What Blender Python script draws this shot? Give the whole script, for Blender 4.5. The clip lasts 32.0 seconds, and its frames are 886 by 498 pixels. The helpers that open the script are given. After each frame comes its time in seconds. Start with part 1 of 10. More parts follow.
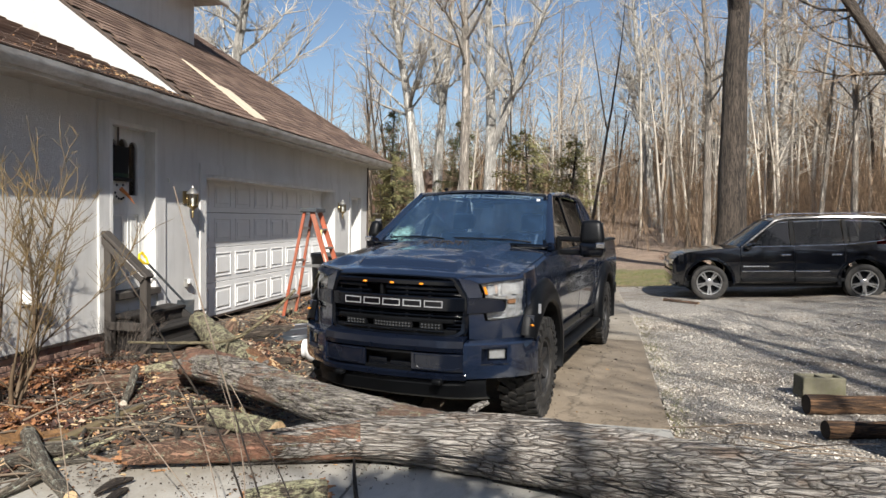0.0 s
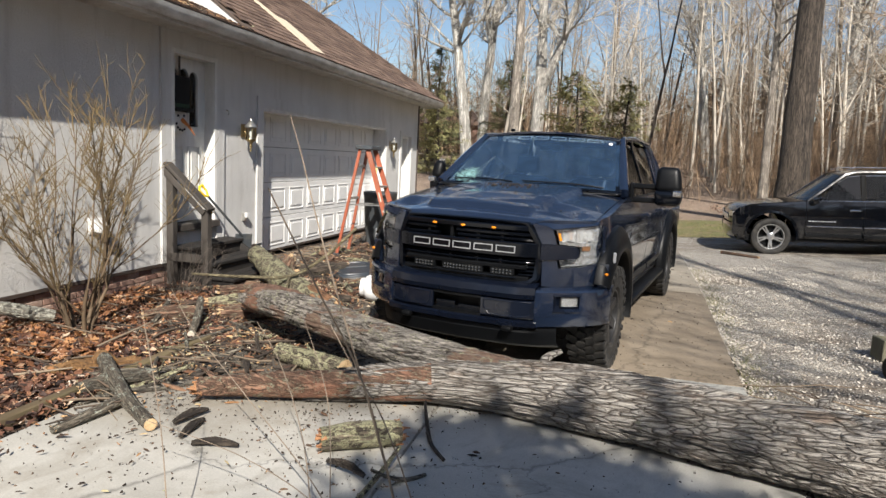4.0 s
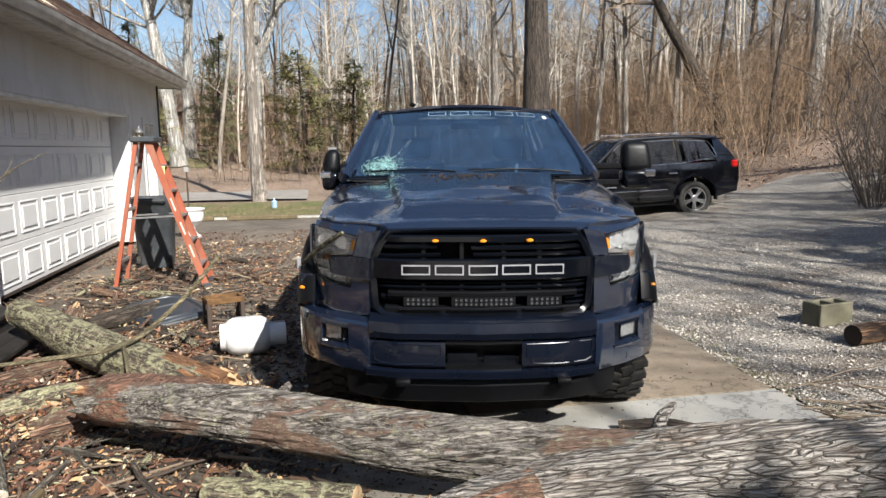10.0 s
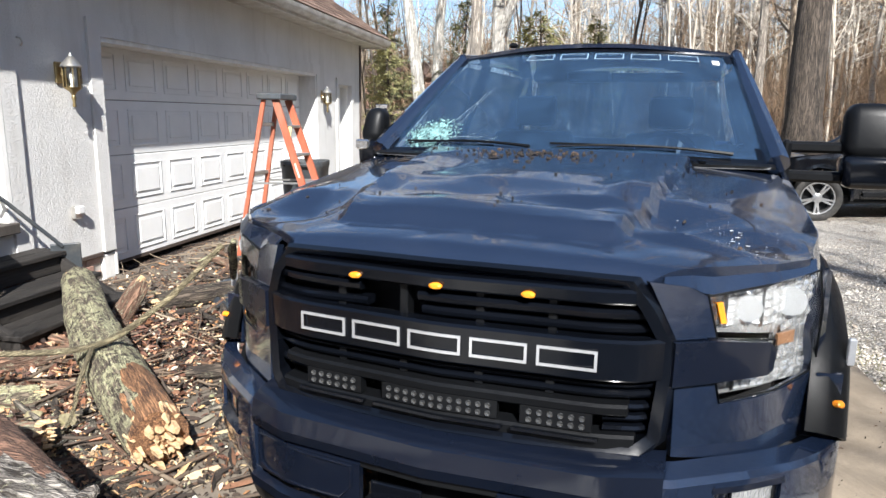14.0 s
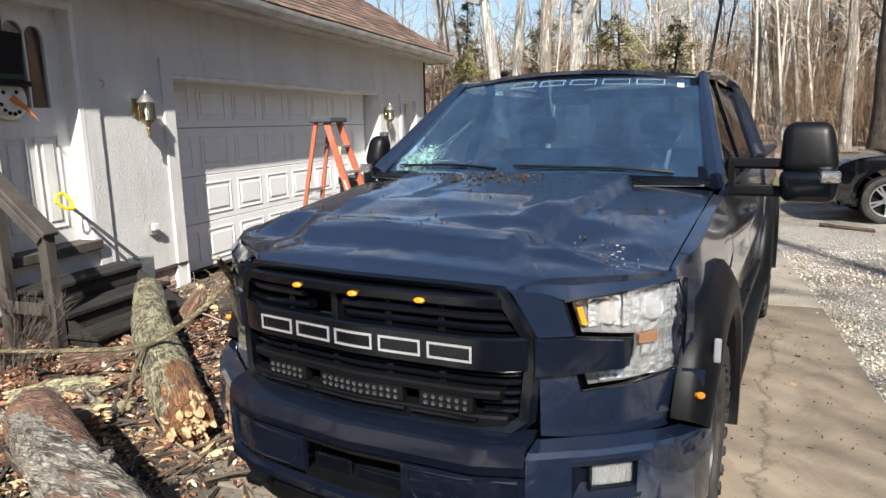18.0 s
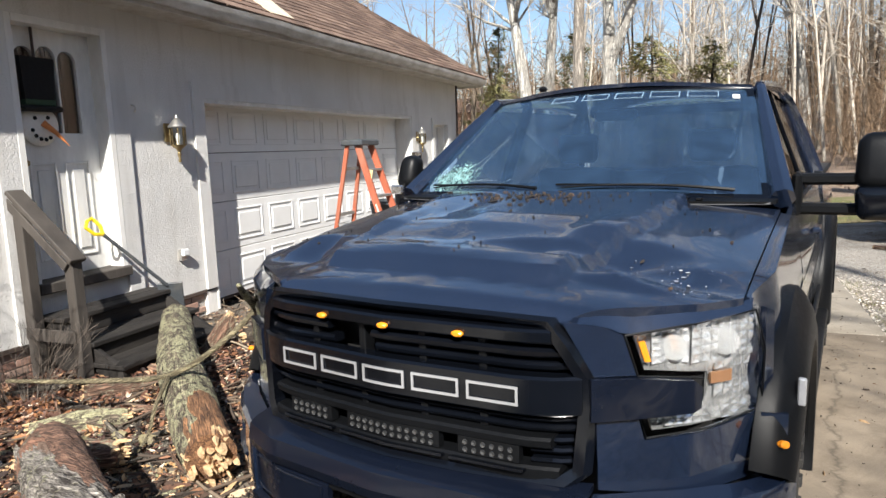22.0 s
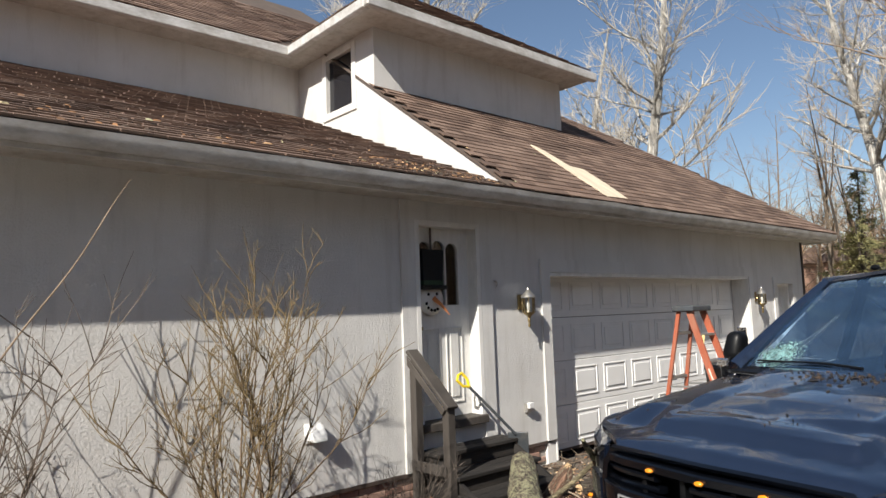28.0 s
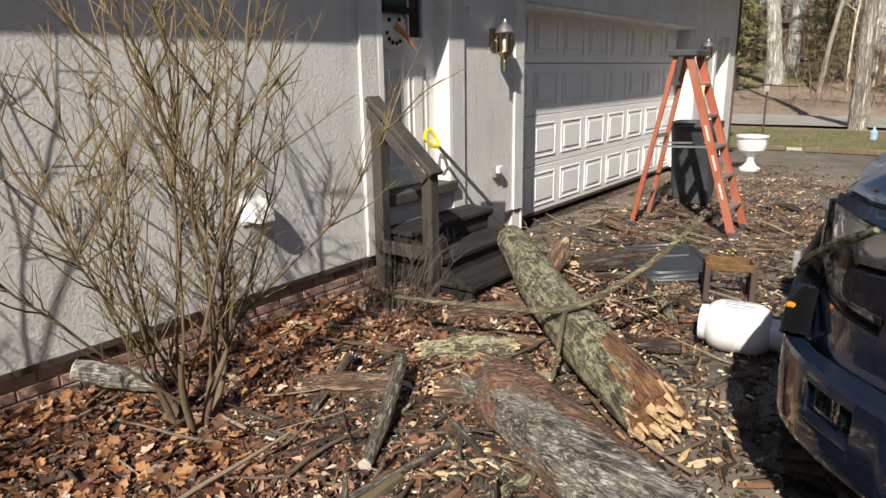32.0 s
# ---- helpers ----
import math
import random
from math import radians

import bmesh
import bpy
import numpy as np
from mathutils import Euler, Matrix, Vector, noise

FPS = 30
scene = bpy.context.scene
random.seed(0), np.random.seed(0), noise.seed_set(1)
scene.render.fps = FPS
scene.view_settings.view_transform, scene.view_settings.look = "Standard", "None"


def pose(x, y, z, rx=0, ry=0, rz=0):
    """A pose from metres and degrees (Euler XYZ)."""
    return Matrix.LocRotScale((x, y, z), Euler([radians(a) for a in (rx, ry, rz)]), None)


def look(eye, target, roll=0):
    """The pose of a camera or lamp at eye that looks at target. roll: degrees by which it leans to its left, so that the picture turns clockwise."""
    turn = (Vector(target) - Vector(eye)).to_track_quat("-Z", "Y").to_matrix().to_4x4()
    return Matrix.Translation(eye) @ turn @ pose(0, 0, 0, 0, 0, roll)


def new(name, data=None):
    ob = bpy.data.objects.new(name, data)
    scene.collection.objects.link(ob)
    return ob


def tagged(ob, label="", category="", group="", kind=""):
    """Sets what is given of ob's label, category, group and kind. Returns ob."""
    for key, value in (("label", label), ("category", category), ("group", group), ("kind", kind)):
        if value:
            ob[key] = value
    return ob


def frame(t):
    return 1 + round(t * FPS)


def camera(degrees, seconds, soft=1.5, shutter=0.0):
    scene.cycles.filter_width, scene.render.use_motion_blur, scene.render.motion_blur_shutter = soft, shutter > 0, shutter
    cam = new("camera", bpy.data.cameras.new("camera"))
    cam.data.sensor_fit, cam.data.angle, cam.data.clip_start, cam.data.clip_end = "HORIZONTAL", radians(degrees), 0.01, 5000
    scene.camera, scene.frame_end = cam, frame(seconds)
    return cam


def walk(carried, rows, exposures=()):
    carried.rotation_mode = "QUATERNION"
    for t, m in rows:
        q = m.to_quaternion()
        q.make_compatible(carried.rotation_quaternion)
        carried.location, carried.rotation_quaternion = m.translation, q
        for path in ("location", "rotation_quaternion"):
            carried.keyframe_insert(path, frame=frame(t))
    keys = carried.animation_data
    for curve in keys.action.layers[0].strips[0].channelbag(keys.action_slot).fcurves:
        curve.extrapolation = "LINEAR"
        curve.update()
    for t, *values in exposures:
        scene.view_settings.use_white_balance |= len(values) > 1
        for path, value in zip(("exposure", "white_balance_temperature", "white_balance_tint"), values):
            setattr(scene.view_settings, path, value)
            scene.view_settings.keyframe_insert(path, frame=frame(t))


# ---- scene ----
cam = camera(67.3, 32.0)
# seconds, eye, target, roll
PATH = [
    (0, (5.428, -9.117, 1.681), (5.045, -7.156, 1.588), 1.0),
    (0.5, (5.488, -9.167, 1.693), (5.01, -7.229, 1.57), 0.2),
    (1, (5.512, -9.126, 1.694), (4.93, -7.214, 1.608), 0.1),
    (1.5, (5.495, -9.151, 1.695), (4.787, -7.281, 1.665), -0.8),
    (2, (5.507, -9.286, 1.693), (4.882, -7.388, 1.612), -0.3),
    (2.5, (5.501, -9.176, 1.675), (5.017, -7.241, 1.526), 1.6),
    (3, (5.478, -9.139, 1.659), (4.98, -7.214, 1.44), 2.1),
    (3.5, (5.324, -9.103, 1.667), (4.83, -7.18, 1.422), 2.9),
    (5.5, (4.532, -8.673, 1.629), (4.172, -6.734, 1.295), -0.7),
    (6, (4.328, -8.611, 1.616), (4.205, -6.64, 1.299), -1.0),
    (6.5, (4.311, -8.804, 1.626), (4.043, -6.848, 1.306), -0.5),
    (7, (4.176, -8.847, 1.609), (3.663, -6.948, 1.247), 1.0),
    (7.5, (3.892, -8.81, 1.686), (3.779, -6.834, 1.401), -0.2),
    (8, (3.715, -8.651, 1.67), (3.74, -6.674, 1.365), 0.8),
    (8.5, (3.601, -8.346, 1.652), (3.584, -6.367, 1.363), -0.8),
    (9, (3.406, -8.063, 1.647), (3.498, -6.097, 1.294), 0.8),
    (9.5, (3.216, -7.733, 1.664), (3.568, -5.797, 1.306), -0.8),
    (10, (3.192, -7.384, 1.645), (3.569, -5.443, 1.345), -0.4),
    (10.5, (3.186, -7.031, 1.642), (3.502, -5.083, 1.313), -0.4),
    (11, (3.161, -6.603, 1.616), (3.811, -4.743, 1.276), 0.8),
    (11.5, (3.247, -6.369, 1.605), (3.917, -4.523, 1.225), 0.9),
    (12, (3.506, -6.182, 1.626), (4.114, -4.307, 1.288), 1.6),
    (12.5, (3.707, -5.96, 1.589), (4.141, -4.055, 1.162), 0.7),
    (13, (3.874, -5.748, 1.598), (4.198, -3.812, 1.217), 0.9),
    (13.5, (4.066, -5.702, 1.573), (4.078, -3.737, 1.199), -0.4),
    (14, (4.366, -5.745, 1.607), (4.01, -3.817, 1.213), 1.0),
    (14.5, (4.504, -5.871, 1.629), (4.11, -3.942, 1.275), -0.9),
    (16.5, (4.983, -6.145, 1.667), (4.321, -4.292, 1.308), -0.3),
    (17, (5.015, -6.132, 1.676), (4.409, -4.26, 1.316), -0.9),
    (17.5, (5.033, -6.092, 1.709), (4.463, -4.207, 1.359), -0.5),
    (18, (4.988, -5.997, 1.713), (4.371, -4.132, 1.339), -1.1),
    (18.5, (4.794, -5.76, 1.681), (4.302, -3.867, 1.263), 0.5),
    (19, (4.662, -5.557, 1.677), (4.223, -3.652, 1.257), -1.1),
    (19.5, (4.647, -5.531, 1.684), (4.176, -3.622, 1.32), -0.4),
    (20, (4.653, -5.527, 1.683), (4.246, -3.594, 1.367), -0.8),
    (20.5, (4.643, -5.523, 1.667), (4.24, -3.582, 1.406), -1.7),
    (21, (4.658, -5.53, 1.652), (4.246, -3.591, 1.385), -1.6),
    (21.5, (4.747, -5.628, 1.672), (4.211, -3.721, 1.397), -0.1),
    (22, (4.893, -5.788, 1.675), (4.183, -3.942, 1.376), -1.8),
    (22.5, (4.94, -5.977, 1.666), (4.222, -4.143, 1.324), 0.0),
    (23, (4.979, -6.164, 1.675), (4.253, -4.34, 1.295), -0.1),
    (23.5, (5.137, -6.265, 1.68), (4.391, -4.439, 1.347), 1.8),
    (24, (5.334, -6.329, 1.682), (4.557, -4.519, 1.334), 1.9),
    (24.5, (5.42, -6.309, 1.694), (4.737, -4.458, 1.366), 0.3),
    (25, (5.468, -6.315, 1.69), (4.831, -4.443, 1.396), -1.1),
    (25.5, (5.42, -6.321, 1.701), (4.516, -4.554, 1.451), -1.6),
    (26, (5.348, -6.315, 1.709), (4.189, -4.698, 1.508), 0.9),
    (26.5, (5.294, -6.332, 1.73), (3.993, -4.821, 1.563), 0.5),
    (28.5, (5.312, -6.414, 1.83), (3.8, -5.126, 2.064), -1.6),
    (29, (5.233, -6.421, 1.779), (3.667, -5.184, 1.915), -0.4),
    (29.5, (5.046, -6.504, 1.729), (3.434, -5.322, 1.669), 0.1),
    (30, (4.804, -6.504, 1.696), (3.248, -5.265, 1.483), 1.1),
    (30.5, (4.462, -6.261, 1.622), (2.938, -5.013, 1.276), 0.3),
    (31, (4.14, -6.231, 1.631), (2.735, -4.869, 1.217), 0.7),
    (31.5, (3.804, -6.092, 1.614), (2.626, -4.553, 1.12), 1.1),
    (32, (3.455, -5.893, 1.628), (2.288, -4.352, 1.113), -0.9),
]
walk(cam, [(t, look(eye, target, roll)) for t, eye, target, roll in PATH], [(0.0, 0.70, 6450, 10), (4.0, 0.70, 6550, 10), (9.0, 0.76, 6500, 10), (12.0, 1.14, 6100, 10), (14.0, 1.32, 6150, 10), (17.0, 1.08, 6500, 10), (20.0, 1.10, 6400, 10), (23.0, 1.10, 6450, 10), (26.5, 1.06, 6500, 10), (28.5, 0.54, 6600, 10), (30.0, 0.49, 6650, 10), (32.0, 0.53, 6700, 10)])

# ---- world and sun ----
SUN_WAY = Vector((-1.0, 2.6, -2.2)).normalized()
world = bpy.data.worlds.new("sky")
scene.world = world
world.use_nodes = True
wn = world.node_tree.nodes
sky = wn.new("ShaderNodeTexSky")
sky.sky_type = "NISHITA"
sky.sun_disc = False
sky.sun_elevation = math.asin(-SUN_WAY.z)
sky.sun_rotation = math.atan2(-SUN_WAY.x, -SUN_WAY.y)
sky.air_density, sky.dust_density, sky.ozone_density = 1.0, 0.6, 1.7
wn["Background"].inputs["Strength"].default_value = 0.070
world.node_tree.links.new(sky.outputs[0], wn["Background"].inputs["Color"])
sun_data = bpy.data.lights.new("sun", "SUN")
sun_data.energy, sun_data.angle, sun_data.color = 5.0, radians(0.55), (1.0, 0.95, 0.87)
sun = new("sun", sun_data)
sun.rotation_euler = SUN_WAY.to_track_quat("-Z", "Y").to_euler()

# ---- mesh helpers ----
R = random.Random(7)


def finish(me, smooth=35):
    if smooth:
        me.shade_smooth()
        me.set_sharp_from_angle(angle=radians(smooth))
    return me


def part(name, bm, material, parent=None, label="", smooth=35):
    me = bpy.data.meshes.new(name)
    bm.to_mesh(me)
    bm.free()
    for m in material if isinstance(material, (list, tuple)) else (material,):
        me.materials.append(m)
    ob = new(name, finish(me, smooth))
    ob.parent = parent
    if label:
        ob["label"] = label
    return ob


def raw(name, verts, faces, material, parent=None, label="", smooth=0):
    me = bpy.data.meshes.new(name)
    me.from_pydata([tuple(v) for v in verts], [], [tuple(q) for q in faces])
    me.materials.append(material)
    me.update()
    ob = new(name, finish(me, smooth))
    ob.parent = parent
    if label:
        ob["label"] = label
    return ob


def shared(name, me, parent, m):
    ob = new(name, me)
    ob.parent = parent
    ob.matrix_basis = m
    return ob


def thing(name, m, label, category, group="", kind=""):
    ob = new(name)
    ob.empty_display_size = 0.1
    ob.matrix_basis = m
    return tagged(ob, label, category, group, kind)


def block(bm, x0, x1, y0, y1, z0, z1, bevel=0.0, m=None, seg=1):
    made = bmesh.ops.create_cube(bm, size=1.0)["verts"]
    t = Matrix.LocRotScale(((x0 + x1) / 2, (y0 + y1) / 2, (z0 + z1) / 2), None, (abs(x1 - x0), abs(y1 - y0), abs(z1 - z0)))
    bmesh.ops.transform(bm, matrix=t, verts=made)
    edges = list({e for v in made for e in v.link_edges})
    if bevel:
        made = bmesh.ops.bevel(bm, geom=edges, offset=bevel, segments=seg, affect="EDGES", profile=0.5)["verts"]
        made = list({v for f in {f for v in made for f in v.link_faces} for v in f.verts})
    if m is not None:
        bmesh.ops.transform(bm, matrix=m, verts=list(made))
    return bm


def cube(x0, x1, y0, y1, z0, z1, bevel=0.0, m=None, seg=1):
    return block(bmesh.new(), x0, x1, y0, y1, z0, z1, bevel, m, seg)


def frame_of(d):
    d = d.normalized()
    a = Vector((0, 0, 1)) if abs(d.z) < 0.9 else Vector((1, 0, 0))
    u = d.cross(a).normalized()
    return u, u.cross(d).normalized()


def tube(bm, pts, radii, n=8, caps=True, rough=0.0, rnd=None):
    """A round bar along points; rough: unevenness of its radius."""
    pts = [Vector(p) for p in pts]
    if not isinstance(radii, (list, tuple)):
        radii = [radii] * len(pts)
    rings, u = [], None
    for i, p in enumerate(pts):
        d = pts[min(i + 1, len(pts) - 1)] - pts[max(i - 1, 0)]
        if d.length < 1e-6:
            d = Vector((0, 0, 1))
        d.normalize()
        if u is None:
            u, v = frame_of(d)
        else:
            u = (u - d * u.dot(d)).normalized()
            v = u.cross(d)
        ring = []
        for k in range(n):
            a = 2 * math.pi * k / n
            r = radii[i] * (1 + (rnd.uniform(-rough, rough) if rough else 0))
            ring.append(bm.verts.new(p + u * (r * math.cos(a)) + v * (r * math.sin(a))))
        rings.append(ring)
    for a, b in zip(rings, rings[1:]):
        for k in range(n):
            bm.faces.new((a[k], a[(k + 1) % n], b[(k + 1) % n], b[k]))
    if caps:
        bm.faces.new(rings[0][::-1])
        bm.faces.new(rings[-1])
    return bm


def lathe(bm, profile, n=20, m=None):
    rings = []
    for r, z in profile:
        rings.append([bm.verts.new((r * math.cos(2 * math.pi * k / n), r * math.sin(2 * math.pi * k / n), z)) for k in range(n)])
    for a, b in zip(rings, rings[1:]):
        for k in range(n):
            bm.faces.new((a[k], a[(k + 1) % n], b[(k + 1) % n], b[k]))
    bm.faces.new(rings[0][::-1])
    bm.faces.new(rings[-1])
    if m is not None:
        bmesh.ops.transform(bm, matrix=m, verts=[v for r in rings for v in r])
    return bm


def grid(bm, rows, thick=0.0, close=False):
    """A sheet through rows of points; thick: depth against its normals."""
    vs = [[bm.verts.new(p) for p in row] for row in rows]
    fs = []
    for a, b in zip(vs, vs[1:]):
        n = len(a)
        for k in range(n if close else n - 1):
            fs.append(bm.faces.new((a[k], a[(k + 1) % n], b[(k + 1) % n], b[k])))
    if thick:
        bmesh.ops.recalc_face_normals(bm, faces=fs)
        bmesh.ops.solidify(bm, geom=fs, thickness=thick)
    return bm


def prism(bm, outline, place, depth, bevel=0.0):
    """An outline (a, b) put into space by place(a, b, d), with d from 0 to depth."""
    front = [bm.verts.new(place(a, b, 0)) for a, b in outline]
    back = [bm.verts.new(place(a, b, depth)) for a, b in outline]
    n = len(outline)
    faces = [bm.faces.new(front), bm.faces.new(back[::-1])]
    for k in range(n):
        faces.append(bm.faces.new((front[k], back[k], back[(k + 1) % n], front[(k + 1) % n])))
    bmesh.ops.recalc_face_normals(bm, faces=faces)
    if bevel:
        bmesh.ops.bevel(bm, geom=[e for e in faces[0].edges], offset=bevel, segments=2, affect="EDGES", profile=0.5)
    return bm


def lerp(a, b, t):
    return a + (b - a) * t


def smooth01(a, b, x):
    t = min(1.0, max(0.0, (x - a) / (b - a)))
    return t * t * (3 - 2 * t)


def curve(points, x):
    """Straight pieces through (x, y) points."""
    if x <= points[0][0]:
        return points[0][1]
    for (xa, ya), (xb, yb) in zip(points, points[1:]):
        if x <= xb:
            return lerp(ya, yb, (x - xa) / (xb - xa))
    return points[-1][1]


# ---- materials ----
class Nodes:
    def __init__(self, name):
        self.m = bpy.data.materials.new(name)
        self.m.use_nodes = True
        self.t = self.m.node_tree
        self.b = self.t.nodes["Principled BSDF"]

    def node(self, kind, **inputs):
        n = self.t.nodes.new(kind)
        for k, v in inputs.items():
            n.inputs[k.replace("_", " ")].default_value = v
        return n

    def link(self, a, b):
        self.t.links.new(a, b)

    def coords(self, scale=(1, 1, 1)):
        c = self.t.nodes.new("ShaderNodeTexCoord")
        mp = self.t.nodes.new("ShaderNodeMapping")
        mp.inputs["Scale"].default_value = scale
        self.link(c.outputs["Object"], mp.inputs[0])
        return mp.outputs[0]

    def noise(self, scale, detail=4.0, rough=0.6, at=None, distort=0.0):
        n = self.node("ShaderNodeTexNoise", Scale=scale, Detail=detail, Roughness=rough, Distortion=distort)
        self.link(at if at is not None else self.coords(), n.inputs["Vector"])
        return n.outputs["Fac"]

    def ramp(self, fac, stops, hard=False):
        r = self.t.nodes.new("ShaderNodeValToRGB")
        els = r.color_ramp.elements
        while len(els) < len(stops):
            els.new(0.5)
        for e, (p, c) in zip(els, stops):
            e.position = p
            e.color = (c, c, c, 1) if isinstance(c, (int, float)) else (*c, 1)
        self.link(fac, r.inputs[0])
        return r.outputs[0]

    def mix(self, fac, a, b, mode="MIX"):
        n = self.t.nodes.new("ShaderNodeMix")
        n.data_type, n.blend_type = "RGBA", mode
        for sock, v in ((n.inputs[0], fac), (n.inputs[6], a), (n.inputs[7], b)):
            if isinstance(v, (int, float)):
                sock.default_value = v
            elif isinstance(v, tuple):
                sock.default_value = (*v, 1)
            else:
                self.link(v, sock)
        return n.outputs[2]

    def bump(self, height, strength=0.3, distance=0.01, prior=None):
        n = self.node("ShaderNodeBump", Strength=strength, Distance=distance)
        self.link(height, n.inputs["Height"])
        if prior is not None:
            self.link(prior, n.inputs["Normal"])
        return n.outputs[0]

    def out(self, color=None, rough=None, normal=None, metal=0.0):
        for v, s in ((color, "Base Color"), (rough, "Roughness"), (normal, "Normal")):
            if v is None:
                continue
            if isinstance(v, (int, float)):
                self.b.inputs[s].default_value = v
            elif isinstance(v, tuple):
                self.b.inputs[s].default_value = (*v, 1)
            else:
                self.link(v, self.b.inputs[s])
        self.b.inputs["Metallic"].default_value = metal
        return self.m


def tint(c, k):
    return tuple(min(1.0, v * k) for v in c)


def surface(name, color, rough=0.6, metal=0.0, fine=60.0, coarse=3.0, vary=0.15, bump=0.1, bump_scale=80.0, dist=0.002, dirt=None, dirt_amount=0.0, stretch=(1, 1, 1), island=0.0, obj=0.0, coat=0.0, spec=0.5):
    """A plain surface with variation at two scales, relief and dirt."""
    n = Nodes(name)
    at = n.coords(stretch)
    big = n.noise(coarse, 3, 0.6, at)
    small = n.noise(fine, 4, 0.7, at)
    col = n.mix(1.0, n.ramp(big, [(0.3, tint(color, 1 - vary)), (0.7, tint(color, 1 + vary))]), n.ramp(small, [(0.25, 1 - vary), (0.75, 1.0)]), "MULTIPLY")
    if dirt:
        col = n.mix(n.ramp(n.noise(coarse * 2.3, 6, 0.7, at), [(0.55 - dirt_amount * 0.4, 0.0), (0.75 - dirt_amount * 0.3, min(1.0, dirt_amount * 2))]), col, dirt)
    if island:
        g = n.node("ShaderNodeNewGeometry")
        col = n.mix(1.0, col, n.ramp(g.outputs["Random Per Island"], [(0.0, 1 - island), (1.0, 1 + island * 0.5)]), "MULTIPLY")
    if obj:
        g = n.node("ShaderNodeObjectInfo")
        col = n.mix(1.0, col, n.ramp(g.outputs["Random"], [(0.0, 1 - obj), (1.0, 1 + obj * 0.5)]), "MULTIPLY")
    rg = n.ramp(small, [(0.2, max(0.02, rough * (1 - vary))), (0.8, min(1.0, rough * (1 + vary)))])
    nm = n.bump(n.noise(bump_scale, 3, 0.6, at), bump, dist) if bump else None
    m = n.out(col, rg, nm, metal)
    n.b.inputs["Specular IOR Level"].default_value = spec
    if coat:
        n.b.inputs["Coat Weight"].default_value = coat
        n.b.inputs["Coat Roughness"].default_value = 0.06
    return m


def stucco_material():
    n = Nodes("painted_stucco")
    at = n.coords()
    base = n.ramp(n.noise(1.2, 5, 0.6, at), [(0.3, (0.56, 0.55, 0.53)), (0.7, (0.65, 0.64, 0.62))])
    streak = n.noise(2.0, 4, 0.6, n.coords((1, 3.0, 0.35)))
    col = n.mix(n.ramp(streak, [(0.52, 0.0), (0.8, 0.5)]), base, (0.38, 0.36, 0.33))
    grain = n.noise(52, 5, 0.75, at, 0.5)
    v = n.node("ShaderNodeTexVoronoi", Scale=46.0)
    n.link(at, v.inputs["Vector"])
    nm = n.bump(grain, 0.6, 0.010, n.bump(v.outputs["Distance"], 0.35, 0.006))
    return n.out(col, 0.9, nm)


def concrete_material(name, dark, light, stain, amount, spill=None):
    n = Nodes(name)
    at = n.coords()
    base = n.mix(1.0, n.ramp(n.noise(0.7, 6, 0.65, at), [(0.3, dark), (0.7, light)]), n.ramp(n.noise(90, 3, 0.8, at), [(0.3, 0.78), (0.7, 1.0)]), "MULTIPLY")
    col = n.mix(n.ramp(n.noise(1.6, 8, 0.75, at, 1.0), [(0.62 - amount * 0.35, 0.0), (0.8 - amount * 0.2, 0.75)]), base, stain)
    col = n.mix(n.ramp(n.noise(14, 4, 0.8, at), [(0.62, 0.0), (0.72, 0.55)]), col, tint(stain, 0.7))
    if spill:
        # dirt trodden round the fallen wood
        off = n.node("ShaderNodeVectorMath")
        off.operation = "DISTANCE"
        n.link(n.coords((1, 1, 0)), off.inputs[0])
        off.inputs[1].default_value = (spill[0], spill[1], 0)
        far = n.node("ShaderNodeMath")
        far.operation = "MULTIPLY"
        n.link(off.outputs["Value"], far.inputs[0])
        far.inputs[1].default_value = 0.42
        lie = n.mix(0.45, n.ramp(far.outputs[0], [(0.0, 1.0), (1.0, 0.0)]), n.noise(2.2, 8, 0.75, at, 0.8))
        col = n.mix(n.ramp(lie, [(0.26, 0.0), (0.46, 0.62)]), col, n.mix(n.noise(60, 5, 0.8, at), (0.13, 0.11, 0.082), (0.33, 0.29, 0.225)))
        col = n.mix(n.ramp(lie, [(0.50, 0.0), (0.62, 0.9)]), col, n.ramp(n.noise(38, 6, 0.85, at), [(0.36, (0.022, 0.017, 0.013)), (0.52, (0.085, 0.066, 0.048)), (0.68, (0.25, 0.205, 0.15))]))
    crack = n.node("ShaderNodeTexVoronoi", Scale=0.27)
    crack.feature = "DISTANCE_TO_EDGE"
    wob = n.node("ShaderNodeVectorMath")
    wob.operation = "ADD"
    n.link(at, wob.inputs[0])
    n.link(n.noise(2.5, 4, 0.7, at), wob.inputs[1])
    n.link(wob.outputs[0], crack.inputs["Vector"])
    line = n.ramp(crack.outputs["Distance"], [(0.001, 0.55), (0.005, 1.0)])
    col = n.mix(1.0, col, line, "MULTIPLY")
    nm = n.bump(n.noise(160, 3, 0.7, at), 0.35, 0.003, n.bump(line, 0.4, 0.004))
    return n.out(col, n.ramp(n.noise(4, 4, 0.6, at), [(0.3, 0.6), (0.7, 0.95)]), nm)


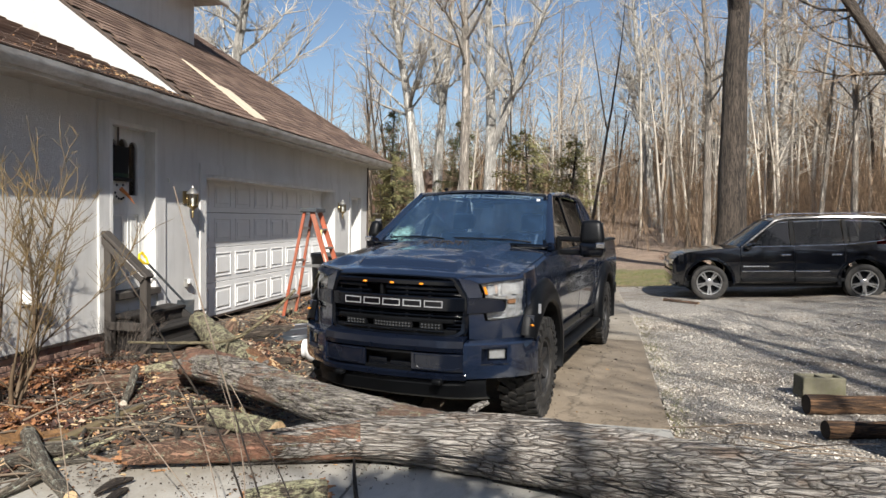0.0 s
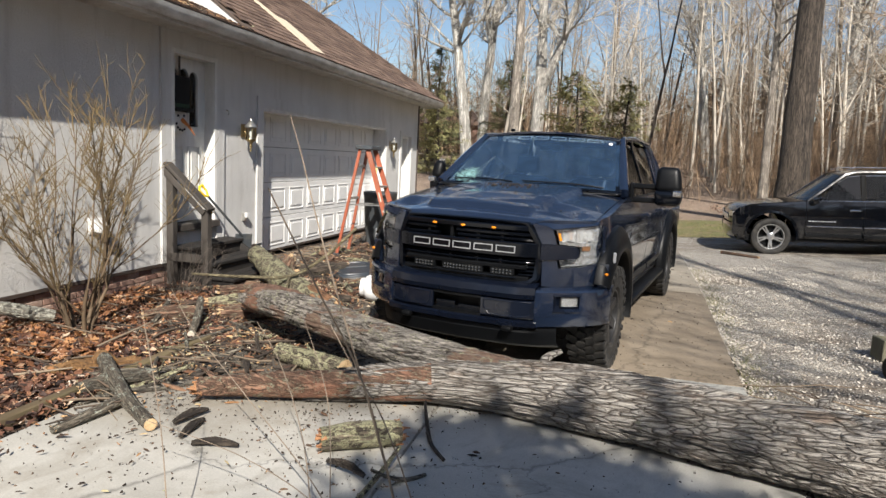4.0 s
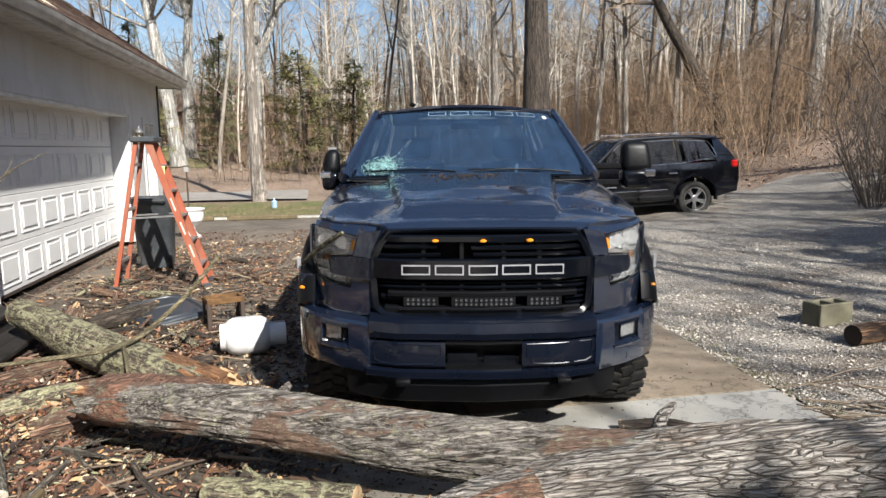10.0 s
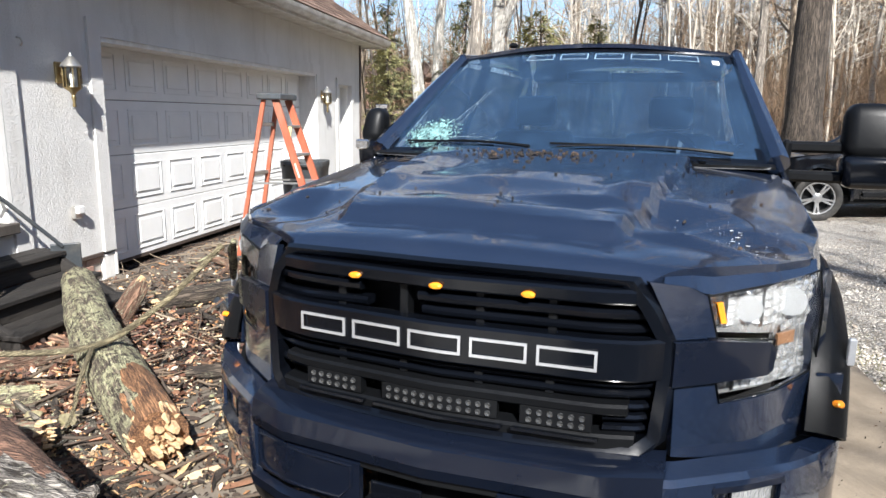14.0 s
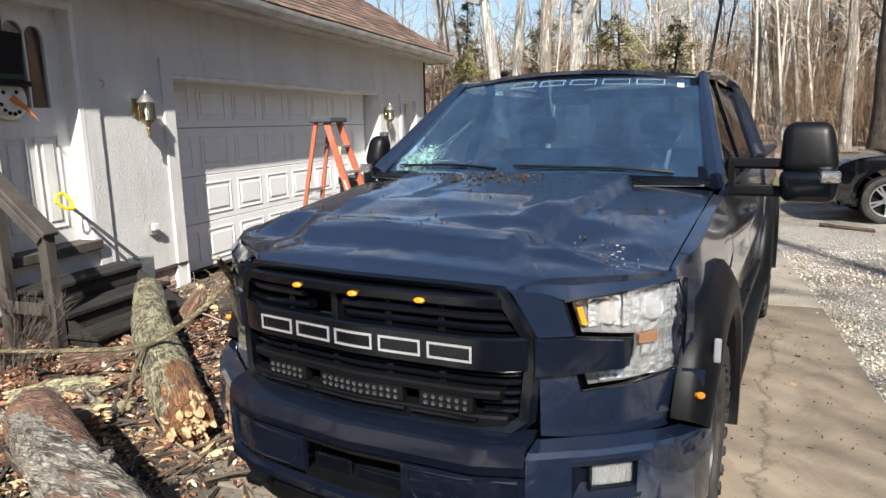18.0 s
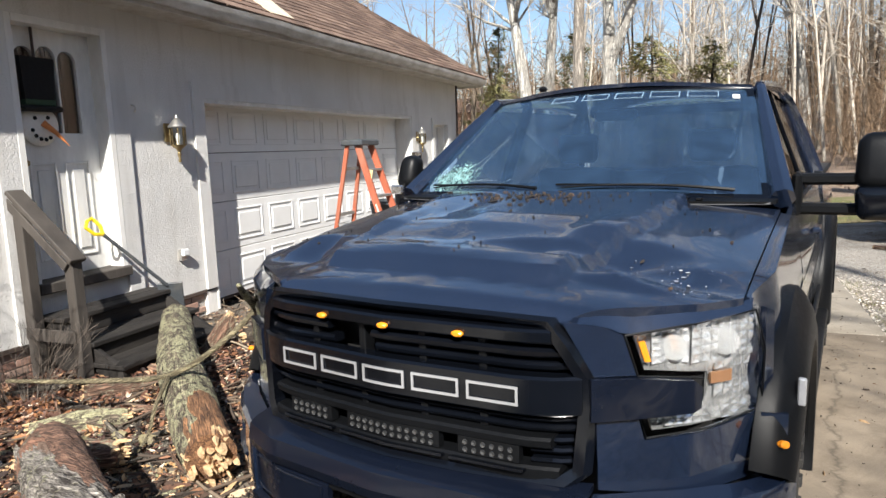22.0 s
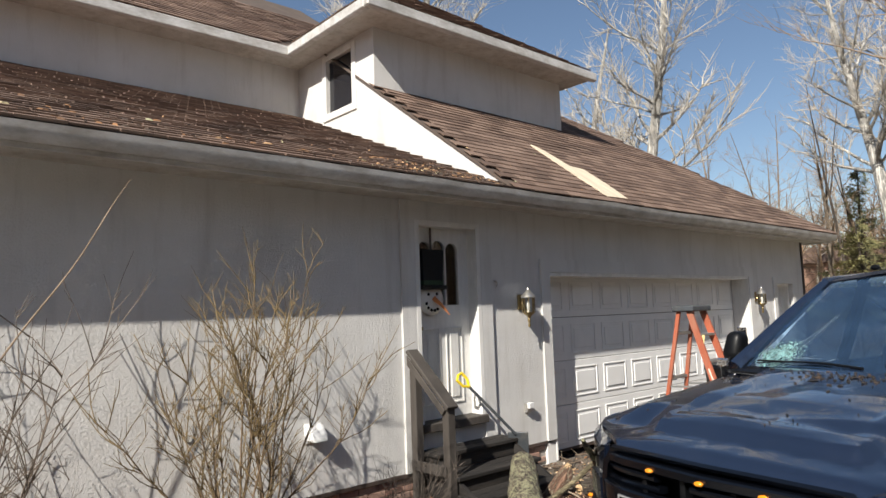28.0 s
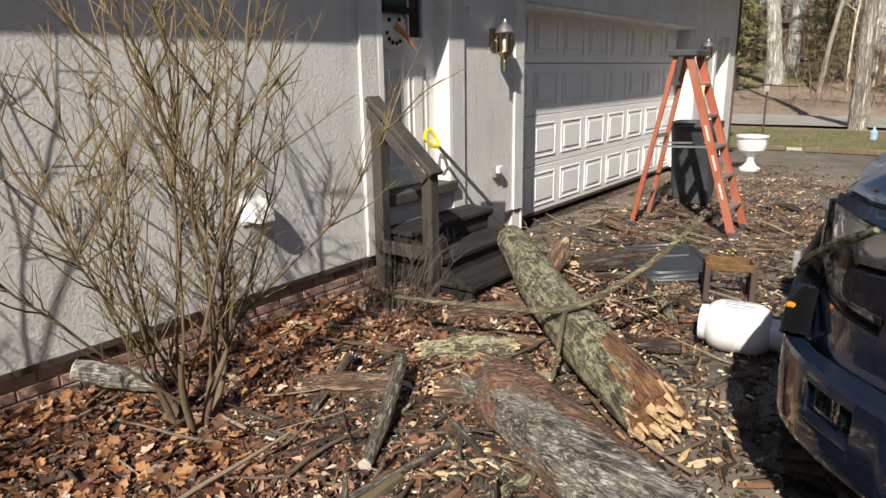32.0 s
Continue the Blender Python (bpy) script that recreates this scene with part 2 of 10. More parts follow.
def bark_material(name, dark, light, scale=1.0, moss=None, moss_amount=0.0, axis=(1, 1, 0.075), strip=None, strip_amount=0.0, cleft=0.03):
    """Furrowed bark whose cracks run along the object's z."""
    n = Nodes(name)
    at = n.coords(axis)

    def cracks(size, wide):
        band = n.noise(size * scale, 3, 0.6, at, 0.35)
        return n.ramp(band, [(0.5 - 2.2 * wide, 1.0), (0.5 - 0.4 * wide, 0.0), (0.5 + 0.4 * wide, 0.0), (0.5 + 2.2 * wide, 1.0)])

    fine = n.noise(110 * scale, 4, 0.7, n.coords((1, 1, 0.35)))
    gone = n.ramp(n.noise(7 * scale, 4, 0.7, n.coords((1, 1, 0.3))), [(0.40, 0.0), (0.62, 0.75)])
    deep = n.mix(1.0, n.mix(gone, cracks(17, cleft), (1.0, 1.0, 1.0)), n.mix(0.4, cracks(38, 0.034), (1.0, 1.0, 1.0)), "MULTIPLY")
    ridge = n.mix(0.22, deep, n.noise(60 * scale, 5, 0.75, n.coords((1, 1, 0.2))))
    col = n.mix(1.0, n.ramp(ridge, [(0.16, dark), (0.45, tint(light, 0.5)), (0.85, light)]), n.ramp(fine, [(0.25, 0.62), (0.75, 1.12)]), "MULTIPLY")
    col = n.mix(1.0, col, n.ramp(n.noise(1.4, 4, 0.6, n.coords()), [(0.3, 0.72), (0.7, 1.15)]), "MULTIPLY")
    if strip:
        col = n.mix(n.ramp(n.noise(1.7 * scale, 4, 0.7, n.coords((1, 1, 0.4))), [(0.62 - strip_amount, 0.0), (0.66 - strip_amount, 1.0)]), col, n.mix(ridge, tint(strip, 0.6), strip))
    if moss:
        patch = n.noise(19, 8, 0.85, n.coords((1, 1, 0.6)), 0.6)
        mc = n.ramp(n.noise(75, 4, 0.8, n.coords()), [(0.25, tint(moss, 0.35)), (0.5, moss), (0.75, (moss[0] * 1.15, moss[1] * 1.2, moss[2] * 1.5))])
        col = n.mix(n.ramp(patch, [(0.66 - moss_amount * 0.4, 0.0), (0.70 - moss_amount * 0.4, 0.92)]), col, mc)
    g = n.node("ShaderNodeObjectInfo")
    col = n.mix(1.0, col, n.ramp(g.outputs["Random"], [(0.0, 0.8), (1.0, 1.15)]), "MULTIPLY")
    nm = n.bump(ridge, 1.0, 0.03 / scale, n.bump(fine, 0.5, 0.005))
    return n.out(col, 0.92, nm)


def plated_bark(name, dark, mid, light, size=24.0, along=0.26, lichen=None, lichen_amount=0.0):
    """Grey bark of long interlaced plates with dark clefts between, along the object's z."""
    n = Nodes(name)

    def plates(scale, stretch, warp):
        at = n.coords((1, 1, stretch))
        wob = n.node("ShaderNodeTexNoise", Scale=7.0, Detail=3.0, Roughness=0.6)
        n.link(at, wob.inputs["Vector"])
        add = n.node("ShaderNodeVectorMath")
        add.operation = "MULTIPLY_ADD"
        n.link(wob.outputs["Color"], add.inputs[0])
        add.inputs[1].default_value = (warp, warp, warp)
        n.link(at, add.inputs[2])
        v = n.node("ShaderNodeTexVoronoi", Scale=scale, Randomness=1.0)
        v.feature = "DISTANCE_TO_EDGE"
        n.link(add.outputs[0], v.inputs["Vector"])
        return v.outputs["Distance"]

    big = n.ramp(plates(size, along, 0.055), [(0.0, 0.10), (0.06, 0.48), (0.19, 1.0)])
    small = n.ramp(plates(size * 2.0, along * 1.5, 0.05), [(0.0, 0.3), (0.10, 1.0)])
    grain = n.noise(150, 4, 0.75, n.coords((1, 1, 0.22)))
    body = n.mix(0.55, big, n.mix(1.0, big, small, "MULTIPLY"))
    high = n.mix(0.16, body, grain)
    col = n.ramp(high, [(0.08, dark), (0.32, mid), (0.78, light)])
    col = n.mix(1.0, col, n.ramp(grain, [(0.25, 0.66), (0.75, 1.12)]), "MULTIPLY")
    col = n.mix(1.0, col, n.ramp(n.noise(2.6, 5, 0.7, n.coords((1, 1, 0.5))), [(0.3, 0.66), (0.7, 1.12)]), "MULTIPLY")
    brown = n.ramp(n.noise(5.5, 5, 0.75, n.coords((1, 1, 0.35))), [(0.56, 0.0), (0.66, 0.7)])
    col = n.mix(brown, col, n.mix(high, tint(dark, 1.5), (0.25, 0.165, 0.11)))
    if lichen:
        patch = n.ramp(n.noise(13, 8, 0.8, n.coords((1, 1, 0.7)), 0.6), [(0.68 - lichen_amount * 0.4, 0.0), (0.72 - lichen_amount * 0.4, 0.8)])
        col = n.mix(patch, col, n.mix(high, tint(lichen, 0.4), lichen))
    nm = n.bump(high, 1.0, 0.035, n.bump(grain, 0.5, 0.004))
    return n.out(col, 0.92, nm)


def litter_material():
    n = Nodes("leaf_litter_soil")
    at = n.coords()
    v = n.node("ShaderNodeTexVoronoi", Scale=34.0, Randomness=1.0)
    n.link(at, v.inputs["Vector"])
    sp = n.t.nodes.new("ShaderNodeSeparateColor")
    n.link(v.outputs["Color"], sp.inputs[0])
    col = n.ramp(sp.outputs[0], [(0.0, (0.009, 0.0065, 0.005)), (0.45, (0.03, 0.019, 0.013)), (0.8, (0.13, 0.075, 0.045)), (1.0, (0.25, 0.17, 0.115))])
    col = n.mix(1.0, col, n.ramp(n.noise(0.5, 5, 0.7, at), [(0.3, 0.55), (0.7, 1.15)]), "MULTIPLY")
    # dry pale leaves lie under the woods, away from the drive
    xyz = n.t.nodes.new("ShaderNodeSeparateXYZ")
    n.link(at, xyz.inputs[0])
    far = n.node("ShaderNodeMapRange", From_Min=11.0, From_Max=15.0)
    n.link(xyz.outputs[0], far.inputs["Value"])
    beyond = n.node("ShaderNodeMapRange", From_Min=3.0, From_Max=6.0)
    n.link(xyz.outputs[1], beyond.inputs["Value"])
    either = n.node("ShaderNodeMath")
    either.operation = "MAXIMUM"
    n.link(far.outputs[0], either.inputs[0])
    n.link(beyond.outputs[0], either.inputs[1])
    dry = n.ramp(sp.outputs[1], [(0.0, (0.14, 0.095, 0.065)), (0.5, (0.31, 0.22, 0.155)), (1.0, (0.50, 0.39, 0.30))])
    col = n.mix(either.outputs[0], col, n.mix(1.0, dry, n.ramp(n.noise(0.35, 5, 0.7, at), [(0.3, 0.7), (0.7, 1.1)]), "MULTIPLY"))
    nm = n.bump(v.outputs["Distance"], 0.9, 0.03, n.bump(n.noise(40, 4, 0.8, at), 0.6, 0.02))
    return n.out(col, 0.95, nm)


def gravel_material():
    n = Nodes("limestone_gravel")
    at = n.coords()
    v = n.node("ShaderNodeTexVoronoi", Scale=64.0, Randomness=1.0)
    n.link(at, v.inputs["Vector"])
    sp = n.t.nodes.new("ShaderNodeSeparateColor")
    n.link(v.outputs["Color"], sp.inputs[0])
    col = n.ramp(sp.outputs[0], [(0.0, (0.36, 0.31, 0.25)), (0.5, (0.66, 0.60, 0.52)), (1.0, (0.86, 0.81, 0.73))])
    col = n.mix(1.0, col, n.ramp(v.outputs["Distance"], [(0.0, 1.1), (0.65, 0.5)]), "MULTIPLY")
    soil = n.ramp(n.noise(0.55, 6, 0.7, n.coords((0.6, 1.4, 1))), [(0.48, 0.0), (0.66, 0.8)])
    col = n.mix(soil, col, (0.155, 0.115, 0.08))
    nm = n.bump(v.outputs["Distance"], 1.0, -0.03)
    return n.out(col, 0.9, nm)


def grass_material():
    n = Nodes("winter_lawn")
    at = n.coords()
    col = n.ramp(n.noise(30, 5, 0.8, at), [(0.3, (0.075, 0.09, 0.028)), (0.6, (0.17, 0.18, 0.062)), (0.8, (0.28, 0.25, 0.12))])
    col = n.mix(n.ramp(n.noise(1.1, 6, 0.7, at), [(0.42, 0.0), (0.62, 0.85)]), col, (0.26, 0.18, 0.11))
    return n.out(col, 0.95, n.bump(n.noise(120, 3, 0.8, at), 0.8, 0.03))


def shingle_material():
    n = Nodes("asphalt_shingle")
    at = n.coords()
    g = n.node("ShaderNodeNewGeometry")
    o = n.node("ShaderNodeObjectInfo")
    pick = n.node("ShaderNodeMath")
    pick.operation = "ADD"
    n.link(g.outputs["Random Per Island"], pick.inputs[0])
    n.link(o.outputs["Random"], pick.inputs[1])
    fr = n.node("ShaderNodeMath")
    fr.operation = "FRACT"
    n.link(pick.outputs[0], fr.inputs[0])
    col = n.ramp(fr.outputs[0], [(0.0, (0.105, 0.066, 0.048)), (0.5, (0.175, 0.113, 0.083)), (1.0, (0.25, 0.17, 0.128))])
    col = n.mix(1.0, col, n.ramp(n.noise(260, 2, 0.9, at), [(0.3, 0.6), (0.7, 1.25)]), "MULTIPLY")
    col = n.mix(1.0, col, n.ramp(n.noise(0.8, 5, 0.6, at), [(0.3, 0.75), (0.7, 1.1)]), "MULTIPLY")
    return n.out(col, 0.95, n.bump(n.noise(300, 2, 0.8, at), 0.5, 0.003))


def brick_material():
    n = Nodes("red_brick")
    at = n.coords()
    o = n.node("ShaderNodeObjectInfo")
    col = n.ramp(o.outputs["Random"], [(0.0, (0.27, 0.145, 0.11)), (0.5, (0.40, 0.25, 0.19)), (1.0, (0.50, 0.36, 0.285))])
    col = n.mix(1.0, col, n.ramp(n.noise(50, 5, 0.8, at), [(0.3, 0.6), (0.7, 1.15)]), "MULTIPLY")
    return n.out(col, 0.9, n.bump(n.noise(90, 4, 0.7, at), 0.6, 0.004))


def thin_glass(name, tone, clear, film=0.0):
    """Tinted pane: part of the light goes straight through, the rest mirrors; film: dust coloured with the sky's blue
    reflection.
    """
    n = Nodes(name)
    tr = n.node("ShaderNodeBsdfTransparent", Color=(*tone, 1))
    gl = n.node("ShaderNodeBsdfGlossy", Roughness=0.02)
    fr = n.node("ShaderNodeFresnel", IOR=clear)
    ms = n.t.nodes.new("ShaderNodeMixShader")
    n.link(fr.outputs[0], ms.inputs[0])
    body = tr.outputs[0]
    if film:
        # blue of the mirrored sky, painted into the dust layer's diffuse colour
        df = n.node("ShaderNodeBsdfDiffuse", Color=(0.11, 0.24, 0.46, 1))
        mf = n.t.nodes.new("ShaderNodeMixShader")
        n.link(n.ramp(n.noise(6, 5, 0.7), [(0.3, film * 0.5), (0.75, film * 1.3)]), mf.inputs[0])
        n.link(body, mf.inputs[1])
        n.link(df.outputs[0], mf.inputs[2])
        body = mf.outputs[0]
    n.link(body, ms.inputs[1])
    n.link(gl.outputs[0], ms.inputs[2])
    n.link(ms.outputs[0], n.t.nodes["Material Output"].inputs[0])
    return n.m


def cut_wood_material(name, pale, deep):
    n = Nodes(name)
    at = n.coords()
    col = n.ramp(n.noise(25, 6, 0.8, at, 0.5), [(0.3, deep), (0.55, pale), (0.8, tint(pale, 1.2))])
    return n.out(col, 0.85, n.bump(n.noise(40, 5, 0.8, n.coords((1, 1, 0.3))), 0.8, 0.02))


STUCCO = stucco_material()
CONCRETE = concrete_material("driveway_concrete", (0.40, 0.385, 0.345), (0.60, 0.585, 0.54), (0.22, 0.195, 0.155), 0.36)
CONCRETE_MID = concrete_material("dull_concrete", (0.42, 0.40, 0.355), (0.61, 0.59, 0.54), (0.24, 0.21, 0.165), 0.34, (2.5, -4.0))
CONCRETE_DIRTY = concrete_material("dirty_concrete", (0.13, 0.108, 0.083), (0.245, 0.205, 0.16), (0.06, 0.048, 0.036), 0.6)
CONCRETE_TAN = concrete_material("tan_concrete", (0.25, 0.22, 0.175), (0.38, 0.34, 0.28), (0.14, 0.115, 0.085), 0.5)
CONCRETE_BROWN = concrete_material("mud_stained_concrete", (0.19, 0.15, 0.105), (0.315, 0.26, 0.195), (0.11, 0.085, 0.06), 0.5)
LITTER = litter_material()
GRAVEL = gravel_material()
LAWN = grass_material()
SHINGLE = shingle_material()
BRICK = brick_material()
WHITE_WOOD = surface("white_painted_wood", (0.74, 0.73, 0.70), 0.5, dirt=(0.35, 0.32, 0.28), dirt_amount=0.12, fine=20, stretch=(1, 1, 0.3))
WHITE_DOOR = surface("white_garage_steel", (0.76, 0.755, 0.74), 0.45, vary=0.04, dirt=(0.58, 0.56, 0.52), dirt_amount=0.03, bump=0.1, bump_scale=30)
GUTTER = surface("white_gutter_metal", (0.62, 0.61, 0.59), 0.4, dirt=(0.25, 0.22, 0.18), dirt_amount=0.3, stretch=(1, 0.4, 1))
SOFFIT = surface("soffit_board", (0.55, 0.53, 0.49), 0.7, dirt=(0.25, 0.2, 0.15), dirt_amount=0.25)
MORTAR = surface("mortar", (0.40, 0.37, 0.33), 0.95, bump=0.6, bump_scale=120)
FLASHING = surface("dark_flashing", (0.07, 0.05, 0.04), 0.7)
OLD_WOOD = surface("weathered_grey_wood", (0.07, 0.06, 0.052), 0.9, fine=70, coarse=5, vary=0.4, bump=0.6, bump_scale=60, dist=0.004, stretch=(1, 1, 0.12), dirt=(0.05, 0.042, 0.035), dirt_amount=0.35)
OLD_TREAD = surface("weathered_dark_tread", (0.02, 0.017, 0.015), 0.9, fine=70, coarse=5, vary=0.45, bump=0.6, bump_scale=60, dist=0.004, stretch=(1, 0.12, 1), dirt=(0.085, 0.072, 0.06), dirt_amount=0.12)
TIMBER = surface("mossy_timber", (0.17, 0.125, 0.07), 0.95, fine=50, coarse=6, vary=0.4, bump=0.7, bump_scale=60, dist=0.006, stretch=(1, 0.15, 1), dirt=(0.13, 0.13, 0.05), dirt_amount=0.25)
BRASS = surface("aged_brass", (0.52, 0.40, 0.20), 0.35, 0.9, vary=0.25, dirt=(0.16, 0.12, 0.07), dirt_amount=0.35)
NICKEL = surface("brushed_nickel", (0.62, 0.60, 0.56), 0.35, 0.9)
# felt of the hat; its near black also stands for shade behind grille and door
BLACK_FELT_AND_SHADE = surface("black_felt_and_shade", (0.004, 0.004, 0.0045), 0.95, bump=0.4)
PLASTIC_WHITE = surface("white_plastic", (0.78, 0.78, 0.77), 0.4, bump=0.05)
YELLOW = surface("yellow_plastic", (0.85, 0.62, 0.02), 0.35, bump=0.05)
GREY_PLASTIC = surface("dark_grey_plastic", (0.06, 0.068, 0.076), 0.5, vary=0.25, dirt=(0.2, 0.18, 0.15), dirt_amount=0.15)
BARK_LOG = plated_bark("furrowed_grey_bark", (0.035, 0.025, 0.019), (0.26, 0.225, 0.19), (0.56, 0.515, 0.46), 36.0, 0.036, (0.34, 0.34, 0.22), 0.14)
BARK_MOSSY = bark_material("lichen_bark", (0.045, 0.034, 0.024), (0.22, 0.175, 0.125), 1.6, (0.43, 0.41, 0.24), 0.44)
BARK_FLAKY = bark_material("flaky_grey_bark", (0.04, 0.030, 0.023), (0.52, 0.47, 0.41), 2.0, (0.36, 0.345, 0.22), 0.26, (1, 1, 0.10), (0.25, 0.16, 0.115), 0.10, 0.05)
BARK_STUB = bark_material("pale_lichen_bark", (0.10, 0.09, 0.075), (0.42, 0.39, 0.33), 1.8, (0.52, 0.51, 0.42), 0.42)
BARK_LICHEN = bark_material("lichen_spotted_bark", (0.05, 0.04, 0.03), (0.22, 0.185, 0.14), 2.0, (0.38, 0.40, 0.32), 0.30)
BARK_BRANCH = bark_material("grey_branch_bark", (0.05, 0.042, 0.033), (0.27, 0.235, 0.185), 2.0, (0.30, 0.30, 0.20), 0.22)
BARK_OLIVE = bark_material("olive_branch_bark", (0.10, 0.08, 0.045), (0.34, 0.285, 0.17), 2.4, (0.36, 0.34, 0.2), 0.2)
BARK_RED = bark_material("stripped_red_wood", (0.10, 0.055, 0.036), (0.33, 0.19, 0.125), 1.2, (0.28, 0.27, 0.18), 0.30, strip=(0.33, 0.165, 0.105), strip_amount=0.12)
BARK_DARK = bark_material("dark_wet_bark", (0.03, 0.022, 0.018), (0.13, 0.10, 0.075), 1.2, (0.22, 0.22, 0.14), 0.2)
CUT_WOOD = cut_wood_material("fresh_broken_wood", (0.68, 0.49, 0.28), (0.36, 0.19, 0.085))
WOOD_BARED = bark_material("bared_red_wood", (0.07, 0.032, 0.018), (0.40, 0.20, 0.095), 2.2, None, 0.0, (1, 1, 0.06))
PALE_CUT = cut_wood_material("pale_sawn_wood", (0.70, 0.63, 0.52), (0.45, 0.36, 0.26))
CUT_WOOD_RED = cut_wood_material("splintered_red_wood", (0.42, 0.21, 0.10), (0.16, 0.07, 0.035))
BARK_TREE = bark_material("tree_bark_grey", (0.20, 0.15, 0.105), (0.46, 0.365, 0.27), 0.6)
BARK_SMOOTH = bark_material("tree_bark_smooth", (0.36, 0.305, 0.25), (0.60, 0.53, 0.45), 0.4)
BARK_TREE_DARK = bark_material("tree_bark_dark", (0.032, 0.026, 0.021), (0.15, 0.118, 0.092), 0.7)
BARK_PALE = bark_material("sycamore_bark", (0.44, 0.41, 0.36), (0.72, 0.69, 0.63), 0.25)
TWIG = surface("bare_twig", (0.40, 0.295, 0.20), 0.9, vary=0.3, obj=0.3)
BRUSH = surface("dry_brush", (0.33, 0.225, 0.14), 0.9, vary=0.3, island=0.75)
FAR_PALE = surface("far_pale_bark", (0.56, 0.50, 0.42), 0.9, vary=0.2, island=0.5)
DARK_TWIG = surface("dark_twig", (0.30, 0.235, 0.175), 0.85, vary=0.3)
TWIG_PALE = surface("pale_twig", (0.50, 0.46, 0.40), 0.85, vary=0.2)
SHRUB_OLIVE = surface("shrub_twig_olive", (0.185, 0.13, 0.058), 0.8, vary=0.3)
SHRUB_CANE = surface("shrub_cane_pale", (0.19, 0.15, 0.115), 0.8, vary=0.35)
SHRUB_TWIG = surface("shrub_twig_fine", (0.25, 0.175, 0.075), 0.8, vary=0.3)
SHRUB_STEM = surface("shrub_stem_brown", (0.165, 0.115, 0.07), 0.85, vary=0.35)
SHRUB_TWIG_GREY = surface("shrub_twig_grey", (0.13, 0.105, 0.085), 0.85, vary=0.3)
NEEDLE = surface("evergreen_needles", (0.20, 0.205, 0.095), 0.8, vary=0.35, island=0.5)
NEEDLE_LIGHT = surface("yellow_green_needles", (0.25, 0.235, 0.095), 0.8, vary=0.35, island=0.5)

# ---- ground ----
def height(x, y):
    """The lie of the land: level by the house, rising to the woods on the gravel's side."""
    h = 0.055 * max(0.0, x - 6.7)
    h += 0.9 * smooth01(12.5, 19.0, x - 0.12 * (y - 4)) * smooth01(-30, -4, y)
    far = max(0.0, math.hypot(max(0.0, x - 4.0), max(0.0, y - 16.0)) - 6.0)
    h += 0.05 * far + 0.6 * smooth01(10, 40, far)
    h = min(h, 9.0 + 0.01 * far)
    if x < 2.0 and y < -2.2:
        h += 0.02 * smooth01(1.95, 1.4, x) * smooth01(0.3, 0.9, x) * smooth01(-2.0, -3.4, y)
    return h


def uneven(x, y, a=0.03):
    return a * noise.noise((x * 0.9, y * 0.9, 0.3)) + 0.4 * a * noise.noise((x * 3.1, y * 3.1, 1.7))


def spaced(lo, hi, fine_lo, fine_hi, step, grow=1.28):
    out, v, s = [], fine_lo, step
    while v < fine_hi:
        out.append(v)
        v += step
    v = fine_hi
    while v < hi:
        out.append(v)
        s *= grow
        v += s
    out.append(hi)
    v, s, low = fine_lo, step, []
    while v > lo:
        s *= grow
        v -= s
        low.append(max(v, lo))
    return low[::-1] + out


def on_slab(x, y):
    return 1.9 < x < 6.45 and y < 9 or -0.5 < x < 6.45 and -2.3 < y < 9


gx, gy = spaced(-900, 900, -3, 22, 0.3), spaced(-900, 900, -14, 26, 0.3)
verts, faces = [], []
for y in gy:
    for x in gx:
        z = height(x, y)
        z += -0.09 if on_slab(x, y) else (-0.07 if -61 < x < 10 and 8.2 < y < 21.5 else -0.045 if -12 < y < 40 and 6.2 < x < 18 else uneven(x, y, 0.05 if abs(x) + abs(y) < 60 else 0.4))
        if x < 0.25 and -13 < y < 7.7:
            z = min(z, 0.0)
        verts.append((x, y, z))
w = len(gx)
for j in range(len(gy) - 1):
    for i in range(w - 1):
        a = j * w + i
        faces.append((a, a + 1, a + w + 1, a + w))
tagged(raw("ground", verts, faces, LITTER, smooth=60), "brown leaf-strewn woodland ground rising to the trees", "ground", kind="structure")


def overlay(name, xs, ys, inside, lift, material, label, category):
    vs, fs, at = [], [], {}
    for j, y in enumerate(ys):
        for i, x in enumerate(xs):
            if inside(x, y):
                at[i, j] = len(vs)
                vs.append((x, y, height(x, y) + lift + uneven(x, y, 0.012)))
    for (i, j), a in at.items():
        if (i + 1, j) in at and (i, j + 1) in at and (i + 1, j + 1) in at:
            fs.append((a, at[i + 1, j], at[i + 1, j + 1], at[i, j + 1]))
    return tagged(raw(name, vs, fs, material, smooth=60), label, category, kind="structure")


def gravel_here(x, y):
    e = 0.35 * noise.noise((x * 0.6, y * 0.6, 5.0)) + 0.12 * noise.noise((x * 2.5, y * 2.5, 2.0))
    return 6.2 < x < 12.9 + 0.15 * (y - 2) + e and -13 < y < 8.6 + 0.25 * (x - 6) + e or 6.2 < x and 1.5 - e < y - 0.22 * (x - 12) < 7.0 + e and x < 15.5 + 2 * e


overlay("gravel_drive", np.arange(6.1, 30.1, 0.2), np.arange(-13, 15, 0.2), gravel_here, -0.02, GRAVEL, "pale grey crushed limestone gravel drive", "gravel")
overlay("lawn", np.arange(-14, 12, 0.25), np.arange(7.4, 22, 0.25), lambda x, y: 8.4 + 0.5 * noise.noise((x * 0.5, y * 0.5, 9.0)) < y < 14.6 + 0.6 * noise.noise((x * 0.4, 3, 1)) and -3.5 < x < 9.5 + noise.noise((y, 2, 2)), -0.01, LAWN, "patchy winter lawn with moss and leaves", "lawn")
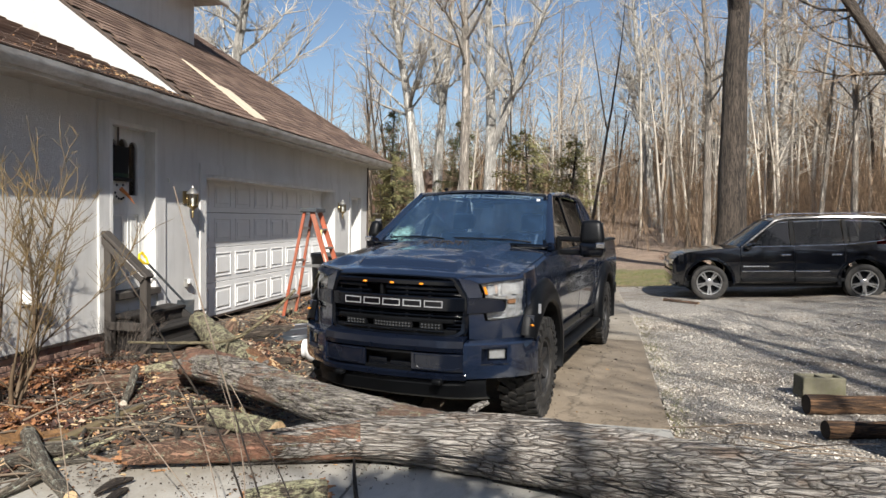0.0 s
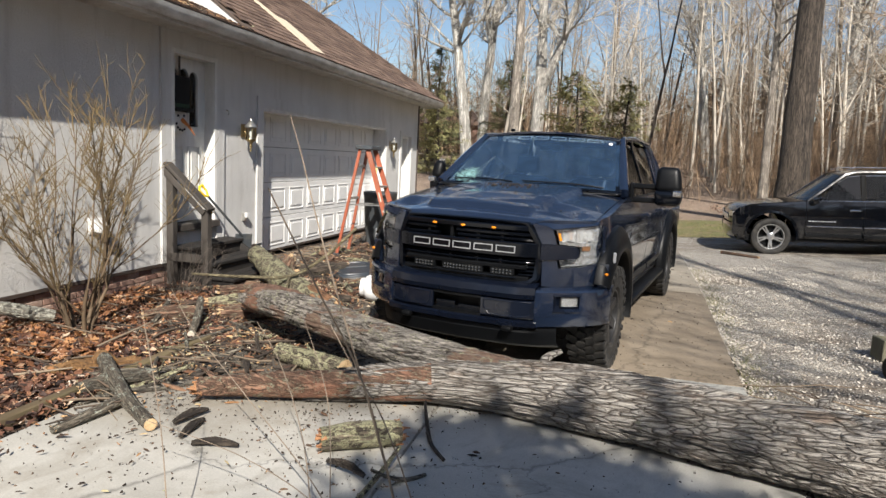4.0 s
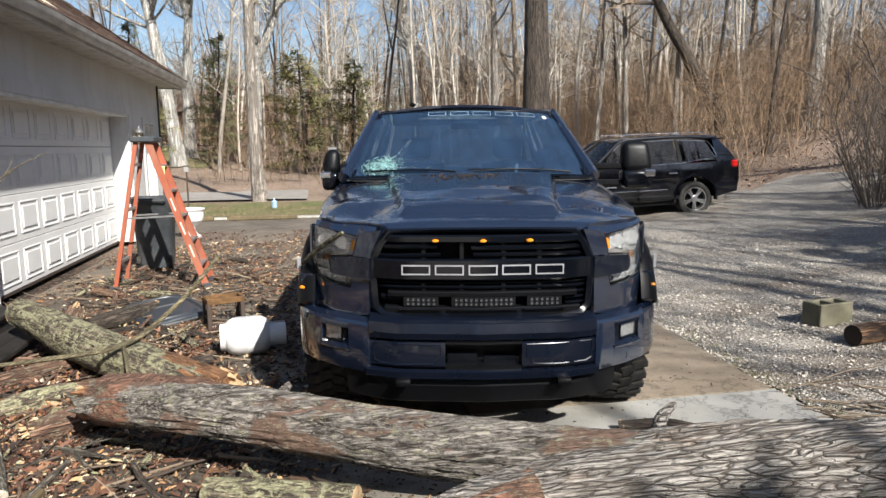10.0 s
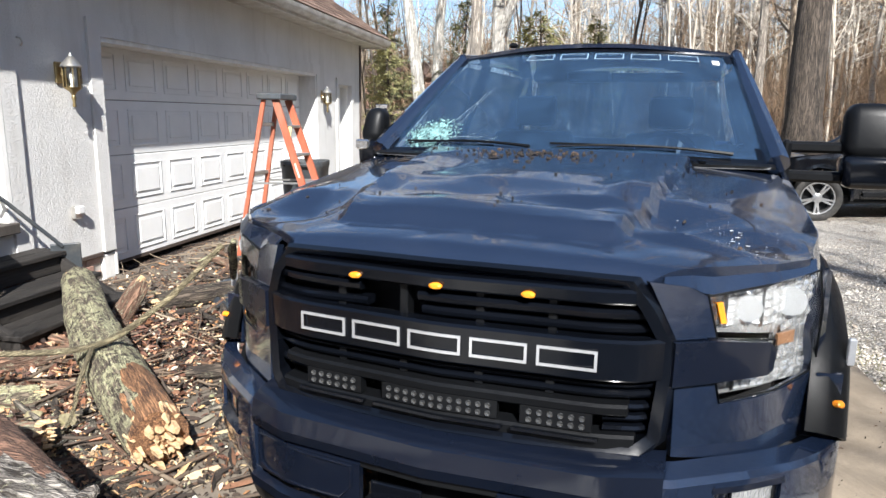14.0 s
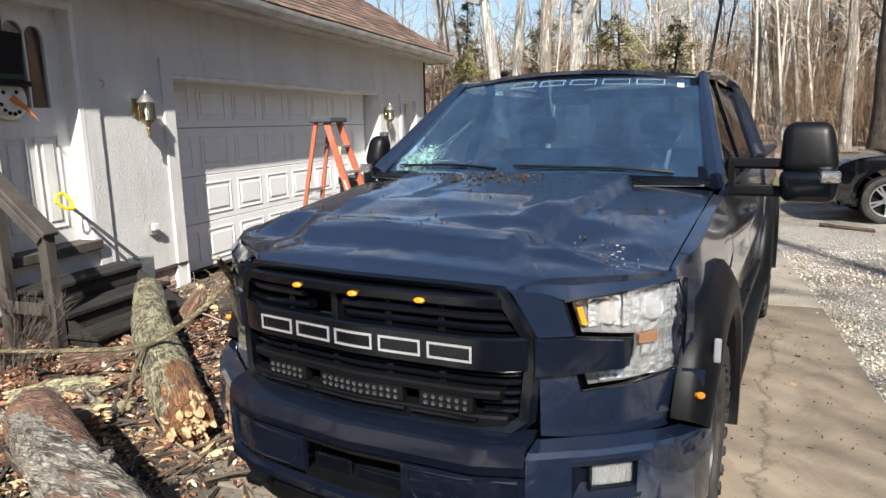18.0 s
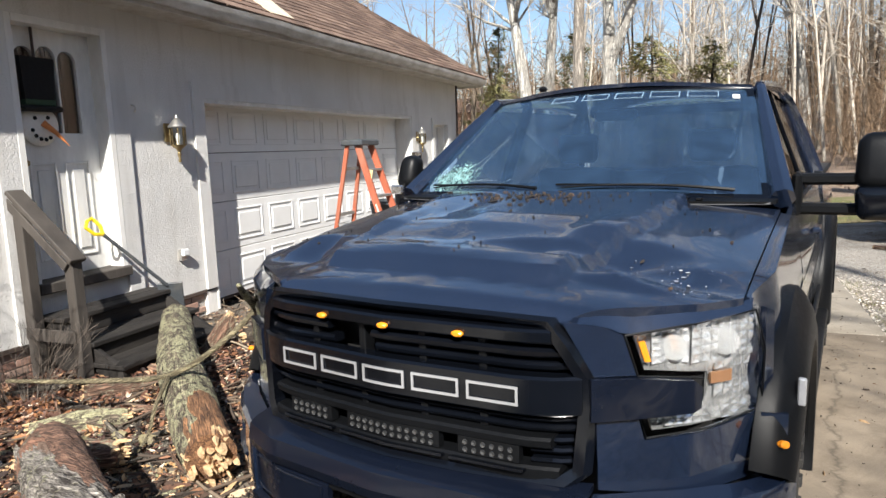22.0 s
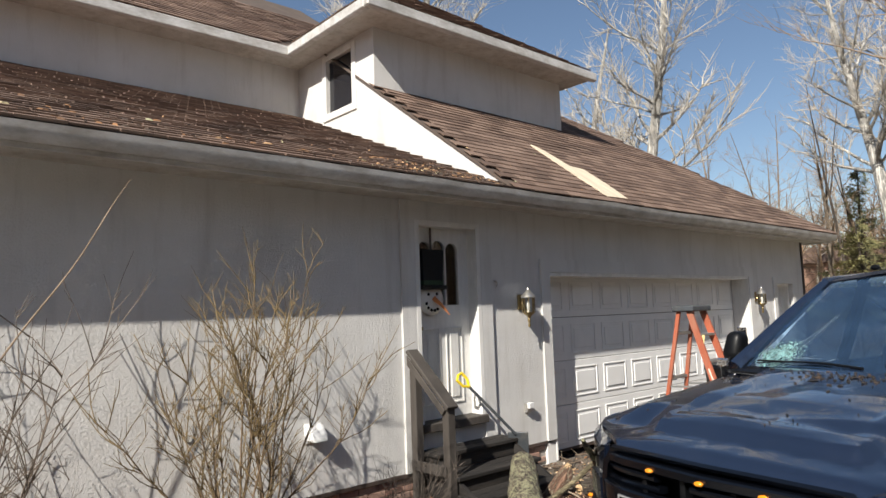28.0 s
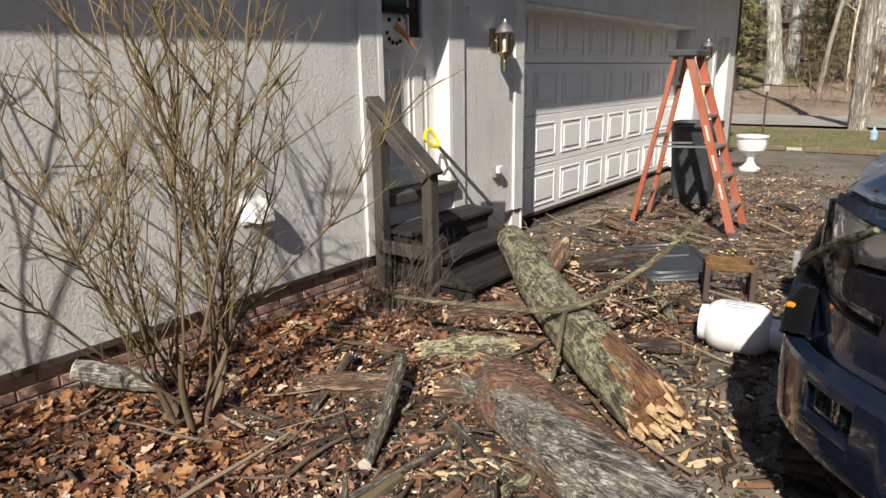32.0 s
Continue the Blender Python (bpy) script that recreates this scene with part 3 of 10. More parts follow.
ROAD = concrete_material("old_asphalt", (0.27, 0.255, 0.23), (0.40, 0.38, 0.345), (0.22, 0.16, 0.11), 0.45)
overlay("lane", np.arange(-60, 3.5, 0.5), np.arange(12, 26, 0.5), lambda x, y: 15.2 < y - 0.03 * x < 20.5, 0.0, ROAD, "old grey asphalt lane strewn with leaves", "road")
overlay("far_lawn", np.arange(-40, -2, 0.5), np.arange(24, 54, 0.5), lambda x, y: 33 + 3 * noise.noise((x * 0.15, 1, 7)) + noise.noise((x * 0.7, y * 0.7, 2)) < y < 48 + 2 * noise.noise((x * 0.2, 4, 3)), 0.05, LAWN, "distant sunlit lawn across the lane", "lawn")

# concrete driveway, in bays with joints between
driveway = thing("driveway", pose(0, 0, 0), "pale concrete driveway in bays, dirty towards the garage", "driveway", kind="structure")


def edge_x(y):
    return curve([(-40, 6.2), (-3.5, 6.25), (2, 6.48), (9, 6.55)], y)


def bay(x0, x1, y0, y1, material, label=""):
    xa = [edge_x(y) if x0 == "e" else x0 for y in (y0, y1)]
    xb = [edge_x(y) if x1 == "e" else x1 for y in (y0, y1)]
    bm = prism(bmesh.new(), [(xa[0], y0), (xb[0], y0), (xb[1], y1), (xa[1], y1)], lambda a, b, d: (a, b, d), -0.12, 0.012)
    return part("concrete_bay", bm, material, driveway, label, 25)


G = 0.006
for ya, yb in ((-40, -22), (-22, -13.2), (-13.2, -8.4), (-8.4, -3.52)):
    for xa, xb in ((1.95, 4.1 - G), (4.1 + G, "e")):
        bay(xa, xb, ya + G, yb - G, CONCRETE if xb == "e" else CONCRETE_MID)
for ya, yb in ((-3.52, 0.6), (0.6, 4.8), (4.8, 9.0)):
    for xa, xb in ((0.02 if ya > 0 else 1.95, 4.1 - G), (4.1 + G, "e")):
        if xb == "e" and ya > 0:
            bay(xa, xb, ya + G, yb - G, CONCRETE_TAN, "dull tan concrete")
        elif xb == "e":
            bay(xa, xb, ya + G, yb - G, CONCRETE_BROWN, "mud-stained concrete")
        else:
            bay(xa, xb, ya + G, yb - G, CONCRETE_DIRTY, "brown-stained damp concrete")
bay(0.02, 1.95 - G, -1.0, 0.6 - G, CONCRETE_DIRTY, "brown-stained damp concrete")
tagged(part("kerb_strip", cube(-1.0, 5.2, 9.05, 9.35, -0.1, 0.03, 0.02), CONCRETE), "pale concrete edging strip by the lawn", "kerb", kind="structure")

edging = thing("bed_edging", pose(1.84, 0, 0), "mossy landscape timber edging the leaf bed", "edging")
for ya, yb in ((-10.6, -8.0), (-7.98, -5.3), (-5.27, -4.1)):
    part("timber", cube(-0.045, 0.045, ya, yb, -0.04, 0.06, 0.02, pose(0, 0, 0, 0, 0, R.uniform(-0.3, 0.3)), 2), TIMBER, edging)

# ---- house ----
WALL_END, WALL_START = 7.95, -13.0
EAVE_X, EAVE_Z = 0.55, 3.12
DOOR_Y0, DOOR_Y1, DOOR_Z0, DOOR_Z1 = -2.12, -1.19, 0.62, 2.79
GAR_Y1, GAR_Z, RECESS = 5.49, 2.27, 0.29
SIDE_Y0, SIDE_Y1, SIDE_Z = 6.63, 7.38, 2.15
wall = thing("wall_front", pose(0, 0, 0), "off-white textured stucco front wall of the garage wing", "wall", kind="structure")
STB = 0.26
bm = bmesh.new()
for y0, y1, z0, z1 in ((WALL_START, DOOR_Y0, STB, 3.06), (DOOR_Y0, DOOR_Y1, DOOR_Z1, 3.06), (DOOR_Y1, 0.0, STB, 3.06), (0.0, GAR_Y1, GAR_Z, 3.06),
                       (GAR_Y1, SIDE_Y0, 0.02, 3.06), (SIDE_Y0, SIDE_Y1, SIDE_Z, 3.06), (SIDE_Y1, WALL_END, 0.02, 3.06), (DOOR_Y0, DOOR_Y1, STB, DOOR_Z0)):
    block(bm, -0.32, 0.0, y0, y1, z0, z1)
part("stucco_wall", bm, STUCCO, wall, smooth=0)
bm = bmesh.new()
E3 = 0.028
for y0, y1, z0, z1 in ((DOOR_Y0 - 0.18, DOOR_Y0, STB, 3.055), (DOOR_Y1, DOOR_Y1 + 0.17, STB, 3.055), (DOOR_Y0, DOOR_Y1, DOOR_Z1, 3.055), (-0.16, 0.0, STB, GAR_Z + 0.16), (GAR_Y1, GAR_Y1 + 0.16, 0.02, GAR_Z + 0.16),
                       (0.0, GAR_Y1, GAR_Z, GAR_Z + 0.16), (SIDE_Y0 - 0.12, SIDE_Y0, 0.02, SIDE_Z + 0.12), (SIDE_Y1, SIDE_Y1 + 0.12, 0.02, SIDE_Z + 0.12), (SIDE_Y0, SIDE_Y1, SIDE_Z, SIDE_Z + 0.12)):
    block(bm, 0.0, E3, y0, y1, z0, z1)
part("raised_band", bm, STUCCO, wall, smooth=0)
part("flashing", cube(-0.3, 0.012, WALL_START, -0.17, STB - 0.035, STB - 0.001), FLASHING, wall, "dark metal flashing under the stucco")
part("mortar_bed", cube(-0.3, -0.035, WALL_START, 0.0, -0.3, STB - 0.036), MORTAR, wall, "grey mortar behind bricks")
part("jamb_foot", cube(-0.3, 0.0, -0.16, -0.002, -0.1, STB - 0.036, 0.004), WHITE_WOOD, wall)

tagged(part("wall_end", cube(-9.0, -0.33, WALL_END - 0.3, WALL_END - 0.005, 0.0, 3.05), STUCCO), "stucco end wall of the garage", "wall", kind="structure")
tagged(part("corner_trim", cube(-0.1, 0.03, WALL_END, WALL_END + 0.05, 0.0, 3.0, 0.005), FLASHING), "dark downspout on the corner of the house", "downspout")

# garage door: four sections of raised panels
garage_door = thing("garage_door", pose(-RECESS, 0, 0), "closed white sectional garage door with raised panels", "garage door")
bm = bmesh.new()
SEC_H, PAN_W = GAR_Z / 4, GAR_Y1 / 8
for s in range(4):
    sec = part("door_section", cube(-0.05, 0.0, 0.03, GAR_Y1 - 0.03, s * SEC_H + 0.004 + 0.02 * (s == 0), (s + 1) * SEC_H - 0.004, 0.005), WHITE_DOOR, garage_door)
    for k in range(8):
        bm = bmesh.new()
        y0, y1, z0, z1 = k * PAN_W + 0.075, (k + 1) * PAN_W - 0.075, s * SEC_H + 0.09, (s + 1) * SEC_H - 0.09
        # moulded frame and the raised field inside it
        for d, (o, i) in ((0.011, (0.0, 0.02)), (0.013, (0.06, 0.055))):
            if d == 0.011:
                for ya, yb, za, zb in ((y0, y1, z0, z0 + i), (y0, y1, z1 - i, z1), (y0, y0 + i, z0 + i, z1 - i), (y1 - i, y1, z0 + i, z1 - i)):
                    block(bm, -0.002, d, ya, yb, za, zb, 0.004)
            else:
                block(bm, -0.002, d, y0 + o, y1 - o, z0 + o, z1 - o, 0.009)
        part("raised_panel", bm, WHITE_DOOR, sec)
part("bottom_seal", cube(-0.04, 0.006, 0.03, GAR_Y1 - 0.03, -0.01, 0.022), FLASHING, garage_door)
lintel = thing("garage_door_frame", pose(0, 0, 0), "white painted timber frame of the garage opening", "door frame", kind="structure")
for y0, y1, z0, z1 in ((0.0, 0.03, 0.0, GAR_Z), (GAR_Y1 - 0.03, GAR_Y1, 0.0, GAR_Z), (0.03, GAR_Y1 - 0.03, GAR_Z - 0.045, GAR_Z)):
    part("jamb", cube(-RECESS + 0.002, 0.012, y0, y1, z0, z1, 0.004), WHITE_WOOD, lintel)

# side door at the end of the garage
side_door = thing("door_2", pose(-0.2, SIDE_Y0, 0), "white plain side door set back in the stucco", "door", kind="structure")
part("leaf", cube(-0.04, 0.0, 0.05, SIDE_Y1 - SIDE_Y0 - 0.05, 0.04, SIDE_Z - 0.05, 0.004), WHITE_WOOD, side_door)
for ya, yb, za, zb in ((0, 0.05, 0.02, SIDE_Z), (SIDE_Y1 - SIDE_Y0 - 0.05, SIDE_Y1 - SIDE_Y0, 0.02, SIDE_Z), (0.05, SIDE_Y1 - SIDE_Y0 - 0.05, SIDE_Z - 0.05, SIDE_Z)):
    part("door_frame", cube(-0.05, 0.14, ya, yb, za, zb, 0.004), WHITE_WOOD, side_door)
part("lock", lathe(bmesh.new(), [(0.028, 0), (0.026, 0.012), (0.02, 0.03)], 14, pose(0.0, 0.12, 1.15, 0, 90, 0)), FLASHING, side_door, "dark deadbolt")
part("knob", lathe(bmesh.new(), [(0.014, 0), (0.014, 0.03), (0.03, 0.045), (0.026, 0.07)], 14, pose(0.0, 0.12, 0.98, 0, 90, 0)), BRASS, side_door, "brass knob")

# entry door with three arched lights
entry = thing("door_1", pose(-0.12, 0, 0), "white panelled entry door with three arched lights and curtains", "door", kind="structure")
LY0, LY1, LZ0, LZ1 = DOOR_Y0 + 0.06, DOOR_Y1 - 0.06, DOOR_Z0 + 0.09, DOOR_Z1 - 0.06
for ya, yb, za, zb in ((DOOR_Y0, LY0, DOOR_Z0, DOOR_Z1), (LY1, DOOR_Y1, DOOR_Z0, DOOR_Z1), (LY0, LY1, LZ1, DOOR_Z1)):
    part("door_frame", cube(-0.06, 0.15, ya, yb, za, zb, 0.005), WHITE_WOOD, entry)
part("threshold", cube(-0.06, 0.2, DOOR_Y0, DOOR_Y1, DOOR_Z0, LZ0 - 0.004, 0.008), OLD_WOOD, entry, "worn grey wooden threshold")
WIN_Z0, WIN_Z1 = 1.90, 2.60
LW = (LY1 - LY0)
wy0, wy1 = LY0 + 0.09, LY1 - 0.14
pw = (wy1 - wy0) / 3
bm = bmesh.new()
block(bm, -0.04, 0.0, LY0, LY1, LZ0, WIN_Z0)
block(bm, -0.04, 0.0, LY0, wy0, WIN_Z0, LZ1)
block(bm, -0.04, 0.0, wy1, LY1, WIN_Z0, LZ1)
for k in range(3):
    c, r = wy0 + pw * (k + 0.5), pw / 2 - 0.008
    top = WIN_Z1 - (0.0 if k == 1 else 0.02)
    n = 12
    arc = [(c + r * math.cos(math.pi * i / n), top - r + r * math.sin(math.pi * i / n)) for i in range(n + 1)]
    ya, yb = wy0 + pw * k, wy0 + pw * (k + 1)
    prism(bm, [(yb, WIN_Z0), (yb, LZ1), (c, LZ1)] + arc[n // 2::-1] + [(c + r, WIN_Z0)], lambda a, b, d: (d, a, b), -0.04)
    prism(bm, [(c, LZ1), (ya, LZ1), (ya, WIN_Z0), (c - r, WIN_Z0)] + arc[:n // 2 - 1:-1], lambda a, b, d: (d, a, b), -0.04)
leaf = part("leaf", bm, WHITE_WOOD, entry, smooth=0)
DARK_PANE = surface("dark_pane", (0.02, 0.02, 0.024), 0.06, bump=0)
CURTAIN = surface("dusky_pink_curtain", (0.16, 0.105, 0.10), 0.9, vary=0.4, stretch=(1, 8, 0.2), fine=20)
part("pane", cube(-0.03, -0.024, wy0, wy1, WIN_Z0, WIN_Z1), thin_glass("door_light_glass", (0.85, 0.85, 0.85), 1.5), entry, "dark glass pane")
bm = bmesh.new()
for k in range(3):
    rows = []
    for z in (WIN_Z0, WIN_Z1):
        rows.append([(-0.07 + 0.012 * math.sin(i * 1.9 + k), wy0 + pw * k + pw * i / 14, z) for i in range(15)])
    grid(bm, rows)
part("curtain", bm, CURTAIN, entry, "dusky pink curtain behind the glass")
part("door_backing", cube(-0.14, -0.12, LY0, LY1, LZ0, LZ1), BLACK_FELT_AND_SHADE, entry)
for k, (ya, yb) in enumerate(((LY0 + 0.12, LY0 + LW / 2 - 0.04), (LY0 + LW / 2 + 0.04, LY1 - 0.12))):
    bm = bmesh.new()
    z0, z1 = LZ0 + 0.14, LZ0 + 0.95
    for a, b, c, d in ((ya, ya + 0.022, z0, z1), (yb - 0.022, yb, z0, z1), (ya + 0.022, yb - 0.022, z0, z0 + 0.022), (ya + 0.022, yb - 0.022, z1 - 0.022, z1)):
        block(bm, -0.002, 0.012, a, b, c, d, 0.005)
    block(bm, -0.002, 0.012, ya + 0.06, yb - 0.06, z0 + 0.06, z1 - 0.06, 0.009)
    part("raised_panel", bm, WHITE_WOOD, entry)
part("knob", lathe(bmesh.new(), [(0.03, 0), (0.016, 0.008), (0.014, 0.035), (0.03, 0.05), (0.024, 0.075)], 14, pose(0, LY0 + 0.055, 1.66, 0, 90, 0)), BRASS, entry, "brass door knob")
part("lock", lathe(bmesh.new(), [(0.03, 0), (0.028, 0.012), (0.018, 0.02)], 14, pose(0, LY0 + 0.055, 1.82, 0, 90, 0)), BRASS, entry, "brass deadbolt")

# eaves: soffit, fascia and gutter
eave = thing("eaves", pose(0, 0, 0), "white box gutter and boarded soffit, gutter dented and bent", "eaves", kind="structure")
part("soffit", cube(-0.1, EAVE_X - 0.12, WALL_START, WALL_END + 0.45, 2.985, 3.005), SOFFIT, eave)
part("fascia", cube(EAVE_X - 0.12, EAVE_X - 0.095, WALL_START, WALL_END + 0.45, 2.955, 3.12), GUTTER, eave)
bm = bmesh.new()
prof = [(-0.093, 3.10), (-0.093, 2.995), (-0.04, 2.985), (0.0, 3.03), (0.012, 3.075), (0.022, 3.105), (0.012, 3.108), (0.004, 3.078), (-0.01, 3.035), (-0.045, 3.0), (-0.085, 3.005), (-0.085, 3.10)]
rows = []
for j in range(90):
    y = lerp(WALL_START, WALL_END + 0.45, j / 89)
    sag = 0.022 * noise.noise((0, y * 0.7, 4)) * smooth01(-2.5, -0.5, y) * smooth01(4.5, 2.5, y) + 0.006 * noise.noise((0, y * 2.0, 0))
    rows.append([(EAVE_X + px + 0.4 * sag, y, pz + sag) for px, pz in prof])
grid(bm, rows, close=True)
part("gutter", bm, GUTTER, eave, smooth=50)
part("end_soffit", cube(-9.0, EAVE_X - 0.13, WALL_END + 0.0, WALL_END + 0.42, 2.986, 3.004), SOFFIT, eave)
part("end_fascia", cube(-9.0, EAVE_X - 0.12, WALL_END + 0.425, WALL_END + 0.45, 2.955, 3.12), GUTTER, eave)

# roofs: decks first, then shingle courses
SL, SG = 0.414, 0.72
Y1C = -1.06
WBX, WAX = -2.07, -4.18
RX = EAVE_X - 0.02
RZ = 3.125


def roof_z(x, s):
    return RZ + (RX - x) * s


END_Y = WALL_END + 0.47
low_roof = thing("roof_low", pose(0, 0, 0), "brown asphalt-shingle lower roof littered with bark and twigs", "roof", kind="structure")
garage_roof = thing("roof_garage", pose(0, 0, 0), "brown asphalt-shingle hipped garage roof with a torn patch", "roof", kind="structure")
upper_roof = thing("roof_upper", pose(0, 0, 0), "brown asphalt-shingle upper hipped roof", "roof", kind="structure")
DECK = surface("roof_deck", (0.10, 0.075, 0.06), 0.95)


def deck(points, parent, drop=0.03, name="deck", mat=DECK):
    bm = bmesh.new()
    f = bm.faces.new([bm.verts.new((x, y, z - 0.012)) for x, y, z in points])
    bmesh.ops.recalc_face_normals(bm, faces=[f])
    if f.normal.z < 0:
        f.normal_flip()
    bmesh.ops.solidify(bm, geom=[f], thickness=drop)
    return part(name, bm, mat, parent, smooth=0)


deck([(RX, WALL_START, RZ), (RX, Y1C, RZ), (WAX, Y1C, roof_z(WAX, SL)), (WAX, WALL_START, roof_z(WAX, SL))], low_roof)
HIP = 4.6
deck([(RX, Y1C - 0.02, RZ), (RX, END_Y, RZ), (RX - HIP, END_Y - HIP, RZ + HIP * SG), (RX - HIP, Y1C - 0.02, RZ + HIP * SG)], garage_roof)
deck([(RX, END_Y, RZ), (-9.6, END_Y, RZ), (-9.6 + HIP, END_Y - HIP, RZ + HIP * SG), (RX - HIP, END_Y - HIP, RZ + HIP * SG)], garage_roof)

TAB_W, TAB_H = 0.31, 0.145
tab_mesh = bpy.data.meshes.new("shingle")
hw = TAB_W / 2 - 0.004
tab_mesh.from_pydata([(-hw, 0, 0.012), (hw, 0, 0.012), (hw, TAB_H + 0.02, 0.002), (-hw, TAB_H + 0.02, 0.002), (-hw, 0, -0.004), (hw, 0, -0.004)], [], [(0, 1, 2, 3), (4, 5, 1, 0), (4, 0, 3), (1, 5, 2)])
tab_mesh.materials.append(SHINGLE)


def shingles(origin, along, up, inside, n_along, n_up, parent, singles=None):
    """Courses of shingle tabs on a roof plane; those in the stretch singles are pieces of their own."""
    a, u = Vector(along).normalized(), Vector(up).normalized()
    nrm = a.cross(u)
    if nrm.z < 0:
        nrm = -nrm
    base = Matrix((a, u, nrm)).transposed().to_4x4()
    vs, fs = [], []
    for j in range(n_up):
        for i in range(n_along):
            p = Vector(origin) + a * ((i + 0.5 * (j % 2) + R.uniform(-0.02, 0.02)) * TAB_W) + u * (j * TAB_H + R.uniform(-0.006, 0.006))
            if not inside(p):
                continue
            if singles and singles(p, j):
                shared("shingle", tab_mesh, parent, Matrix.Translation(p) @ base)
                continue
            k = len(vs)
            lift = R.uniform(0, 0.006)
            for v in tab_mesh.vertices:
                c = v.co
                vs.append(p + a * c.x + u * c.y + nrm * (c.z + (lift if c.z > 0.01 else 0)))
            fs += [tuple(k + q for q in f.vertices) for f in tab_mesh.polygons]
    ob = raw("shingle_courses", vs, fs, SHINGLE, parent)
    ob["kind"] = "stuff"


shingles((RX + 0.02, WALL_START, RZ), (0, 1, 0), (-1, 0, SL), lambda p: p.y < Y1C - 0.1 and p.y > -10 and p.x > WAX, 40, 36, low_roof, lambda p, j: False)
shingles((RX + 0.02, Y1C + 0.12, RZ), (0, 1, 0), (-1, 0, SG), lambda p: p.y < END_Y - (RX - p.x) - 0.05 and p.x > -4 and not (p.x < WBX - 0.05 and p.y < 3.0), 31, 40, garage_roof,
         lambda p, j: j < 14 and -1 < p.y < 5.6)
UE, UX, UAX, UY0, UY1 = 6.03, -1.55, -3.72, -1.50, 3.45
US = 0.7
AP = (UY1 - UY0) / 2
apex = (UX - AP, UY0 + AP, UE + AP * US)
deck([(UX, UY0, UE), (UX, UY1, UE), apex], upper_roof)
deck([(UX, UY0, UE), apex, (UAX - AP, UY0 + AP, UE + AP * US), (UAX, UY0, UE)], upper_roof)
deck([(UX, UY1, UE), apex, (-9.5, UY0 + AP, UE + AP * US), (-9.5, UY1, UE)], upper_roof)
deck([(UAX, WALL_START, UE), (UAX, UY0, UE), (UAX - AP, UY0 + AP, UE + AP * US), (UAX - AP - 1.5, UY0 + AP, UE + (AP + 1.5) * US), (UAX - AP - 1.5, WALL_START, UE + (AP + 1.5) * US)], upper_roof)
shingles((UX + 0.02, UY0, UE), (0, 1, 0), (-1, 0, US), lambda p: UY0 + (UX - p.x) + 0.1 < p.y < UY1 - (UX - p.x) - 0.1, 16, 20, upper_roof)
shingles((UX, UY0 - 0.02, UE), (-1, 0, 0), (0, 1, US), lambda p: UX - (p.y - UY0) - 0.1 > p.x > UAX - (p.y - UY0) + 0.1, 17, 20, upper_roof)
shingles((UAX + 0.02, -9.0, UE), (0, 1, 0), (-1, 0, US), lambda p: p.y < UY0 + (UAX - p.x) - 0.1, 33, 22, upper_roof)

upper = thing("upper_storey", pose(0, 0, 0), "off-white stucco upper storey with a window over the lower roof", "wall", kind="structure")
zc = roof_z(WBX, SG)
part("wall_b", cube(WBX - 0.2, WBX, Y1C + 0.2, 3.08, 4.0, 5.9), STUCCO, upper, smooth=0)
part("wall_a", cube(WAX - 0.2, WAX, WALL_START, Y1C + 0.2, 4.0, 5.95), STUCCO, upper, smooth=0)
# cheek wall between the two roofs, with the window's opening
WX0, WX1, WZ0, WZ1 = -3.36, -2.56, 4.86, 5.78
bm = bmesh.new()
flat = lambda a, b, d: (a, Y1C + d, b)
prism(bm, [(RX - 0.25, roof_z(RX - 0.25, SL) - 0.08), (RX - 0.25, roof_z(RX - 0.25, SG) - 0.02), (WBX, zc - 0.02), (WBX, roof_z(WBX, SL) - 0.08)], flat, 0.2)
prism(bm, [(WBX, roof_z(WBX, SL) - 0.08), (WBX, 5.9), (WX1, 5.9), (WX1, roof_z(WX1, SL) - 0.08)], flat, 0.2)
prism(bm, [(WX0, roof_z(WX0, SL) - 0.08), (WX0, 5.9), (WAX, 5.9), (WAX, roof_z(WAX, SL) - 0.08)], flat, 0.2)
prism(bm, [(WX0, WZ1), (WX0, 5.9), (WX1, 5.9), (WX1, WZ1)], flat, 0.2)
prism(bm, [(WX0, roof_z(WX0, SL) - 0.08), (WX0, WZ0), (WX1, WZ0), (WX1, roof_z(WX1, SL) - 0.08)], flat, 0.2)
part("cheek_wall", bm, STUCCO, upper, smooth=0)
part("wall_end", cube(-9.0, WBX - 0.2, 2.88, 3.08, 4.0, 5.9), STUCCO, upper, smooth=0)
win = thing("window_1", pose(0, Y1C, 0), "white-framed window over the lower roof", "window", kind="structure")
for x0, x1, z0, z1 in ((WX0 - 0.05, WX0 + 0.05, WZ0 - 0.06, WZ1 + 0.05), (WX1 - 0.05, WX1 + 0.05, WZ0 - 0.06, WZ1 + 0.05), (WX0 + 0.05, WX1 - 0.05, WZ1 - 0.04, WZ1 + 0.05), (WX0 + 0.05, WX1 - 0.05, WZ0 - 0.06, WZ0 + 0.05)):
    part("window_frame", cube(x0, x1, -0.025, 0.08, z0, z1, 0.006), WHITE_WOOD, win)
part("pane", cube(WX0 + 0.05, WX1 - 0.05, 0.05, 0.056, WZ0 + 0.05, WZ1 - 0.04), DARK_PANE, win, "dark reflecting pane")
up_eave = thing("upper_eaves", pose(0, 0, 0), "white gutters and soffits of the upper roof", "eaves", kind="structure")
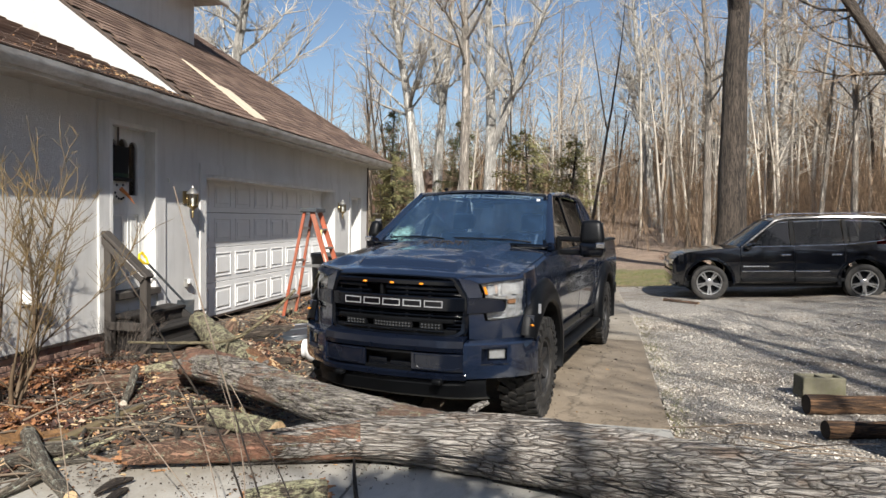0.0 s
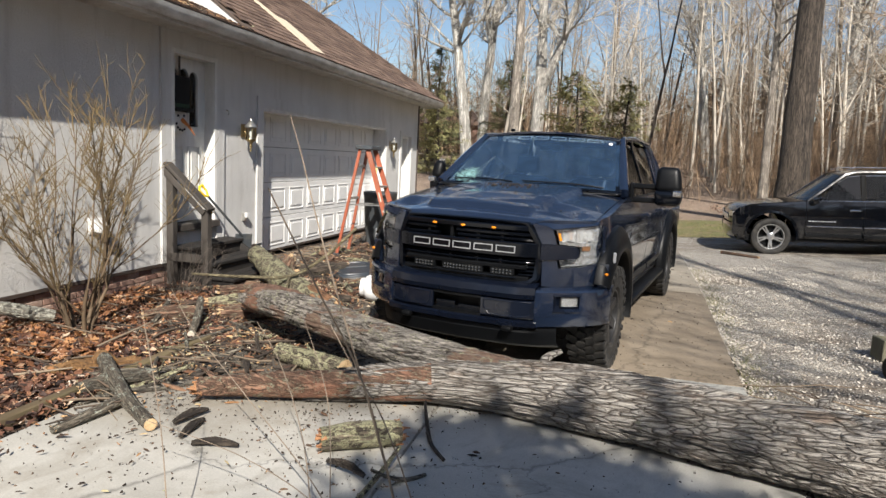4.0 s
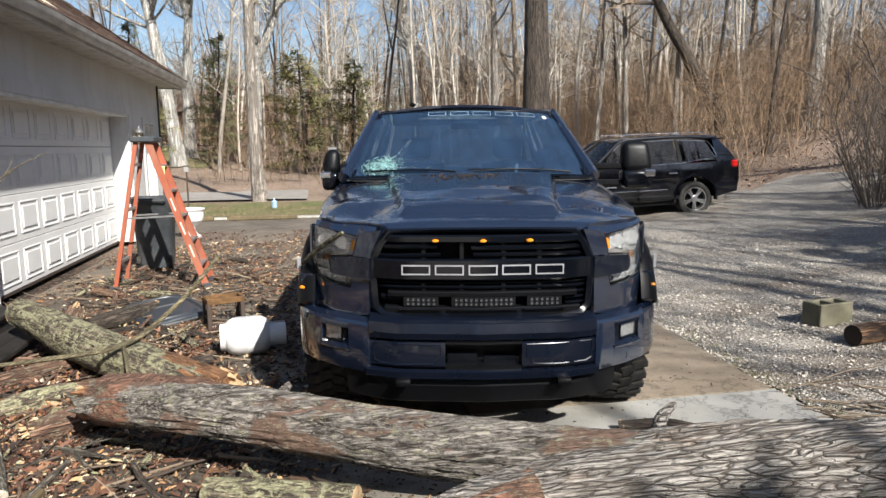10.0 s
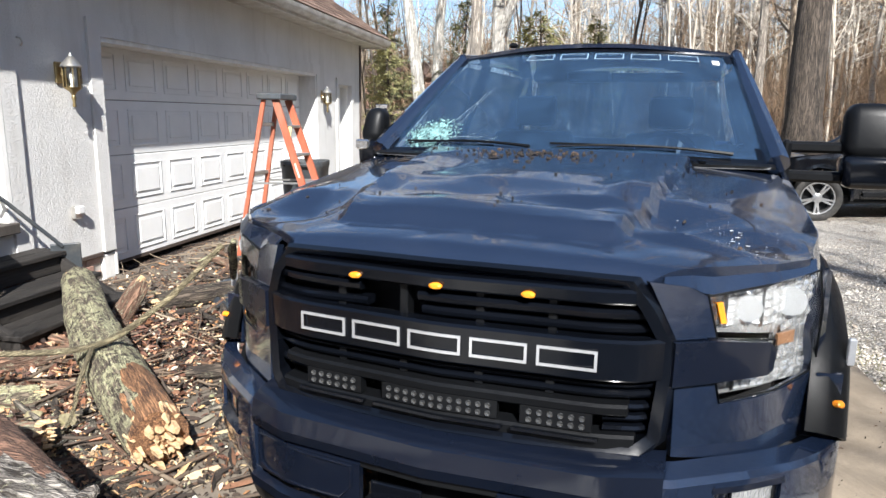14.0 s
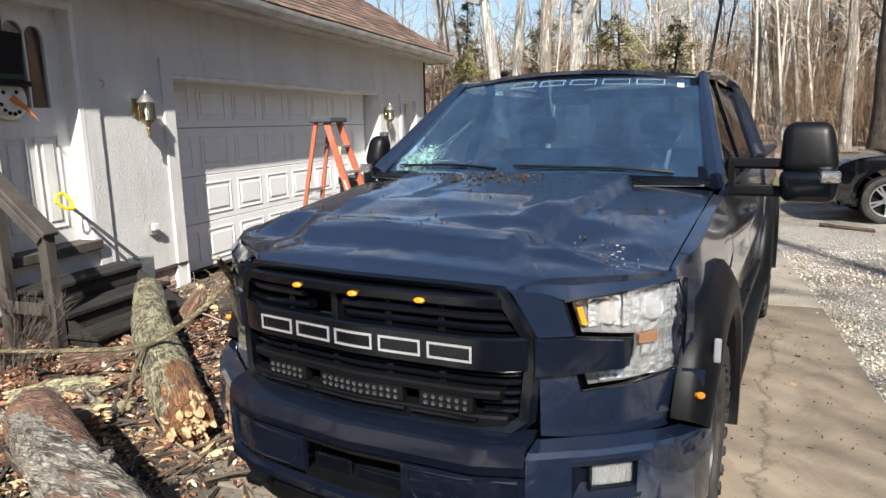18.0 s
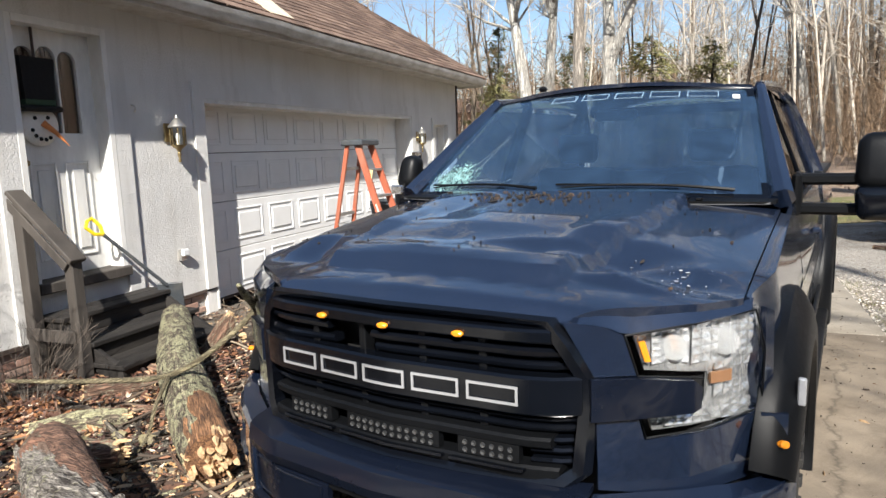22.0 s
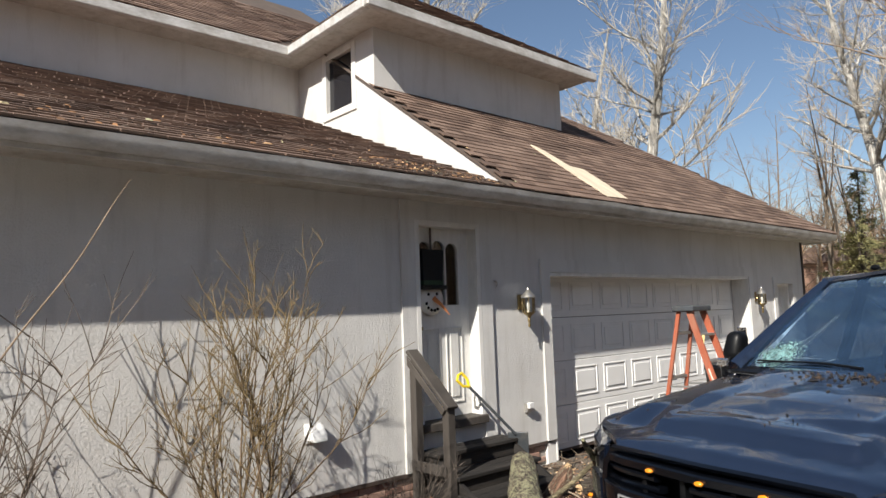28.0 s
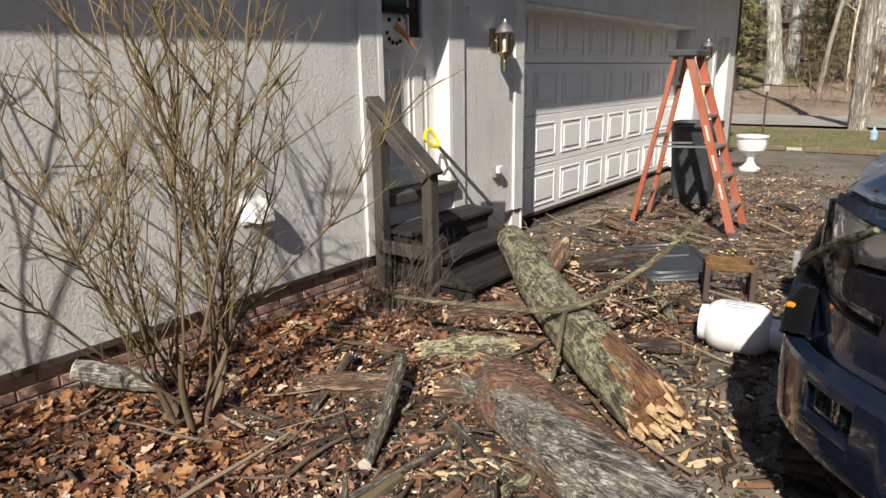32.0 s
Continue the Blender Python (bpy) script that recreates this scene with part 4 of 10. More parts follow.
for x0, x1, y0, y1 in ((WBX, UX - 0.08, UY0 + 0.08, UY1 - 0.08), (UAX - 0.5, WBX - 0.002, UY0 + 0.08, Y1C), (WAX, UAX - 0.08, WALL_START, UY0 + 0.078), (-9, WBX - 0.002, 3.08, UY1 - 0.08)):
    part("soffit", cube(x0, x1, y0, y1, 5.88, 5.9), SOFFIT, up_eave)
for x0, x1, y0, y1 in ((UX - 0.08, UX + 0.03, UY0 - 0.03, UY1 + 0.03), (UAX + 0.032, UX - 0.082, UY0 - 0.03, UY0 + 0.08), (UAX - 0.08, UAX + 0.03, WALL_START, UY0 + 0.08)):
    part("gutter", cube(x0, x1, y0, y1, 5.87, 6.02, 0.015), GUTTER, up_eave)
# enclosing walls that close the house
tagged(part("wall_back", cube(-9.3, -9.0, WALL_START, WALL_END, 0, 6.0), STUCCO), "plain stucco rear wall of the house", "wall", kind="structure")
tagged(part("wall_side", cube(-9.0, -0.33, WALL_START, WALL_START + 0.3, 0, 6.0), STUCCO), "plain stucco side wall of the house", "wall", kind="structure")
tagged(part("garage_dark_lining", cube(-0.6, -0.5, -2.6, 7.6, 0.0, 2.95), DECK), "dark inner lining of the garage", "wall", kind="structure")

tagged(part("vent_pipe", lathe(bmesh.new(), [(0.075, -0.12), (0.075, 0.0), (0.05, 0.02), (0.05, 0.24), (0.042, 0.245), (0.042, 0.2)], 16, Matrix.Translation((-5.47, -2.98, 7.24))), GREY_PLASTIC), "grey plastic vent pipe standing on the upper roof", "vent pipe")
# pale board left on the torn roof patch
up = Vector((SG, 0, 1)).normalized()
bm = prism(bmesh.new(), [(-0.95, 0.88), (-0.80, 0.98), (-0.38, 1.03), (-0.34, 1.28), (0.02, 1.27), (0.41, 1.20), (0.43, 0.72), (0.15, 0.73), (-0.17, 0.76), (-0.86, 0.83)], lambda a, b, d: Vector((a, b, roof_z(a, SG))) + up * (0.03 - d + 0.012 * noise.noise((a * 4, b * 4, 0))), 0.014)
tagged(part("roof_splinter", bm, surface("pale_bare_plywood", (0.66, 0.56, 0.42), 0.85, stretch=(0.3, 3, 1), fine=30)), "long splintered strip of bare pale wood on the roof", "board")

# ---- pickup truck ----
# Local axes: x across (towards the driver's side), y to the rear, z up; the origin is on the ground under the front axle.
def car_paint(name, color, rough=0.32, flake=0.35, coat=0.6, dusty=0.07, spec=0.5):
    n = Nodes(name)
    at = n.coords()
    dust = n.noise(5, 6, 0.7, at)
    col = n.mix(n.ramp(dust, [(0.5, 0.0), (0.85, dusty)]), n.mix(n.noise(900, 2, 0.5, at), tint(color, 0.8), tint(color, 1.2)), (0.16, 0.15, 0.14))
    n.b.inputs["Coat Weight"].default_value = coat
    n.b.inputs["Coat Roughness"].default_value = 0.05
    n.b.inputs["Specular IOR Level"].default_value = spec
    n.b.inputs["Coat IOR"].default_value = 1.85
    return n.out(col, n.ramp(dust, [(0.4, rough), (0.8, min(1, rough + 0.07))]), None, flake)


PAINT = car_paint("slate_blue_paint", (0.010, 0.0168, 0.036), 0.16, 0.15, 1.0, 0.03)
PAINT_MATT = car_paint("dark_slate_paint", (0.0038, 0.006, 0.013), 0.27, 0.05, 0.45, 0.012, 0.25)
PAINT_BLACK = car_paint("gloss_black_paint", (0.002, 0.0025, 0.004), 0.05, 0.0, 0.6, 0.004)
TRIM = surface("black_textured_trim", (0.0045, 0.005, 0.006), 0.42, vary=0.2, bump=0.25, bump_scale=400, dist=0.001, spec=0.22)
TRIM_GLOSS = surface("satin_black_grille", (0.003, 0.0038, 0.006), 0.15, vary=0.2, bump=0, spec=0.45)
RUBBER = surface("tyre_rubber", (0.014, 0.0135, 0.013), 0.8, vary=0.3, bump=0.4, bump_scale=90, dirt=(0.075, 0.066, 0.055), dirt_amount=0.25)
RIM_DARK = surface("satin_dark_alloy", (0.05, 0.05, 0.052), 0.4, 0.6)
ALLOY = surface("machined_alloy", (0.55, 0.55, 0.55), 0.3, 0.85)
CHROME = surface("chrome_reflector", (0.82, 0.82, 0.82), 0.14, 0.95, vary=0.1, bump=0.5, bump_scale=32, dist=0.008)
SILVER = surface("silver_badge", (0.60, 0.61, 0.63), 0.35, 0.6, bump=0)
AMBER = surface("amber_lens", (0.90, 0.30, 0.02), 0.2, bump=0.3, bump_scale=120)
RED_LENS = surface("red_lens", (0.50, 0.015, 0.012), 0.2, bump=0.2)
LAMP_CHROME = surface("lamp_reflector", (0.86, 0.87, 0.88), 0.12, 0.75, vary=0.3, bump=1.0, bump_scale=64, dist=0.012, stretch=(1, 1, 0.3))
LED = surface("led_reflector", (0.17, 0.175, 0.18), 0.2, 0.8, bump=0)
LAMP_FACET = surface("faceted_reflector", (0.92, 0.925, 0.93), 0.22, 0.74, vary=0.05, bump=0)
LENS = thin_glass("clear_lens", (0.97, 0.98, 0.98), 1.25)
# blue tone and film stand in for sky reflected in the glass
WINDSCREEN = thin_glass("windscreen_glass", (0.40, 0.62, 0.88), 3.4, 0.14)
SIDE_GLASS = thin_glass("privacy_glass", (0.22, 0.24, 0.25), 1.6)
INTERIOR = surface("dark_interior", (0.10, 0.103, 0.11), 0.7)
SEAT_CLOTH = surface("grey_seat_cloth", (0.15, 0.155, 0.165), 0.85)
SHATTER = surface("shattered_teal_glass", (0.20, 0.36, 0.36), 0.3, vary=0.5, bump=0.8, bump_scale=160, island=0.85)
CHIP = surface("bare_white_chip", (0.75, 0.75, 0.74), 0.6)


def side_sheet(bm, ys, bot, top, X, n, s, thick=0.02):
    rows = []
    for y in ys:
        z0, z1 = bot(y), top(y)
        rows.append([(s * X(y, lerp(z0, z1, k / n)), y, lerp(z0, z1, k / n)) for k in range(n + 1)])
    return grid(bm, rows, thick)


def steps(a, b, n):
    return [lerp(a, b, k / n) for k in range(n + 1)]


LUGS = []


def wheel(parent, x, y, z, radius, width, rim_r, outward, style, mats):
    """A tyre with tread and an alloy rim; outward: the side that the rim's face is on."""
    hub = pose(x, y, z, 0, 90 * outward, 0)
    w = width / 2
    prof = [(rim_r, -w * 0.8), (rim_r + 0.02, -w * 0.95), (radius * 0.86, -w), (radius * 0.96, -w * 0.86), (radius * 0.985, -w * 0.5), (radius * 0.985, w * 0.5), (radius * 0.96, w * 0.86), (radius * 0.86, w), (rim_r + 0.02, w * 0.95), (rim_r, w * 0.8)]
    bm = bmesh.new()
    n = 48
    rings = [[bm.verts.new((r * math.cos(2 * math.pi * k / n), r * math.sin(2 * math.pi * k / n), q)) for k in range(n)] for r, q in prof]
    for a, b in zip(rings, rings[1:] + rings[:1]):
        for k in range(n):
            bm.faces.new((a[k], a[(k + 1) % n], b[(k + 1) % n], b[k]))
    lugs = 30 if style == "mud" else 0
    blocks = []
    for k in range(lugs):
        for q, off in ((-w * 0.72, 0), (-w * 0.24, 0.5), (w * 0.24, 0), (w * 0.72, 0.5)):
            a = 2 * math.pi * (k + off) / lugs
            outer = abs(q) > w * 0.5
            m = pose(0, 0, 0, 0, 0, math.degrees(a)) @ Matrix.Translation((radius * (0.975 if outer else 0.985), 0, q)) @ pose(0, 0, 0, 18 if q > 0 else -18, 0, 0)
            blocks.append((outer, m))
            if outer:
                m2 = pose(0, 0, 0, 0, 0, math.degrees(a)) @ Matrix.Translation((radius * 0.91, 0, math.copysign(w * 0.985, q)))
                blocks.append((2, m2))
    bmesh.ops.recalc_face_normals(bm, faces=list(bm.faces))
    bmesh.ops.transform(bm, matrix=hub, verts=list(bm.verts))
    wh = part("wheel", bm, RUBBER, parent, "knobbly mud-terrain tyre" if lugs else "road tyre", 40)
    if lugs and not LUGS:
        for k, q in enumerate((cube(-0.015, 0.012, -0.03, 0.03, -w * 0.24, w * 0.24, 0.004), cube(-0.03, 0.012, -0.03, 0.03, -w * 0.24 - 0.01, w * 0.24 + 0.01, 0.004), cube(-0.04, 0.035, -0.02, 0.02, -0.006, 0.012, 0.003))):
            me = bpy.data.meshes.new("tread_block")
            q.to_mesh(me)
            q.free()
            me.materials.append(RUBBER)
            LUGS.append(me)
    for k, m in blocks:
        shared("tread_block", LUGS[int(k)], wh, hub @ m)
    bm = bmesh.new()
    ring = [(rim_r * 0.97, -w * 0.7), (rim_r, w * 0.78), (rim_r * 0.99, w * 0.86), (rim_r * 0.93, w * 0.84), (rim_r * 0.9, w * 0.5), (rim_r * 0.88, -w * 0.6)]
    rr = [[bm.verts.new((r * math.cos(2 * math.pi * k / n), r * math.sin(2 * math.pi * k / n), q)) for k in range(n)] for r, q in ring]
    for a, b in zip(rr, rr[1:] + rr[:1]):
        for k in range(n):
            bm.faces.new((a[k], a[(k + 1) % n], b[(k + 1) % n], b[k]))
    spokes = 6 if style == "mud" else 5
    for k in range(spokes):
        for off in ((0.0,) if style == "mud" else (-0.13, 0.13)):
            a = math.degrees(2 * math.pi * k / spokes + off)
            ww = 0.045 if style == "mud" else 0.017
            m = pose(0, 0, 0, 0, 0, a)
            bb = [(0.05, -ww, w * 0.62), (rim_r * 0.94, -ww * 0.8, w * 0.78), (rim_r * 0.94, ww * 0.8, w * 0.78), (0.05, ww, w * 0.62)]
            top = [bm.verts.new(m @ Vector(p)) for p in bb]
            low = [bm.verts.new(m @ (Vector(p) - Vector((0, 0, 0.035)))) for p in bb]
            bm.faces.new(top)
            bm.faces.new(low[::-1])
            for i in range(4):
                bm.faces.new((top[i], low[i], low[(i + 1) % 4], top[(i + 1) % 4]))
    lathe(bm, [(0.075, w * 0.4), (0.075, w * 0.66), (0.06, w * 0.72)], 20)
    for k in range(6):
        a = 2 * math.pi * k / 6 + 0.5
        lathe(bm, [(0.012, w * 0.6), (0.011, w * 0.74)], 8, Matrix.Translation((0.062 * math.cos(a), 0.062 * math.sin(a), 0)))
    bmesh.ops.recalc_face_normals(bm, faces=list(bm.faces))
    bmesh.ops.transform(bm, matrix=hub, verts=list(bm.verts))
    part("rim", bm, mats[0], wh, "dark six-spoke alloy rim" if style == "mud" else "bright split-spoke alloy rim")
    bm = lathe(bmesh.new(), [(rim_r * 0.86, -0.02), (rim_r * 0.86, 0.0)], 30)
    bmesh.ops.transform(bm, matrix=hub, verts=list(bm.verts))
    part("brake_disc", bm, RIM_DARK if style == "mud" else TRIM, wh)
    return wh


truck = thing("pickup_truck", pose(4.21, -3.19, 0, 0, 0, -10.5), "slate-blue crew-cab pickup, hood crushed and windscreen cracked, on the driveway", "pickup truck")
AX_R, TR, TZ = 3.68, 0.425, 0.42
ARCH = 0.535


def front_y(x):
    return curve([(0, -0.915), (0.42, -0.885), (0.52, -0.855), (0.68, -0.745), (0.82, -0.645), (0.90, -0.55), (0.95, -0.475), (1.0, -0.39), (1.03, -0.33)], abs(x))


def bump_y(x):
    return curve([(0, -1.0), (0.45, -0.965), (0.62, -0.90), (0.80, -0.775), (0.92, -0.67), (1.0, -0.57), (1.04, -0.50), (1.06, -0.42)], abs(x))


def truck_x(y, z):
    x = curve([(0.45, 0.955), (0.75, 0.985), (0.95, 1.0), (1.12, 0.995), (1.28, 0.968), (1.45, 0.945)], z)
    x -= 0.012 * math.exp(-((z - 1.02) / 0.025) ** 2)
    return x - 0.045 * smooth01(-0.2, -0.45, y) + 0.012 * smooth01(2.9, 3.1, y)


def hood_z(x, y):
    """The hood's height, with its raised centre, and the dents of the fallen tree."""
    t = min(1.0, max(0.0, (y + 0.86) / 1.42))
    z = lerp(1.245, 1.455, t ** 0.85) - 0.06 * (abs(x) / 0.92) ** 2.6
    c = lerp(0.40, 0.60, t)
    z += 0.042 * min(1.0, max(0.0, (c + 0.016 - abs(x)) / 0.032)) * smooth01(0.12, 0.17, t)
    z -= 0.05 * smooth01(0.07, 0.0, t) ** 2
    for dx, dy, rx, ry, d in ((0.56, -0.36, 0.13, 0.11, -0.040), (0.40, -0.22, 0.05, 0.16, 0.016), (0.28, -0.44, 0.15, 0.05, -0.022), (0.73, -0.47, 0.13, 0.07, -0.022), (0.60, -0.56, 0.12, 0.035, 0.018),
                              (-0.66, -0.46, 0.13, 0.13, -0.046), (-0.47, -0.30, 0.06, 0.22, 0.018), (-0.80, -0.30, 0.06, 0.14, 0.016), (-0.08, -0.38, 0.30, 0.10, -0.018), (-0.10, -0.56, 0.32, 0.04, 0.010), (-0.30, 0.0, 0.12, 0.2, -0.012), (0.1, -0.1, 0.2, 0.12, 0.006)):
        q = math.hypot((x - dx) / rx, (y - dy) / ry)
        z += 1.25 * d * max(0.0, 1 - q / 1.7)
    fold = smooth01(0.15, -0.35, y)
    z += fold * 0.005 * (abs(noise.noise((x * 5 + y * 3, y * 6 - x * 2, 1.3))) - 0.25)
    z += fold * 0.0012 * noise.noise((x * 14, y * 17, 2.2)) * smooth01(0.1, 0.5, abs(x))
    return z


# hood
bm = bmesh.new()
NX, NY = 120, 84
rows = []
for j in range(NY + 1):
    row = []
    for i in range(NX + 1):
        x = lerp(-0.915, 0.915, i / NX)
        ya = front_y(x) + 0.025 + (0.03 if x < -0.5 else 0)
        y = lerp(ya, 0.52 - 0.16 * (1 - (x / 0.915) ** 2), (j / NY) ** 1.15)
        row.append((x, y, hood_z(x, y)))
    rows.append(row)
# rolled front lip
lip = [(p[0], p[1] + 0.004, p[2] - 0.032) for p in rows[0]]
grid(bm, [lip] + rows, 0.012)
part("hood", bm, PAINT, truck, "dented and creased slate-blue hood", 15)

# fenders, doors and bed sides
def arch_bot(y, centre, low, r=ARCH):
    d = abs(y - centre)
    return max(low, TZ + 0.03 + math.sqrt(max(0.0, r * r - d * d))) if d < r else low


GLASS_Z0 = 1.385
for s in (1, -1):
    side_name = "driver_side" if s > 0 else "passenger_side"
    crush = 0.05 if s < 0 else 0.0

    def fx(y, z):
        return truck_x(y, z) - crush * smooth01(0.0, -0.6, y) * smooth01(0.8, 1.15, z)

    bm = bmesh.new()
    side_sheet(bm, steps(-0.455, 0.5, 34) + steps(0.53, 0.70, 4), lambda y: arch_bot(y, 0, 0.72 if y < 0 else 0.5), lambda y: hood_z(0.93, y) - 0.012 if y < 0.5 else lerp(hood_z(0.93, 0.5) - 0.012, 1.40, (y - 0.5) / 0.2), fx, 12, s)
    fender = part("fender", bm, PAINT, truck, "crumpled front fender" if s < 0 else "front fender with dents")
    bm = bmesh.new()
    rows = [[(s * 0.918, y, hood_z(0.918, y) - 0.006), (s * fx(y, hood_z(0.93, y) - 0.012), y, hood_z(0.93, y) - 0.013)] for y in steps(-0.47, 0.5, 24)]
    grid(bm, rows, 0.01)
    part("fender_top", bm, PAINT, truck)
    for name, ya, yb in (("front_door", 0.715, 1.775), ("rear_door", 1.795, 2.835)):
        bm = bmesh.new()
        side_sheet(bm, steps(ya, yb, 10), lambda y: arch_bot(y, AX_R, 0.52), lambda y: GLASS_Z0, truck_x, 16, s)
        door = part(name, bm, PAINT, truck)
        part("handle", cube(s * 0.985, s * 1.03, yb - 0.24, yb - 0.06, 1.17, 1.205, 0.01), PAINT, door)
        bm = bmesh.new()
        block(bm, s * 0.99, s * 1.012, ya + 0.02, yb - 0.02, 0.60, 0.66, 0.006)
        part("lower_trim", bm, TRIM, door)
    bm = bmesh.new()
    side_sheet(bm, steps(2.855, 3.12, 5) + steps(3.14, 4.22, 30) + steps(4.25, 4.86, 6), lambda y: arch_bot(y, AX_R, 0.56), lambda y: 1.40, truck_x, 12, s)
    part("bed_side", bm, PAINT, truck)
    part("bed_rail", cube(s * 0.86, s * 0.985, 2.95, 4.86, 1.395, 1.43, 0.012), TRIM, truck)
    # black riveted flares
    for c, hi in ((0.0, 200), (AX_R, 190)):
        bm = bmesh.new()
        rows = []
        for k in range(33):
            a = math.radians(lerp(31 if c == 0 else -14, 194, k / 32))
            ca, sa = -math.cos(a), math.sin(a)
            row = []
            band = curve([(31, 0.095), (50, 0.155), (70, 0.195), (95, 0.205), (140, 0.175), (194, 0.13)] if c == 0 else [(-14, 0.12), (40, 0.15), (95, 0.17), (194, 0.12)], math.degrees(a))
            for f, x in ((-0.06, 0.955), (-0.03, 1.052), (0.08, 1.072), (0.30, 1.074), (0.60, 1.060), (0.85, 1.032), (0.97, 1.010), (1.0, 0.965)):
                r = ARCH + f * band
                row.append((s * x - s * 0.02 * smooth01(-0.3, -0.6, c + r * ca), c + r * ca, TZ + 0.03 + r * sa))
            rows.append(row)
        grid(bm, rows, 0.008)
        flare = part("fender_flare", bm, TRIM, truck, "black plastic wheel-arch flare")
        if c == 0:
            m = Matrix.Translation((s * 1.03, -0.535, 0.85)) @ pose(0, 0, 0, 0, 0, s * 35)
            part("side_marker", lathe(bmesh.new(), [(0.014, -0.012), (0.014, 0.004), (0.009, 0.008)], 16, Matrix.Translation((s * 1.03, -0.50, 0.85)) @ Matrix.Diagonal((1, 1, 0.7, 1)) @ pose(0, 0, 0, 0, s * 60, 0) @ pose(0, 0, 0, 40, 0, 0)), AMBER, flare, "small amber marker light")
            part("reflector_strip", cube(s * 1.05, s * 1.072, -0.405, -0.385, 0.93, 1.01, 0.004), SILVER, flare, "pale reflector strip")
        bm = bmesh.new()
        rows = []
        for k in range(19):
            a = math.radians(lerp(0, 180, k / 18))
            rows.append([(s * x, c - (ARCH - 0.015) * math.cos(a), TZ + 0.03 + (ARCH - 0.015) * math.sin(a)) for x in (0.55, 0.99)])
        grid(bm, rows)
        part("wheel_well", bm, TRIM, truck, "dark inner wheel arch")
        wheel(truck, s * 0.885, c, TZ, TR, 0.30, 0.235, s, "mud", (RIM_DARK,))
    # greenhouse
    def gp(y, t, push=0.0):
        return Vector((s * (lerp(0.945, 0.745, t) + push), y, lerp(GLASS_Z0, 1.93, t)))

    bm = bmesh.new()
    ap = [(0.915, 0.60, 1.43), (0.80, 1.05, 1.74), (0.735, 1.34, 1.935)]
    tube(bm, [(s * a, b, c) for a, b, c in ap], [0.05, 0.043, 0.026], 8)
    part("windscreen_pillar", bm, PAINT, truck)
    bm = bmesh.new()
    tube(bm, [(s * 0.735, 1.32, 1.935), (s * 0.742, 2.0, 1.965), (s * 0.742, 2.9, 1.94), (s * 0.80, 3.12, 1.75), (s * 0.925, 3.20, 1.40)], [0.026, 0.036, 0.036, 0.05, 0.06], 8)
    part("roof_rail", bm, PAINT, truck)
    for y0, w in ((1.785, 0.05), (2.86, 0.09)):
        bm = bmesh.new()
        grid(bm, [[gp(y0 - w, t) for t in steps(-0.02, 1, 4)], [gp(y0 + w, t) for t in steps(-0.02, 1, 4)]], 0.03)
        part("door_pillar", bm, TRIM_GLOSS if w < 0.08 else PAINT, truck)
    bm = bmesh.new()
    grid(bm, [[gp(2.95, t) for t in steps(-0.02, 1, 4)], [Vector((s * 0.93, 3.2, 1.385)), Vector((s * 0.89, 3.17, 1.5)), Vector((s * 0.84, 3.13, 1.65)), Vector((s * 0.80, 3.08, 1.8)), Vector((s * 0.75, 2.96, 1.93))]], 0.03)
    part("rear_quarter", bm, PAINT, truck)
    for ol in ([(0.80, 0.0), (1.735, 0.0), (1.735, 0.93), (1.42, 0.93), (1.1, 0.52)], [(1.835, 0.0), (2.77, 0.0), (2.77, 0.9), (2.7, 0.94), (1.835, 0.94)]):
        bm = bmesh.new()
        f = bm.faces.new([bm.verts.new(gp(y, t, -0.012)) for y, t in ol])
        bmesh.ops.solidify(bm, geom=[f], thickness=0.004)
        part("side_window", bm, SIDE_GLASS, truck, "tinted side window", 0)
    bm = bmesh.new()
    tube(bm, [gp(y, t, 0.0) for y, t in [(0.72, 0.0), (1.76, 0.0)]], 0.012, 6)
    tube(bm, [gp(y, t, 0.0) for y, t in [(1.81, 0.0), (2.80, 0.0)]], 0.012, 6)
    part("window_seal", bm, TRIM, truck)
    # running board
    bm = cube(s * 0.90, s * 1.06, 0.72, 2.98, 0.40, 0.455, 0.02, None, 2)
    for y in (0.9, 1.9, 2.8):
        block(bm, s * 0.7, s * 0.92, y - 0.04, y + 0.04, 0.45, 0.52)
    part("running_board", bm, TRIM, truck, "black running board")
    part("sill", cube(s * 0.80, s * 0.955, 0.55, 3.1, 0.47, 0.53, 0.01), TRIM, truck)
    # towing mirrors
    mx, mw = (1.278, 0.118) if s > 0 else (1.035, 0.065)
    top = 1.685 if s > 0 else 1.64
    bm = cube(-mw, mw, 0.70, 0.86, 1.455, top, 0.055, None, 4)
    for v in bm.verts:
        t = smooth01(1.455, top, v.co.z)
        v.co.x = v.co.x * (1.0 - 0.16 * t) - 0.012 * t
        v.co.y += 0.035 * t * (0.86 - v.co.y) / 0.16
        v.co.x = s * (mx + v.co.x)
    if s < 0:
        bmesh.ops.reverse_faces(bm, faces=list(bm.faces))
    mirror = part("towing_mirror", bm, TRIM, truck, "large black towing mirror")
    bm = cube(-mw * 0.98, mw * 1.03, 0.69, 0.855, 1.335, 1.475, 0.035, None, 3)
    for v in bm.verts:
        v.co.x = s * (mx + v.co.x * (1 - 0.10 * smooth01(1.42, 1.335, v.co.z)))
    if s < 0:
        bmesh.ops.reverse_faces(bm, faces=list(bm.faces))
    part("lower_shell", bm, TRIM_GLOSS, mirror, "glossy black lower half")
